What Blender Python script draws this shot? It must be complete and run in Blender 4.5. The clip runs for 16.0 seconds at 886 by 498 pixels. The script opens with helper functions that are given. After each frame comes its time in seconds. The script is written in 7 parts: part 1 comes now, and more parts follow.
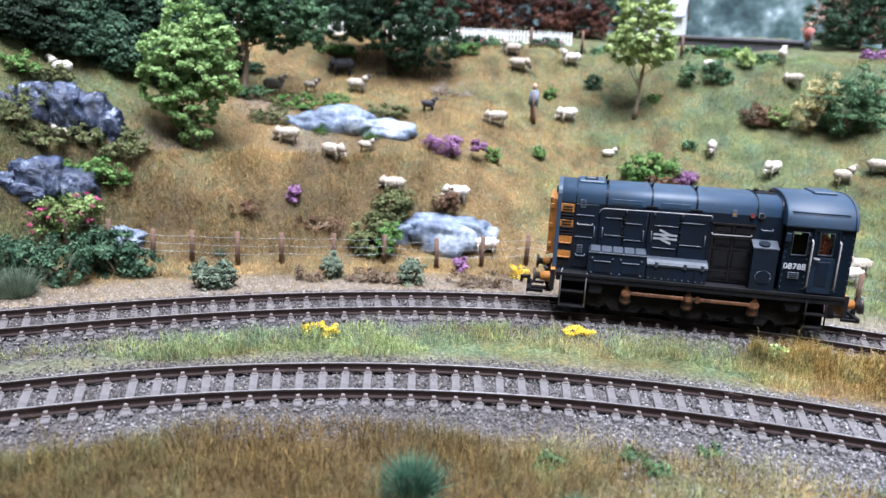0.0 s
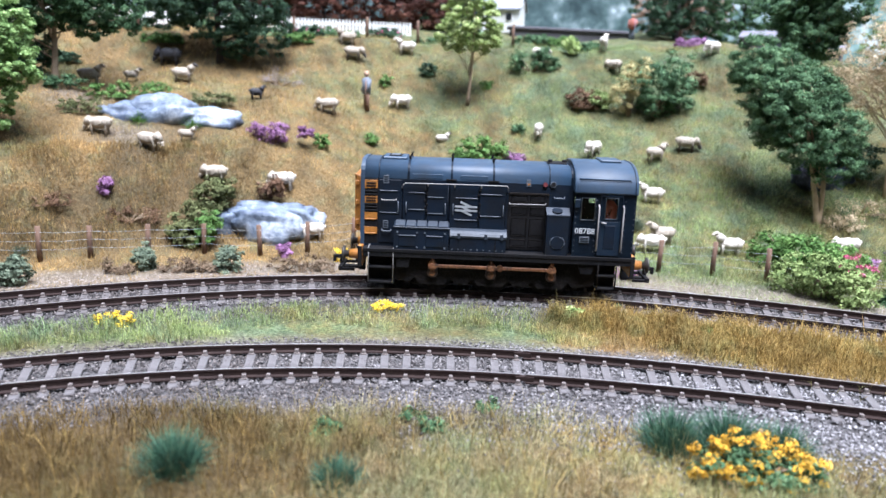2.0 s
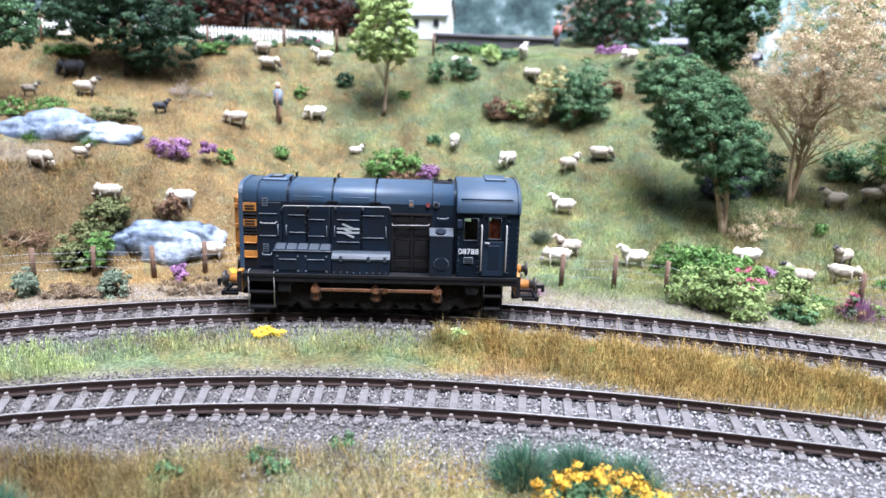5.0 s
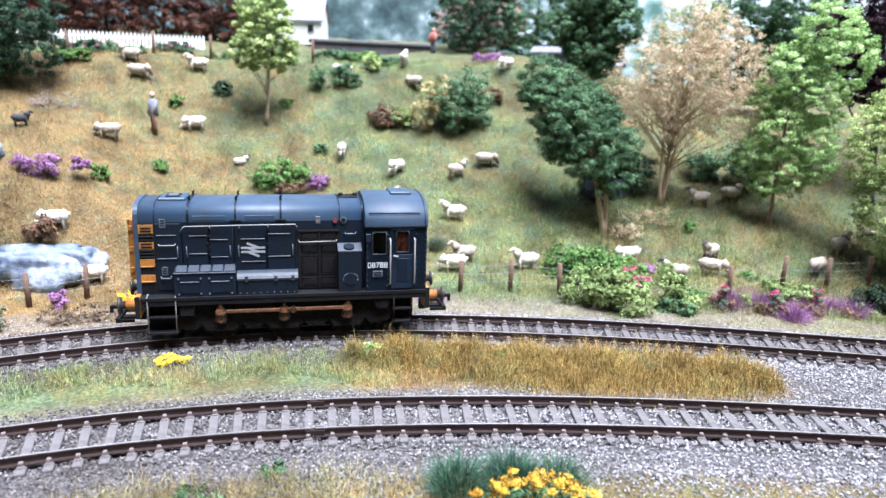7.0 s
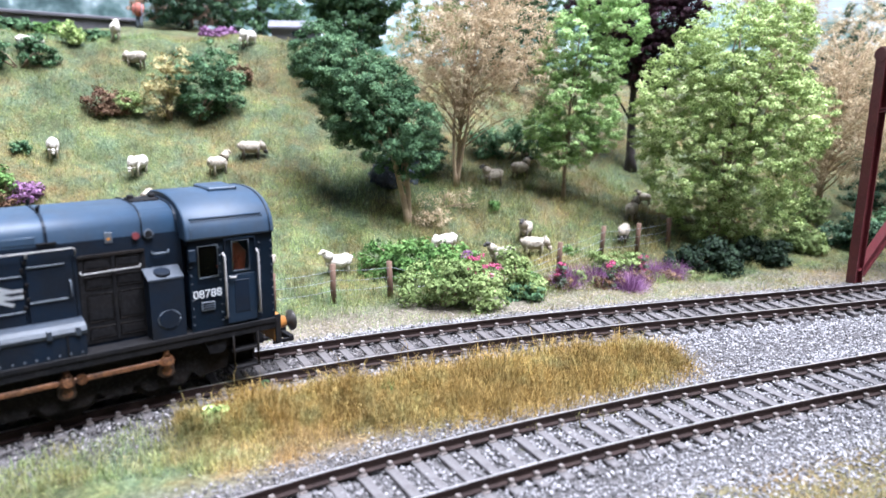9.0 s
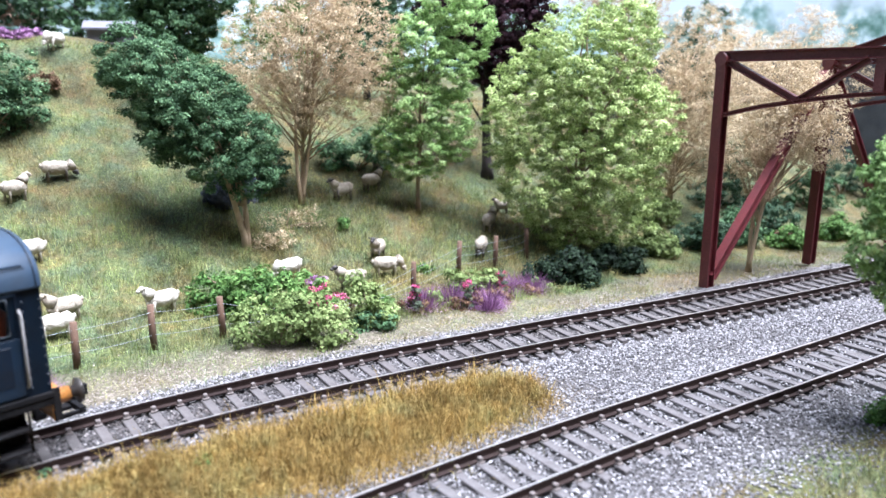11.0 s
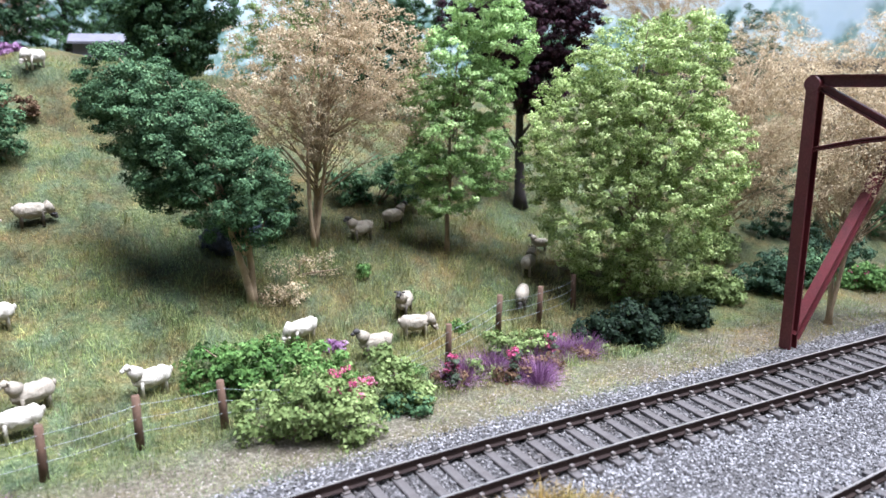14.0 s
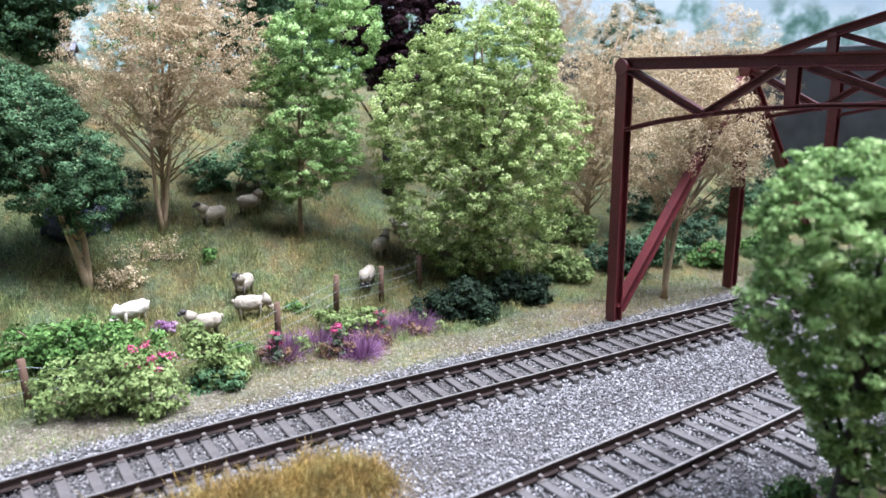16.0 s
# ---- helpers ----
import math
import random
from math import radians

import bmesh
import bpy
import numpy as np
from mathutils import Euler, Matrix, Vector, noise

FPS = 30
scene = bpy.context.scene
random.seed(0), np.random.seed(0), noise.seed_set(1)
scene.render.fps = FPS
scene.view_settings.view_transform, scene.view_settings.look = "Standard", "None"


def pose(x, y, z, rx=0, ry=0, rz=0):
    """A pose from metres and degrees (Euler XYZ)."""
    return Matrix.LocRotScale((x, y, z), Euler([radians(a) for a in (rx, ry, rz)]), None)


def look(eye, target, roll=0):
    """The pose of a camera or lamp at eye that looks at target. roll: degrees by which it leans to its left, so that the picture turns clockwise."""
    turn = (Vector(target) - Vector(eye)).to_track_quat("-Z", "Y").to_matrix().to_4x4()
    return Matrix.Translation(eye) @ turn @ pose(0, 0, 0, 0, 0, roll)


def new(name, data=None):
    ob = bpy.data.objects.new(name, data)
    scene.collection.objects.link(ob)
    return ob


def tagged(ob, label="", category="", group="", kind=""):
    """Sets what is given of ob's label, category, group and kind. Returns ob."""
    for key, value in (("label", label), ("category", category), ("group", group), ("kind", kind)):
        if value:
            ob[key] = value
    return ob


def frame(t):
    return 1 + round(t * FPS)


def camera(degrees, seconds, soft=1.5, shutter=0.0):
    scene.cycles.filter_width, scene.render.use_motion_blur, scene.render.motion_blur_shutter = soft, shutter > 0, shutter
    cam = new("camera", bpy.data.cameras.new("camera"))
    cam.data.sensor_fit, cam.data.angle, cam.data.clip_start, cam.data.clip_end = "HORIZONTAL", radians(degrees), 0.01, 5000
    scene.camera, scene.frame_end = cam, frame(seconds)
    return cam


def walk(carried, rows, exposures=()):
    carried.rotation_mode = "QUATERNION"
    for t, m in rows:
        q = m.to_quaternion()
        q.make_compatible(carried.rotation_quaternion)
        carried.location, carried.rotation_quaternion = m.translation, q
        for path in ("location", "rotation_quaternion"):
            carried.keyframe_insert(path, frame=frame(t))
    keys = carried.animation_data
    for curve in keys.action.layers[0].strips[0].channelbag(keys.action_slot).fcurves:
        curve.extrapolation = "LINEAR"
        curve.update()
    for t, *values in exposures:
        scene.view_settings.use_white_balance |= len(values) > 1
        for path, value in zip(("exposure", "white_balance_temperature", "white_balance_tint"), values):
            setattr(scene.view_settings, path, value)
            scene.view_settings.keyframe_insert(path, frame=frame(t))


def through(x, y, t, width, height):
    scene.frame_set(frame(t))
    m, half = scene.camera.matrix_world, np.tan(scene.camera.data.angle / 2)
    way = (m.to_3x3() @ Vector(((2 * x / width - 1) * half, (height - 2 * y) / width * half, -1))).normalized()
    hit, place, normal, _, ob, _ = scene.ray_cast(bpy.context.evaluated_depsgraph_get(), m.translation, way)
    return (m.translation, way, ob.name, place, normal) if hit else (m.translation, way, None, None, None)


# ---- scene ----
cam = camera(63.3, 16.0)
METRES, EYE, TILT, LEAN, TURN = 0.3675, 0.1002, 0.0, 0.0, 0.0
ROWS = [
    (0.0, 0.0, 0.0, 0.0, 0.66, -13.98, -2.66),
    (0.5, 0.0336, -0.0152, -0.0099, 0.09, -13.86, -2.33),
    (1.0, 0.067, -0.0156, -0.0095, -3.83, -13.62, -2.23),
    (1.5, 0.069, -0.0099, -0.0141, -7.15, -13.49, -2.19),
    (2.0, 0.0791, -0.0116, -0.0198, -8.51, -13.41, -2.09),
    (2.5, 0.0796, -0.0102, -0.0182, -9.23, -13.4, -2.11),
    (3.0, 0.0749, -0.0053, -0.0085, -9.83, -13.44, -1.96),
    (3.5, 0.1088, -0.0038, 0.0002, -10.13, -13.44, -1.7),
    (6.0, 0.1686, -0.0197, 0.0008, -14.42, -13.28, -1.8),
    (6.5, 0.1755, -0.0301, -0.0136, -17.39, -13.17, -1.74),
    (7.0, 0.1216, 0.0002, 0.0132, -22.11, -13.13, -1.63),
    (7.5, 0.0726, 0.0466, 0.0201, -28.2, -13.08, -1.32),
    (8.0, 0.0522, 0.108, -0.0076, -34.87, -12.88, -1.13),
    (8.5, 0.0796, 0.158, -0.0149, -42.75, -12.66, -0.83),
    (9.0, 0.0833, 0.21, -0.0239, -47.88, -12.66, -0.54),
    (9.5, 0.1277, 0.2189, -0.0092, -52.12, -12.66, -0.19),
    (10.0, 0.1515, 0.2285, -0.0145, -55.03, -12.58, -0.08),
    (12.5, 0.1593, 0.2307, -0.0123, -59.37, -12.91, 0.19),
    (13.0, 0.195, 0.208, 0.0232, -58.84, -12.94, 0.37),
    (13.5, 0.2077, 0.2695, 0.0295, -58.07, -13.02, 0.24),
    (14.0, 0.2441, 0.3233, 0.0163, -57.93, -12.95, 0.27),
    (14.5, 0.2555, 0.2975, 0.0167, -57.71, -12.99, 0.0),
    (15.0, 0.2951, 0.2386, 0.0118, -59.96, -13.04, 0.07),
    (15.5, 0.2811, 0.2239, -0.0017, -61.0, -13.01, 0.44),
    (16.0, 0.2864, 0.2082, 0.0018, -61.4, -13.06, 0.44),
]
walk(cam, [(t, pose(0, 0, EYE, TILT, LEAN, TURN) @ pose(METRES * x, METRES * y, METRES * z, 90 + pitch, roll, yaw)) for t, x, y, z, yaw, pitch, roll in ROWS],
     [(0.0, 1.68, 5500, 13), (3.0, 1.86, 5500, 13), (8.0, 2.02, 5500, 13), (12.0, 1.98, 5500, 13), (14.0, 1.66, 5500, 12), (16.0, 1.64, 5500, 12)])
cam.data.dof.use_dof, cam.data.dof.focus_distance, cam.data.dof.aperture_fstop = True, 0.238, 19.0

# ---- world, light ----
world = bpy.data.worlds.new("world")
scene.world = world
world.use_nodes = True
wn = world.node_tree
sky = wn.nodes.new("ShaderNodeTexSky")
sky.sky_type, sky.sun_disc = "NISHITA", False
sky.sun_elevation, sky.sun_rotation = radians(74), radians(167)
sky.air_density, sky.dust_density, sky.ozone_density = 1.0, 4.0, 1.0
wn.nodes["Background"].inputs[1].default_value = 0.06
wn.links.new(sky.outputs[0], wn.nodes["Background"].inputs[0])
sun = new("sun", bpy.data.lights.new("sun", "SUN"))
sun.data.energy, sun.data.angle, sun.data.color = 4.4, radians(40), (1.0, 0.975, 0.95)
sun.matrix_world = look((0.06, -0.27, 0.95), (0, 0, 0))

# ---- tools ----
MM = 0.001


def part(name, bm, material, parent=None, label="", smooth_faces=False):
    """Links a bmesh as one mesh object under a thing or a part."""
    me = bpy.data.meshes.new(name)
    bm.normal_update()
    bm.to_mesh(me)
    bm.free()
    for m in (material if isinstance(material, (list, tuple)) else [material]):
        me.materials.append(m)
    if smooth_faces:
        for p in me.polygons:
            p.use_smooth = True
    ob = new(name, me)
    if parent is not None:
        ob.parent = parent
    if label:
        tagged(ob, label)
    return ob


def empty(name, m=None):
    ob = new(name)
    ob.empty_display_size = 0.005
    if m is not None:
        ob.matrix_world = m
    return ob


def bulk(name, verts, faces, material, parent=None):
    """A mesh object from numpy arrays: verts (n, 3), faces (m, 3) or (m, 4)."""
    me = bpy.data.meshes.new(name)
    verts, faces = np.asarray(verts, np.float32), np.asarray(faces, np.int32)
    k = faces.shape[1]
    me.vertices.add(len(verts))
    me.vertices.foreach_set("co", verts.ravel())
    me.loops.add(faces.size)
    me.loops.foreach_set("vertex_index", faces.ravel())
    me.polygons.add(len(faces))
    me.polygons.foreach_set("loop_start", np.arange(0, faces.size, k, dtype=np.int32))
    me.polygons.foreach_set("loop_total", np.full(len(faces), k, dtype=np.int32))
    me.update(calc_edges=True)
    me.validate()
    for m in (material if isinstance(material, (list, tuple)) else [material]):
        me.materials.append(m)
    ob = new(name, me)
    if parent is not None:
        ob.parent = parent
    return ob


def add_box(bm, lo, hi, bevel=0.0, mi=0):
    r = bmesh.ops.create_cube(bm, size=1)
    c = [(a + b) / 2 for a, b in zip(lo, hi)]
    s = [b - a for a, b in zip(lo, hi)]
    for v in r["verts"]:
        v.co = Vector([c[i] + v.co[i] * s[i] for i in range(3)])
    faces = list({f for v in r["verts"] for f in v.link_faces})
    for f in faces:
        f.material_index = mi
    if bevel:
        edges = list({e for v in r["verts"] for e in v.link_edges})
        out = bmesh.ops.bevel(bm, geom=edges, offset=bevel, segments=1, affect="EDGES")
        for f in out["faces"]:
            f.material_index = mi


def box_part(name, lo, hi, material, parent, bevel=0.0, label=""):
    bm = bmesh.new()
    add_box(bm, lo, hi, bevel)
    return part(name, bm, material, parent, label)


def add_tube(bm, path, radii, sides=6, mi=0, caps=True):
    """A tapered tube along a path of points."""
    pts = [Vector(p) for p in path]
    if not isinstance(radii, (list, tuple)):
        radii = [radii] * len(pts)
    rings = []
    for i, p in enumerate(pts):
        d = (pts[min(i + 1, len(pts) - 1)] - pts[max(i - 1, 0)]).normalized()
        u = d.cross(Vector((0.31, 0.22, 0.92) if abs(d.z) < 0.9 else (1, 0.1, 0))).normalized()
        w = d.cross(u)
        rings.append([bm.verts.new(p + radii[i] * (u * math.cos(a) + w * math.sin(a))) for a in [2 * math.pi * k / sides for k in range(sides)]])
    for a, b in zip(rings, rings[1:]):
        for k in range(sides):
            f = bm.faces.new((a[k], a[(k + 1) % sides], b[(k + 1) % sides], b[k]))
            f.material_index, f.smooth = mi, True
    if caps:
        for ring in (rings[0][::-1], rings[-1]):
            bm.faces.new(ring).material_index = mi


def tube_part(name, path, radii, material, parent, sides=6, label=""):
    bm = bmesh.new()
    add_tube(bm, path, radii, sides)
    return part(name, bm, material, parent, label)


def add_blob(bm, centre, size, sub=2, rough=0.0, freq=1.0, mi=0, seed=0.0, turn=None):
    r = bmesh.ops.create_icosphere(bm, subdivisions=sub, radius=1)
    for v in r["verts"]:
        n = v.co.normalized()
        k = 1 + rough * noise.noise(n * freq + Vector((seed, seed * 1.7, seed * 0.3)))
        p = Vector([n[i] * size[i] * k for i in range(3)])
        if turn is not None:
            p = turn @ p
        v.co = Vector(centre) + p
    for f in {f for v in r["verts"] for f in v.link_faces}:
        f.material_index, f.smooth = mi, True


def add_prism(bm, outline, axis, lo, hi, mi=0):
    """Extrudes a closed 2D outline along an axis (0, 1, 2) from lo to hi."""
    def at(p, h):
        q = list(p)
        q.insert(axis, h)
        return bm.verts.new(q)
    a, b = [at(p, lo) for p in outline], [at(p, hi) for p in outline]
    n = len(outline)
    fs = [bm.faces.new(a[::-1]), bm.faces.new(b)]
    fs += [bm.faces.new((a[i], a[(i + 1) % n], b[(i + 1) % n], b[i])) for i in range(n)]
    for f in fs:
        f.material_index = mi
    bmesh.ops.recalc_face_normals(bm, faces=fs)
    return fs


# ---- materials ----
def nodes_of(name):
    m = bpy.data.materials.new(name)
    m.use_nodes = True
    return m, m.node_tree.nodes, m.node_tree.links, m.node_tree.nodes["Principled BSDF"]


def ramp(ns, ls, fac, stops):
    r = ns.new("ShaderNodeValToRGB")
    while len(r.color_ramp.elements) < len(stops):
        r.color_ramp.elements.new(0.5)
    for e, (p, c) in zip(r.color_ramp.elements, stops):
        e.position, e.color = p, (*c, 1)
    ls.new(fac, r.inputs[0])
    return r.outputs[0]


def noise_tex(ns, ls, scale, detail=3.0, rough=0.55, coord=None):
    n = ns.new("ShaderNodeTexNoise")
    n.inputs["Scale"].default_value, n.inputs["Detail"].default_value, n.inputs["Roughness"].default_value = scale, detail, rough
    if coord is None:
        coord = ns.new("ShaderNodeTexCoord").outputs["Object"]
    ls.new(coord, n.inputs["Vector"])
    return n.outputs["Fac"]


def mix(ns, ls, fac, a, b, mode="MIX"):
    m = ns.new("ShaderNodeMix")
    m.data_type, m.blend_type = "RGBA", mode
    for sock, v in ((m.inputs["Factor"], fac), (m.inputs["A"], a), (m.inputs["B"], b)):
        if isinstance(v, (int, float)):
            sock.default_value = v
        elif isinstance(v, tuple):
            sock.default_value = (*v, 1)
        else:
            ls.new(v, sock)
    return m.outputs["Result"]


def maths(ns, ls, op, a, b=0.0, c=0.0):
    m = ns.new("ShaderNodeMath")
    m.operation = op
    for sock, v in zip(m.inputs, (a, b, c)):
        if isinstance(v, (int, float)):
            sock.default_value = v
        else:
            ls.new(v, sock)
    return m.outputs[0]


def bump(ns, ls, bsdf, height, strength, distance):
    b = ns.new("ShaderNodeBump")
    b.inputs["Strength"].default_value, b.inputs["Distance"].default_value = strength, distance
    ls.new(height, b.inputs["Height"])
    ls.new(b.outputs[0], bsdf.inputs["Normal"])


def worn(name, colour, dirt=(0.12, 0.10, 0.08), amount=0.5, rough=0.55, metal=0.0, fine=1500.0, coarse=180.0, relief=0.3, light=None, shine=0.5):
    """A painted or weathered surface: base colour, broad dirt and fine speckle."""
    m, ns, ls, b = nodes_of(name)
    broad = noise_tex(ns, ls, coarse, 4, 0.6)
    grain = noise_tex(ns, ls, fine, 3, 0.6)
    f1 = ramp(ns, ls, broad, [(0.38, (0, 0, 0)), (0.72, (1, 1, 1))])
    c = mix(ns, ls, maths(ns, ls, "MULTIPLY", f1, amount), colour, dirt)
    f2 = ramp(ns, ls, grain, [(0.45, (0, 0, 0)), (0.75, (1, 1, 1))])
    c = mix(ns, ls, maths(ns, ls, "MULTIPLY", f2, amount * 0.6), c, light or tuple(min(1, v * 1.6 + 0.02) for v in colour))
    ls.new(c, b.inputs["Base Color"])
    r = ns.new("ShaderNodeMapRange")
    r.inputs["To Min"].default_value, r.inputs["To Max"].default_value = rough - 0.12, min(1.0, rough + 0.15)
    ls.new(broad, r.inputs["Value"])
    ls.new(r.outputs[0], b.inputs["Roughness"])
    b.inputs["Metallic"].default_value = metal
    b.inputs["Specular IOR Level"].default_value = shine
    bump(ns, ls, b, grain, relief, 0.0002)
    return m


def foliage(name, dark, mid, pale, clump=60.0, through=0.16, rough=0.75):
    """Flocked leaves: each scrap has its own shade, and clump noise paints in shadowed gaps."""
    m, ns, ls, b = nodes_of(name)
    geo = ns.new("ShaderNodeNewGeometry")
    broad = noise_tex(ns, ls, clump, 3)
    f = maths(ns, ls, "ADD", maths(ns, ls, "MULTIPLY", geo.outputs["Random Per Island"], 0.5), maths(ns, ls, "MULTIPLY_ADD", broad, 1.3, -0.4))
    c = ramp(ns, ls, f, [(0.12, dark), (0.5, mid), (0.95, pale)])
    ls.new(c, b.inputs["Base Color"])
    b.inputs["Roughness"].default_value = rough
    b.inputs["Specular IOR Level"].default_value = 0.25
    t = ns.new("ShaderNodeBsdfTranslucent")
    ls.new(c, t.inputs["Color"])
    s = ns.new("ShaderNodeMixShader")
    s.inputs[0].default_value = through
    ls.new(b.outputs[0], s.inputs[1])
    ls.new(t.outputs[0], s.inputs[2])
    ls.new(s.outputs[0], ns["Material Output"].inputs["Surface"])
    return m


def stone(name, dark, mid, pale, scale=70.0, relief=0.8, gloss=0.6, mark=(0.36, 0.5, 0.62)):
    m, ns, ls, b = nodes_of(name)
    n1, n2 = noise_tex(ns, ls, scale, 6, 0.65), noise_tex(ns, ls, scale * 7, 4, 0.6)
    f = maths(ns, ls, "ADD", maths(ns, ls, "MULTIPLY", n1, 0.75), maths(ns, ls, "MULTIPLY", n2, 0.25))
    ls.new(ramp(ns, ls, f, list(zip(mark, (dark, mid, pale)))), b.inputs["Base Color"])
    b.inputs["Roughness"].default_value = gloss
    bump(ns, ls, b, f, relief, 0.003)
    return m


def meadow(name, blades, straw=None, gain=2.15):
    """Turf, golden towards the west of the hill and green towards the east; for blades, each one a little different."""
    m, ns, ls, b = nodes_of(name)
    geo = ns.new("ShaderNodeNewGeometry")
    at = ns.new("ShaderNodeAttribute")
    at.attribute_name = "zone"          # r: how green, g: how bare, b: ballast dust
    sep = ns.new("ShaderNodeSeparateColor")
    ls.new(at.outputs["Color"], sep.inputs[0])
    n1 = noise_tex(ns, ls, 28, 4, 0.6, geo.outputs["Position"])
    n2 = noise_tex(ns, ls, 160, 4, 0.65, geo.outputs["Position"])
    n3 = noise_tex(ns, ls, 900, 3, 0.7, geo.outputs["Position"])
    gold = ramp(ns, ls, n3, [(0.3, (0.092, 0.058, 0.023)), (0.5, (0.162, 0.108, 0.047)), (0.72, (0.245, 0.178, 0.092))])
    if straw:
        gold = ramp(ns, ls, n3, straw)
    green = ramp(ns, ls, n3, [(0.3, (0.042, 0.058, 0.022)), (0.5, (0.092, 0.116, 0.047)), (0.72, (0.185, 0.210, 0.096))])
    n4 = noise_tex(ns, ls, 75, 4, 0.65, geo.outputs["Position"])
    cool = ramp(ns, ls, n3, [(0.3, (0.034, 0.056, 0.034)), (0.5, (0.076, 0.112, 0.066)), (0.72, (0.155, 0.198, 0.125))])
    green = mix(ns, ls, ramp(ns, ls, n4, [(0.46, (0, 0, 0)), (0.60, (0.7, 0.7, 0.7))]), green, cool)
    f = maths(ns, ls, "ADD", sep.outputs[0], maths(ns, ls, "MULTIPLY", maths(ns, ls, "SUBTRACT", n1, 0.5), 2.0))
    f = maths(ns, ls, "ADD", f, maths(ns, ls, "MULTIPLY", maths(ns, ls, "SUBTRACT", n2, 0.5), 2.0))
    fc = ns.new("ShaderNodeClamp")
    ls.new(f, fc.inputs[0])
    c = mix(ns, ls, fc.outputs[0], gold, green)
    n0 = noise_tex(ns, ls, 55, 5, 0.7, geo.outputs["Position"])
    c = mix(ns, ls, 1.0, c, ramp(ns, ls, n0, [(0.38, (0.78, 0.78, 0.74)), (0.5, (1.0, 1.0, 1.0)), (0.61, (1.2, 1.18, 1.1))] if straw else [(0.36, (0.66, 0.66, 0.60)), (0.5, (1.10, 1.10, 1.04)), (0.64, (1.52, 1.46, 1.32))]), "MULTIPLY")
    if blades:
        v = ramp(ns, ls, geo.outputs["Random Per Island"], [(0.0, (0.62, 0.62, 0.60)), (0.45, (0.92, 0.92, 0.90)), (0.85, (1.16, 1.15, 1.1)), (1.0, (1.4, 1.4, 1.34))])
        c = mix(ns, ls, 1.0, c, v, "MULTIPLY")
        c = mix(ns, ls, 1.0, c, (gain, gain, gain), "MULTIPLY")
        c = mix(ns, ls, maths(ns, ls, "MULTIPLY", at.outputs["Alpha"], 0.62), c, (0.072, 0.044, 0.016))
    else:
        c = mix(ns, ls, 1.0, c, (0.72, 0.72, 0.72), "MULTIPLY")
        soil = ramp(ns, ls, n3, [(0.3, (0.055, 0.042, 0.030)), (0.55, (0.145, 0.118, 0.090)), (0.75, (0.29, 0.25, 0.21))])
        g = maths(ns, ls, "ADD", sep.outputs[1], maths(ns, ls, "MULTIPLY", maths(ns, ls, "SUBTRACT", n2, 0.5), 0.9))
        gc = ns.new("ShaderNodeClamp")
        ls.new(g, gc.inputs[0])
        c = mix(ns, ls, gc.outputs[0], c, soil)
        c = mix(ns, ls, maths(ns, ls, "MULTIPLY", at.outputs["Alpha"], 0.8), c, ramp(ns, ls, n3, [(0.3, (0.022, 0.017, 0.009)), (0.6, (0.055, 0.040, 0.020)), (0.8, (0.11, 0.08, 0.04))]))
        grey = ramp(ns, ls, n3, [(0.3, (0.042, 0.038, 0.037)), (0.55, (0.092, 0.086, 0.085)), (0.75, (0.17, 0.162, 0.162))])
        c = mix(ns, ls, sep.outputs[2], c, grey)
        bump(ns, ls, b, n3, 0.9, 0.0012)
    ls.new(c, b.inputs["Base Color"])
    b.inputs["Roughness"].default_value = 0.85
    b.inputs["Specular IOR Level"].default_value = 0.2
    if blades:
        t = ns.new("ShaderNodeBsdfTranslucent")
        ls.new(c, t.inputs["Color"])
        s = ns.new("ShaderNodeMixShader")
        s.inputs[0].default_value = 0.28
        ls.new(b.outputs[0], s.inputs[1])
        ls.new(t.outputs[0], s.inputs[2])
        ls.new(s.outputs[0], ns["Material Output"].inputs["Surface"])
    return m


M_TURF = meadow("turf", False)
M_BLADE = meadow("grass_blades", True)
M_DRY = meadow("dry_brown_grass", True, [(0.3, (0.026, 0.016, 0.004)), (0.5, (0.080, 0.054, 0.019)), (0.72, (0.190, 0.140, 0.062))], 1.95)
M_STRAW = meadow("golden_straw", True, [(0.3, (0.052, 0.031, 0.008)), (0.5, (0.155, 0.102, 0.031)), (0.72, (0.32, 0.24, 0.095))], 1.85)
M_PALE = meadow("pale_dry_grass", True, [(0.3, (0.060, 0.044, 0.020)), (0.5, (0.150, 0.118, 0.064)), (0.72, (0.29, 0.245, 0.155))], 2.05)

# ---- the lie of the land ----
def smooth(a, b, v):
    u = np.clip((np.asarray(v, float) - a) / (b - a), 0.0, 1.0)
    return u * u * (3 - 2 * u)


def line_y(c, x):
    """A track's centre line y(x): a quartic in the middle, straight beyond."""
    x = np.asarray(x, float)
    lo, hi = -0.13, 0.33
    xm = np.clip(x, lo, hi)
    y = c[0] + xm * (c[1] + xm * (c[2] + xm * (c[3] + xm * c[4])))
    slope = c[1] + xm * (2 * c[2] + xm * (3 * c[3] + xm * 4 * c[4]))
    return y + slope * (x - xm), slope


FAR = (0.2541, 0.1001, -1.6586, -0.7400, 4.5500)
NEAR = (0.1921, 0.0225, -1.6643, 1.1400, 1.5800)
Z_FAR, Z_NEAR = 0.0178, 0.0144


def off_line(c, x, y):
    """Distance of (x, y) from a track's centre line, positive away from the viewer."""
    yc, s = line_y(c, x)
    return (np.asarray(y, float) - yc) / np.sqrt(1 + s * s)


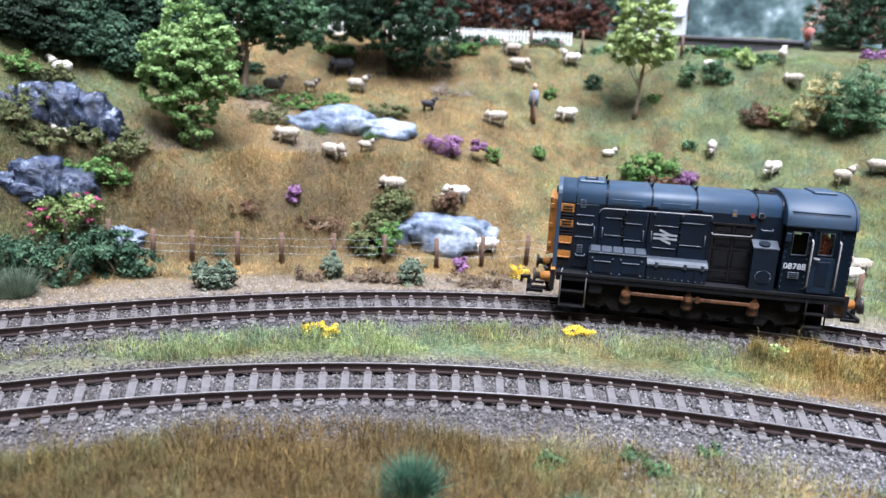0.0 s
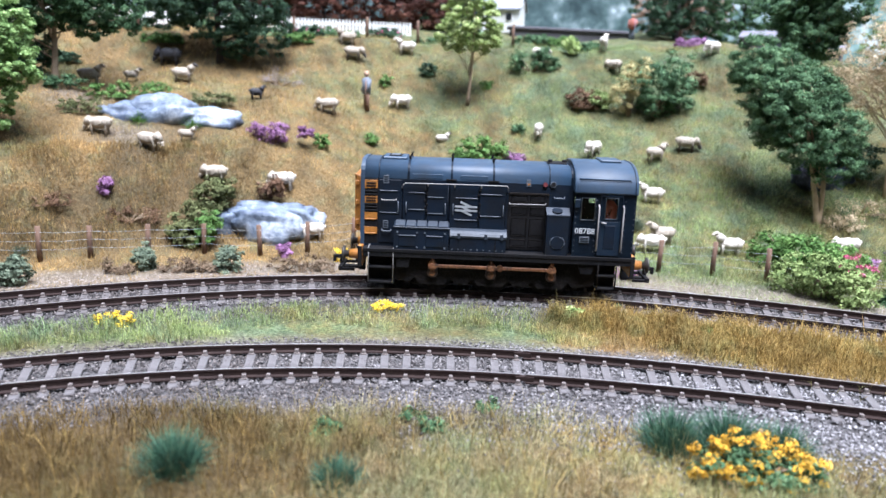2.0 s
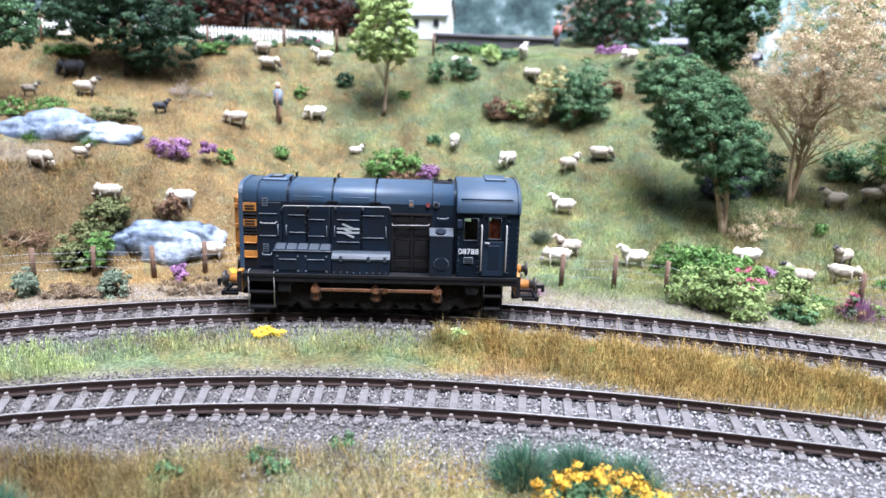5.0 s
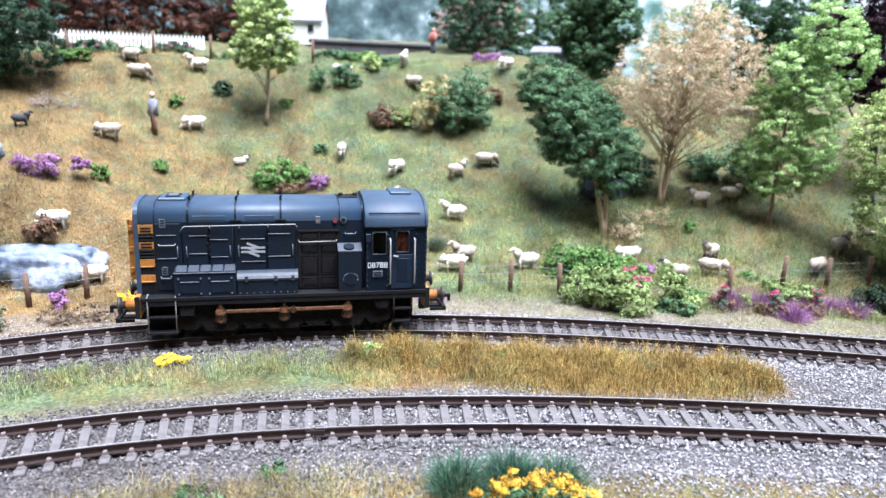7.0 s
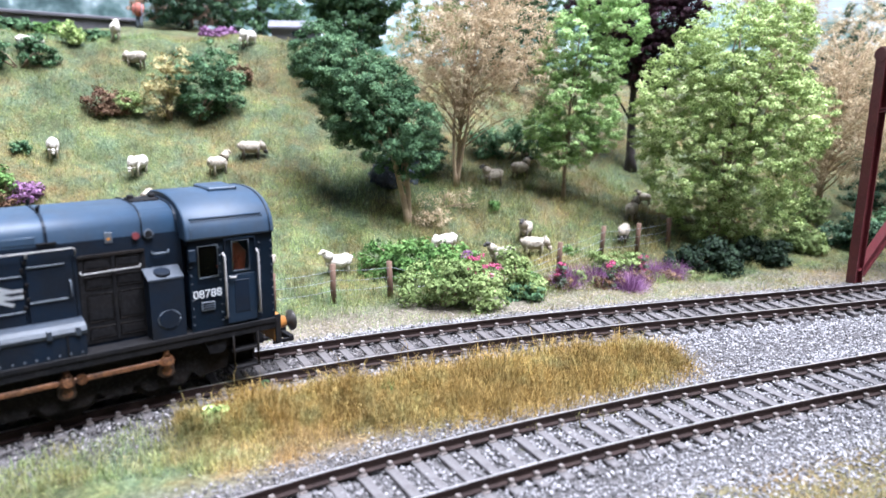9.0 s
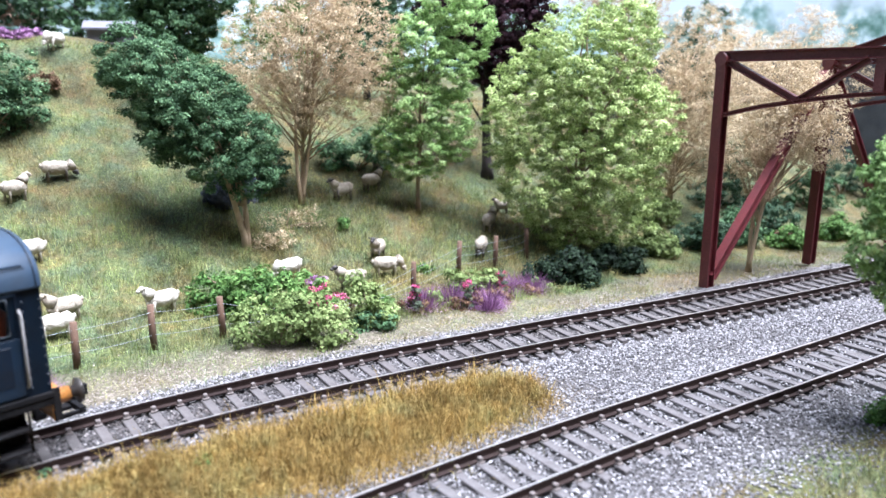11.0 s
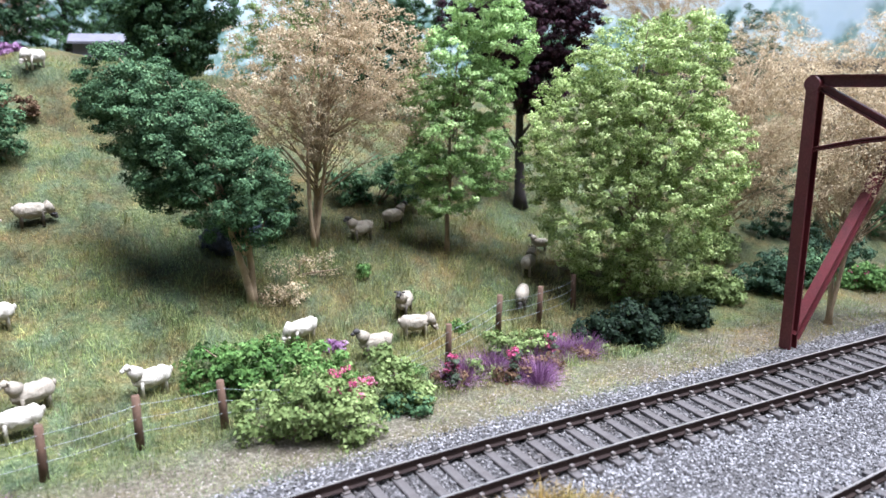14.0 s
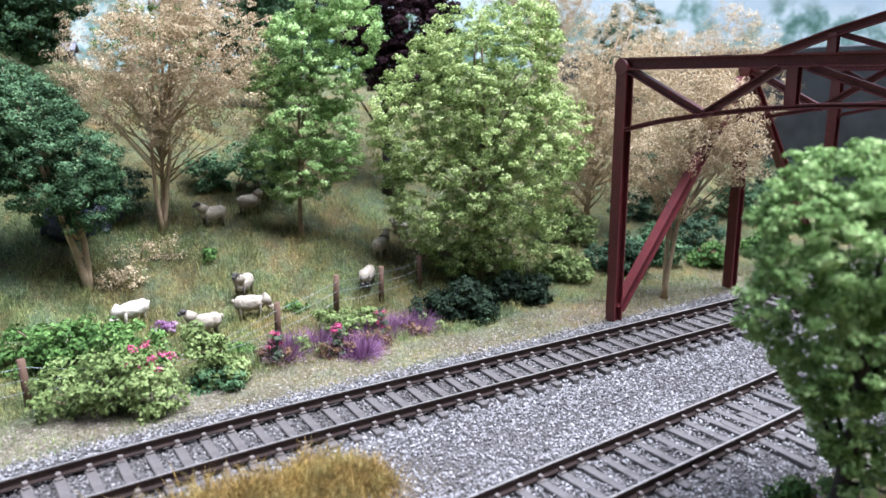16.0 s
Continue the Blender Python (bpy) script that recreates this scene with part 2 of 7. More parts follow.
def ground_z(x, y):
    x, y = np.asarray(x, float), np.asarray(y, float)
    f, n = off_line(FAR, x, y), off_line(NEAR, x, y)
    z = 0.0106 + 0.0033 * smooth(0.012, 0.05, n) * smooth(-0.05, -0.012, f)
    z = z + 0.0033 * smooth(-0.012, 0.0, f) * (1 - smooth(0.012, 0.05, n)) * smooth(-0.05, -0.012, f)
    z = np.where(f > -0.012, 0.0139, z) - 0.0012 * smooth(0.016, 0.03, f)
    d = np.clip(f - 0.058, 0.0, 0.174)
    z = z + (0.22 * d + 2.1 * d * d) * (1 - 0.32 * smooth(0.30, 0.44, x))
    z = z + 0.135 * np.clip(f - 0.232, 0.0, 0.2) * smooth(0.232, 0.26, f)
    left = 1 - smooth(-0.005, 0.085, x)
    e = f - 0.070
    z = z + left * 0.027 * smooth(0.0, 0.040, e) * (1 - smooth(0.07, 0.15, e))
    # the rocky shoulder at the west end
    west = 1 - smooth(-0.22, -0.13, x)
    z = z + west * 0.040 * smooth(0.0, 0.08, e) * (1 - 0.8 * smooth(0.1, 0.2, e))
    # the foreground falls a little towards the table's edge
    z = z - 0.004 * smooth(-0.02, -0.10, n)
    return z


def relief(x, y):
    """The land with its small lumps; flat under the tracks."""
    x, y = np.asarray(x, float), np.asarray(y, float)
    z = ground_z(x, y)
    f, n = off_line(FAR, x, y), off_line(NEAR, x, y)
    wave = np.sin(x * 61 + 1.3 * np.sin(y * 47)) * np.sin(y * 53 + 1.7 * np.sin(x * 39)) * 0.0016 + np.sin(x * 171 + y * 113) * np.sin(y * 191 - x * 71) * 0.0007
    away = smooth(0.018, 0.05, np.abs(f)) * smooth(0.018, 0.05, np.abs(n))
    return z + wave * away * (0.5 + 0.8 * smooth(0.05, 0.12, f))


def on(x, y, sink=0.0):
    return (x, y, float(relief(x, y)) - sink)


def zone(x, y):
    """How green, how bare, how ballasted the ground is."""
    x, y = np.asarray(x, float), np.asarray(y, float)
    f, n = off_line(FAR, x, y), off_line(NEAR, x, y)
    green = 0.06 + 0.80 * smooth(-0.01, 0.19, x + 0.25 * (f - 0.12)) - 0.16 * smooth(0.24, 0.34, x) + 0.75 * (1 - smooth(-0.17, -0.13, x)) * smooth(0.05, 0.07, f)
    between = (n > 0.012) & (f < -0.012)
    green = np.where(between, 0.82 - 0.8 * smooth(0.09, 0.125, x), green)
    green = np.where(n < -0.012, 0.10 + 0.1 * np.sin(x * 60) + 0.35 * smooth(0.02, 0.10, x), green)
    bare = smooth(0.020, 0.030, f) * (1 - smooth(0.040, 0.060, f)) * (0.75 - 0.35 * smooth(0.2, 0.3, x))
    bare = np.maximum(bare, smooth(0.012, 0.02, n) * (1 - smooth(0.022, 0.030, n)) * 0.5 * (f < -0.01))
    for px, py, pr in ((-0.068, 0.366, 0.017), (-0.100, 0.393, 0.016), (-0.135, 0.345, 0.012), (0.060, 0.330, 0.012)):
        bare = np.maximum(bare, 0.85 * np.exp(-((x - px) / pr) ** 2 - ((y - py) / (pr * 0.7)) ** 2))
    ball = np.maximum(1 - smooth(0.018, 0.030, np.abs(f)), 1 - smooth(0.017, 0.029, np.abs(n + 0.004)))
    east = smooth(0.215, 0.25, x) * (n > 0) * (f < 0)
    ball = np.maximum(ball, east)
    earth_shade = 0.75 * smooth(-0.020, -0.032, n) * (1 - 0.95 * smooth(-0.01, 0.08, x)) + 0.12 * smooth(0.060, 0.075, f) * smooth(0.16, 0.30, x)
    # brown bank foot, with the steep face's shading put into the same tone
    earth_shade = earth_shade + 0.8 * smooth(0.062, 0.075, f) * (1 - smooth(0.098, 0.125, f + 0.02 * np.sin(x * 47))) * (1 - smooth(-0.055, 0.0, x))
    return np.stack([np.clip(green, 0, 1), np.clip(bare, 0, 1), np.clip(ball, 0, 1), np.clip(earth_shade, 0, 1)], -1)


def spread(lo, hi, step, far, grow=1.25):
    mid = list(np.arange(lo, hi + step / 2, step))
    left, right, s = [], [], step
    while (left[-1] if left else lo) > -far:
        s *= grow
        left.append((left[-1] if left else lo) - s)
    s = step
    while (right[-1] if right else hi) < far:
        s *= grow
        right.append((right[-1] if right else hi) + s)
    return np.array(left[::-1] + mid + right)


def set_zone(ob):
    me = ob.data
    co = np.empty(len(me.vertices) * 3, np.float32)
    me.vertices.foreach_get("co", co)
    co = co.reshape(-1, 3)
    a = me.attributes.new("zone", "FLOAT_COLOR", "POINT")
    a.data.foreach_set("color", zone(co[:, 0], co[:, 1]).astype(np.float32).ravel())


gx, gy = spread(-0.24, 0.56, 0.003, 1.15), spread(0.03, 0.52, 0.003, 1.15)
GX, GY = np.meshgrid(gx, gy)
gv = np.stack([GX, GY, relief(GX, GY)], -1).reshape(-1, 3)
i0 = (np.arange(len(gy) - 1)[:, None] * len(gx) + np.arange(len(gx) - 1)[None, :]).ravel()
ground = bulk("ground", gv, np.stack([i0, i0 + 1, i0 + len(gx) + 1, i0 + len(gx)], -1), M_TURF)
set_zone(ground)
ground.data.polygons.foreach_set("use_smooth", np.ones(len(ground.data.polygons), bool))
tagged(ground, "modelled hillside of golden and green flock turf above ballast", "ground", kind="structure")

# ---- tracks ----
M_RAILHEAD = worn("rail_head_steel", (0.55, 0.52, 0.50), (0.24, 0.19, 0.17), 0.35, 0.36, 0.85, relief=0.05)
M_RUST = worn("rusty_rail_side", (0.022, 0.013, 0.011), (0.010, 0.007, 0.007), 0.6, 0.75, 0.0, light=(0.042, 0.026, 0.021), shine=0.15)
M_SLEEPER = worn("weathered_sleeper", (0.100, 0.091, 0.090), (0.055, 0.048, 0.047), 0.9, 0.85, fine=2600, coarse=300)
M_CHAIR = worn("rail_chair", (0.145, 0.122, 0.112), (0.06, 0.048, 0.044), 0.8, 0.85)


def ballast_material():
    m, ns, ls, b = nodes_of("ballast_chippings")
    geo = ns.new("ShaderNodeNewGeometry")
    grey = ramp(ns, ls, geo.outputs["Random Per Island"], [(0.0, (0.034, 0.031, 0.032)), (0.35, (0.105, 0.098, 0.099)), (0.8, (0.235, 0.224, 0.230)), (1.0, (0.37, 0.357, 0.36))])
    brown = ramp(ns, ls, geo.outputs["Random Per Island"], [(0.0, (0.018, 0.014, 0.013)), (0.35, (0.042, 0.034, 0.031)), (0.8, (0.076, 0.064, 0.059)), (1.0, (0.19, 0.163, 0.148))])
    # browner stone, whose darker tone also stands in for weaker light westward
    at = ns.new("ShaderNodeAttribute")
    at.attribute_name = "dim_brown"
    n1 = noise_tex(ns, ls, 60, 3, 0.6, geo.outputs["Position"])
    f = maths(ns, ls, "ADD", at.outputs["Fac"], maths(ns, ls, "MULTIPLY", maths(ns, ls, "SUBTRACT", n1, 0.5), 1.6))
    fc = ns.new("ShaderNodeClamp")
    ls.new(f, fc.inputs[0])
    ls.new(mix(ns, ls, fc.outputs[0], grey, brown), b.inputs["Base Color"])
    b.inputs["Roughness"].default_value = 0.8
    return m


M_BALLAST = ballast_material()


def along(c, x0, x1, step):
    """Points, headings along a centre line, evenly spaced."""
    xs = np.linspace(x0, x1, 4000)
    ys, sl = line_y(c, xs)
    s = np.concatenate([[0], np.cumsum(np.hypot(np.diff(xs), np.diff(ys)))])
    q = np.arange(0, s[-1], step)
    x = np.interp(q, s, xs)
    y, k = line_y(c, x)
    return x, y, np.arctan(k)


def rail_mesh(c, side, ztop, x0, x1, parent, label):
    x, y, a = along(c, x0, x1, 0.006)
    x, y = x - np.sin(a) * side, y + np.cos(a) * side
    prof = [(-1.05, -2.45), (-1.05, -2.15), (-0.28, -1.8), (-0.28, -0.75), (-0.42, -0.6), (-0.42, -0.10), (-0.30, 0.0),
            (0.30, 0.0), (0.42, -0.10), (0.42, -0.6), (0.28, -0.75), (0.28, -1.8), (1.05, -2.15), (1.05, -2.45)]
    bm = bmesh.new()
    rings = []
    for px, py, pa in zip(x, y, a):
        rings.append([bm.verts.new((px - math.sin(pa) * u * MM, py + math.cos(pa) * u * MM, ztop + w * MM)) for u, w in prof])
    n = len(prof)
    for r, s in zip(rings, rings[1:]):
        for k in range(n):
            f = bm.faces.new((r[k], s[k], s[(k + 1) % n], r[(k + 1) % n]))
            f.material_index = 0 if k in (6, 7) else 1
    bmesh.ops.recalc_face_normals(bm, faces=bm.faces)
    return part("rail", bm, [M_RAILHEAD, M_RUST], parent, label)


def sleeper_mesh():
    bm = bmesh.new()
    add_box(bm, (-1.2 * MM, -13.4 * MM, -1.6 * MM), (1.2 * MM, 13.4 * MM, 0), 0.18 * MM)
    me = bpy.data.meshes.new("sleeper")
    bm.to_mesh(me)
    bm.free()
    me.materials.append(M_SLEEPER)
    return me


def chair_mesh():
    bm = bmesh.new()
    add_box(bm, (-0.85 * MM, -2.0 * MM, 0), (0.85 * MM, 2.0 * MM, 0.36 * MM), 0.08 * MM)
    add_box(bm, (-0.55 * MM, -1.6 * MM, 0.3 * MM), (0.55 * MM, -0.5 * MM, 1.35 * MM), 0.12 * MM)
    add_box(bm, (-0.55 * MM, 0.5 * MM, 0.3 * MM), (0.55 * MM, 1.6 * MM, 1.35 * MM), 0.12 * MM)
    me = bpy.data.meshes.new("chair")
    bm.to_mesh(me)
    bm.free()
    me.materials.append(M_CHAIR)
    return me


HALF_GAUGE = 0.0089
SLEEPER, CHAIR = sleeper_mesh(), chair_mesh()
DULL = SLEEPER.copy()
DULL.materials[0] = worn("sooty_sleeper", (0.085, 0.075, 0.072), (0.055, 0.046, 0.044), 0.8, 0.85, fine=2600, coarse=300)


def track(c, ztop, x0, x1, label, joint, sleeper, deep):
    t = empty("railway_track")
    tagged(t, label, "railway track", kind="structure")
    for side in (-HALF_GAUGE, HALF_GAUGE):
        # a rail joint shows as a small step between two lengths
        rail_mesh(c, side, ztop, x0, joint - 0.0002, t, "")
        rail_mesh(c, side, ztop, joint + 0.0002, x1, t, "")
    rnd = random.Random(5)
    for x, y, a in zip(*along(c, x0 + 0.004, x1 - 0.004, 0.0064)):
        s = new("sleeper", sleeper)
        s.parent = t
        s.matrix_world = Matrix.Translation((x, y, ztop - (2.45 + deep + rnd.uniform(0, 0.25)) * MM)) @ Matrix.Rotation(a + rnd.uniform(-0.02, 0.02), 4, "Z")
        for side in (-HALF_GAUGE, HALF_GAUGE):
            k = new("rail_chair", CHAIR)
            k.parent = s
            k.location = (0, side, deep * MM * 0.6)
    for side in (-HALF_GAUGE, HALF_GAUGE):
        y, k = line_y(c, joint)
        a = math.atan(float(k))
        p = box_part("fishplate", (-2.6 * MM, -0.75 * MM, -1.9 * MM), (2.6 * MM, 0.75 * MM, -0.5 * MM), M_RUST, t, 0.1 * MM)
        p.matrix_world = Matrix.Translation((joint - math.sin(a) * side, float(y) + math.cos(a) * side, ztop)) @ Matrix.Rotation(a, 4, "Z")
    return t


track(NEAR, Z_NEAR, -0.30, 0.60, "weathered bullhead track with grey sleepers in pale ballast", 0.0835, SLEEPER, 0.0)
track(FAR, Z_FAR, -0.34, 0.72, "rusty curved track with grey-brown sleepers at the hill foot", 0.40, DULL, 0.25)

rng = np.random.default_rng(7)


def patchy(x, y, s=70.0):
    return 0.5 + 0.5 * np.sin(x * s + 2 * np.sin(y * s * 0.8)) * np.sin(y * s * 1.1 + 2 * np.sin(x * s * 0.7))


def chips(count):
    """Loose chippings over both track beds."""
    xs, ys, dim_brown = [], [], []
    for c, w0, w1 in ((NEAR, -0.027, 0.021), (FAR, -0.022, 0.024)):
        x = rng.uniform(-0.26, 0.52, count // 2)
        y, k = line_y(c, x)
        o = rng.uniform(w0, w1, len(x)) + rng.normal(0, 0.0022, len(x))
        a = np.arctan(k)
        xs.append(x - np.sin(a) * o)
        ys.append(y + np.cos(a) * o)
    x = rng.uniform(0.05, 0.32, count // 22)
    y, k = line_y(NEAR, x)
    o = -0.024 - np.abs(rng.normal(0, 0.010, len(x)))
    a = np.arctan(k)
    xs.append(x - np.sin(a) * o)
    ys.append(y + np.cos(a) * o)
    x, u = rng.uniform(0.2, 0.5, count // 4), rng.uniform(0, 1, count // 4)
    y = line_y(NEAR, x)[0] * (1 - u) + line_y(FAR, x)[0] * u
    keep = (off_line(NEAR, x, y) > 0.012) & (off_line(FAR, x, y) < -0.012) & (rng.random(len(x)) < smooth(0.2, 0.25, x))
    xs.append(x[keep])
    ys.append(y[keep])
    x, y = np.concatenate(xs), np.concatenate(ys)
    n = len(x)
    r = rng.uniform(0.22, 0.47, n) * MM
    base = np.array([[1, 0, 0], [-1, 0, 0], [0, 1, 0], [0, -1, 0], [0, 0, 1], [0, 0, -1]], float)
    v = base[None] * rng.uniform(0.65, 1.3, (n, 6, 1)) * r[:, None, None] * np.array([1, 1, 0.8])
    v += rng.normal(0, 0.16, (n, 6, 3)) * r[:, None, None]
    a = rng.uniform(0, 6.28, n)
    ca, sa = np.cos(a)[:, None], np.sin(a)[:, None]
    v = np.stack([v[..., 0] * ca - v[..., 1] * sa, v[..., 0] * sa + v[..., 1] * ca, v[..., 2]], -1)
    f, k = off_line(FAR, x, y), off_line(NEAR, x, y)
    # drifts of chippings bury part of the sleepers, most of them at the west end of the far track
    drift = 0.62 * (np.abs(f) < 0.015) * (1 - smooth(0.10, 0.22, x)) + 0.55 * (np.abs(k) < 0.016) * (patchy(x, y, 210) > 0.42)
    z = relief(x, y) + r * rng.uniform(0.2, 1.2, n) + drift * MM
    v += np.stack([x, y, z], -1)[:, None]
    tri = np.array([[0, 2, 4], [2, 1, 4], [1, 3, 4], [3, 0, 4], [2, 0, 5], [0, 3, 5]])
    ob = bulk("ballast", v.reshape(-1, 3), (tri[None] + 6 * np.arange(n)[:, None, None]).reshape(-1, 3), M_BALLAST)
    f = off_line(FAR, x, y)
    # brown weathering to the west, deepened in colour where the light falls off
    s = 0.9 - 0.9 * smooth(0.0, 0.20, x) + 0.6 * (np.abs(f) < 0.0105)
    at = ob.data.attributes.new("dim_brown", "FLOAT", "POINT")
    at.data.foreach_set("value", np.repeat(np.clip(s, 0, 1), 6).astype(np.float32))
    return tagged(ob, "grey stone ballast chippings round the sleepers", "ballast", kind="stuff")


chips(190000)
# tan gravel between the far track and the fence
m, ns, ls, b = nodes_of("tan_gravel")
geo = ns.new("ShaderNodeNewGeometry")
ls.new(ramp(ns, ls, geo.outputs["Random Per Island"], [(0.0, (0.09, 0.07, 0.055)), (0.5, (0.17, 0.142, 0.118)), (1.0, (0.29, 0.255, 0.225))]), b.inputs["Base Color"])
b.inputs["Roughness"].default_value = 0.85
n = 15000
x = rng.uniform(-0.24, 0.46, n)
y, k = line_y(FAR, x)
y = y + (0.022 + np.abs(rng.normal(0, 0.014, n))) * np.sqrt(1 + k * k)
r = rng.uniform(0.2, 0.5, n) * MM
v = np.array([[1, 0, 0], [-0.6, 0.8, 0], [-0.5, -0.9, 0], [0, 0, 0.8]])[None] * r[:, None, None] * rng.uniform(0.7, 1.3, (n, 4, 1))
a = rng.uniform(0, 6.28, n)
v = np.stack([v[..., 0] * np.cos(a)[:, None] - v[..., 1] * np.sin(a)[:, None], v[..., 0] * np.sin(a)[:, None] + v[..., 1] * np.cos(a)[:, None], v[..., 2]], -1)
v += np.stack([x, y, relief(x, y) - 0.05 * MM], -1)[:, None]
tri = np.array([[0, 1, 3], [1, 2, 3], [2, 0, 3]])
tagged(bulk("lineside_gravel", v.reshape(-1, 3), (tri[None] + 4 * np.arange(n)[:, None, None]).reshape(-1, 3), m), "tan and brown gravel along the fence line", "gravel", kind="stuff")
for x, y, a in ((0.2965, 0.0815, -32), (0.3035, 0.078, -30), (0.2890, 0.0850, -33)):
    s = new("loose_sleeper", SLEEPER)
    s.matrix_world = Matrix.Translation((x, y, float(relief(x, y)) + 1.4 * MM)) @ Matrix.Rotation(radians(a), 4, "Z")
    tagged(s, "short grey sleeper end beside the curved track", "sleeper", "loose sleepers")

# ---- grass ----
def blades(name, x, y, length, width, lean, material, label, category="grass", bent=False, zlift=0.0):
    """Single fibres of grass at the given places."""
    n = len(x)
    z = relief(x, y) + zlift - 0.2 * MM
    ln = length * rng.uniform(0.5, 1.25, n) * (1 + 0.35 * np.sin(x * 310 + 2 * np.sin(y * 260)) * np.sin(y * 290))
    th, az = rng.uniform(0, 6.283, n), rng.uniform(0, 6.283, n)
    k = np.minimum(0.25 + np.abs(rng.normal(0, lean, n)), 1.42) if bent else np.abs(rng.normal(0, lean, n))
    wx, wy = np.cos(th) * width / 2, np.sin(th) * width / 2
    b = np.stack([x, y, z], -1)
    w = np.stack([wx, wy, np.zeros(n)], -1)
    top = np.stack([np.cos(az) * np.sin(k) * ln, np.sin(az) * np.sin(k) * ln, np.cos(np.minimum(k, 1.45)) * ln], -1)
    if bent:
        mid = np.stack([top[:, 0] * 0.34 + rng.normal(0, 0.07, n) * ln, top[:, 1] * 0.34 + rng.normal(0, 0.07, n) * ln, top[:, 2] * 0.72 + 0.08 * ln], -1)
        v = np.stack([b - w, b + w, b + mid + w * 0.7, b + mid - w * 0.7, b + top], 1).reshape(-1, 3)
        i = 5 * np.arange(n)[:, None]
        f = np.concatenate([i + [0, 1, 2], i + [0, 2, 3], i + [3, 2, 4]])
    else:
        v = np.stack([b - w, b + w, b + top], 1).reshape(-1, 3)
        f = 3 * np.arange(n)[:, None] + [0, 1, 2]
    ob = bulk(name, v, f, material)
    if material in (M_BLADE, M_DRY, M_STRAW, M_PALE):
        set_zone(ob)
    if label:
        tagged(ob, label, category, kind="stuff")
    return ob


n = 380000
x, y = rng.uniform(-0.26, 0.56, n), rng.uniform(0.20, 0.56, n)
f = off_line(FAR, x, y)
keep = (f > 0.052) & (f < 0.26) & (rng.random(n) < 0.35 + 0.65 * patchy(x, y))
blades("hill_grass", x[keep], y[keep], 3.2 * MM, 0.28 * MM, 1.15, M_BLADE, "short golden and green static grass on the hillside")

n = 150000
x, y = rng.uniform(0.15, 0.46, n), rng.uniform(0.18, 0.40, n)
f = off_line(FAR, x, y)
keep = (f > 0.045) & (f < 0.15) & (rng.random(n) < (patchy(x, y, 95) ** 1.5 + 0.12) * smooth(0.15, 0.24, x))
blades("meadow_grass", x[keep], y[keep], 4.3 * MM, 0.2 * MM, 0.95, M_BLADE, "fluffy pale green static grass under the trees", bent=True)

n = 420000
x, y = rng.uniform(-0.2, 0.34, n), rng.uniform(0.02, 0.18, n)
k = off_line(NEAR, x, y)
edge = 0.0265 - 0.007 * np.exp(-((x + 0.042) / 0.022) ** 2) + 0.0025 * np.sin(x * 131) + 0.012 * smooth(0.09, 0.16, x)
keep = (k < -edge) & (k > -0.13) & (rng.random(n) < (0.25 + 0.75 * patchy(x, y, 50)) * (1 - 0.6 * smooth(0.04, 0.11, x)))
x, y = x[keep], y[keep]
pale = patchy(x, y, 70) * 0.5 + smooth(-0.02, 0.09, x) * 0.9 > 0.62
blades("foreground_grass", x[~pale], y[~pale], 5.6 * MM, 0.17 * MM, 1.0, M_DRY, "long dry straw-coloured static grass beside the ballast", bent=True)
blades("pale_grass", x[pale], y[pale], 5.2 * MM, 0.16 * MM, 1.15, M_PALE, "matted pale dry static grass beside the ballast", bent=True)

n = 120000
x, u = rng.uniform(-0.24, 0.24, n), rng.uniform(0.2, 0.85, n)
y = line_y(NEAR, x)[0] * (1 - u) + line_y(FAR, x)[0] * u
k, f = off_line(NEAR, x, y), off_line(FAR, x, y)
u = k / np.maximum(k - f, 1e-6)
lo = 0.46 + 0.07 * np.sin(x * 39) + 0.06 * np.sin(x * 97)
keep = (k > 0.012) & (f < -0.0175) & (u > lo) & (rng.random(n) < 0.2 + 0.8 * patchy(x, y, 60)) & (x < 0.225 + 0.01 * np.sin(y * 300))
blades("verge_grass", x[keep], y[keep], 3.8 * MM, 0.17 * MM, 0.9, M_BLADE, "tufted green and ochre grass between the two tracks", bent=True)

# the straw bank between the tracks
n = 44000
s = rng.uniform(0, 1, n)
x = 0.104 + 0.126 * s
yf, kf = line_y(FAR, x)
yn, kn = line_y(NEAR, x)
m = 0.5 * (yf + yn) + 0.004
y = m + 0.0065 * (1 - smooth(0.1, 0.6, s)) + rng.normal(0, 0.0078, n) * (0.35 + np.sin(s * math.pi) ** 0.6) * (0.6 + 0.4 * smooth(0.1, 0.55, s))
keep = off_line(FAR, x, y) < -0.0165
blades("straw_bank", x[keep], y[keep], 5.8 * MM, 0.19 * MM, 1.1, M_STRAW, "dense bank of golden straw grass between the tracks", bent=True)

# long loose stalks lying across the dry grass and the straw bank
n = 26000
x, y = rng.uniform(-0.18, 0.30, n), rng.uniform(0.03, 0.17, n)
k = off_line(NEAR, x, y)
keep = (k < -0.028 - 0.012 * smooth(0.09, 0.16, x)) & (k > -0.12) & (rng.random(n) < 0.3 + 0.7 * patchy(x, y, 50))
blades("loose_stalks", x[keep], y[keep], 8.0 * MM, 0.2 * MM, 0.9, M_STRAW, "long loose straw stalks lying over the dry grass", bent=True)
n = 3000
s = rng.uniform(0.02, 0.98, n)
x = 0.104 + 0.126 * s
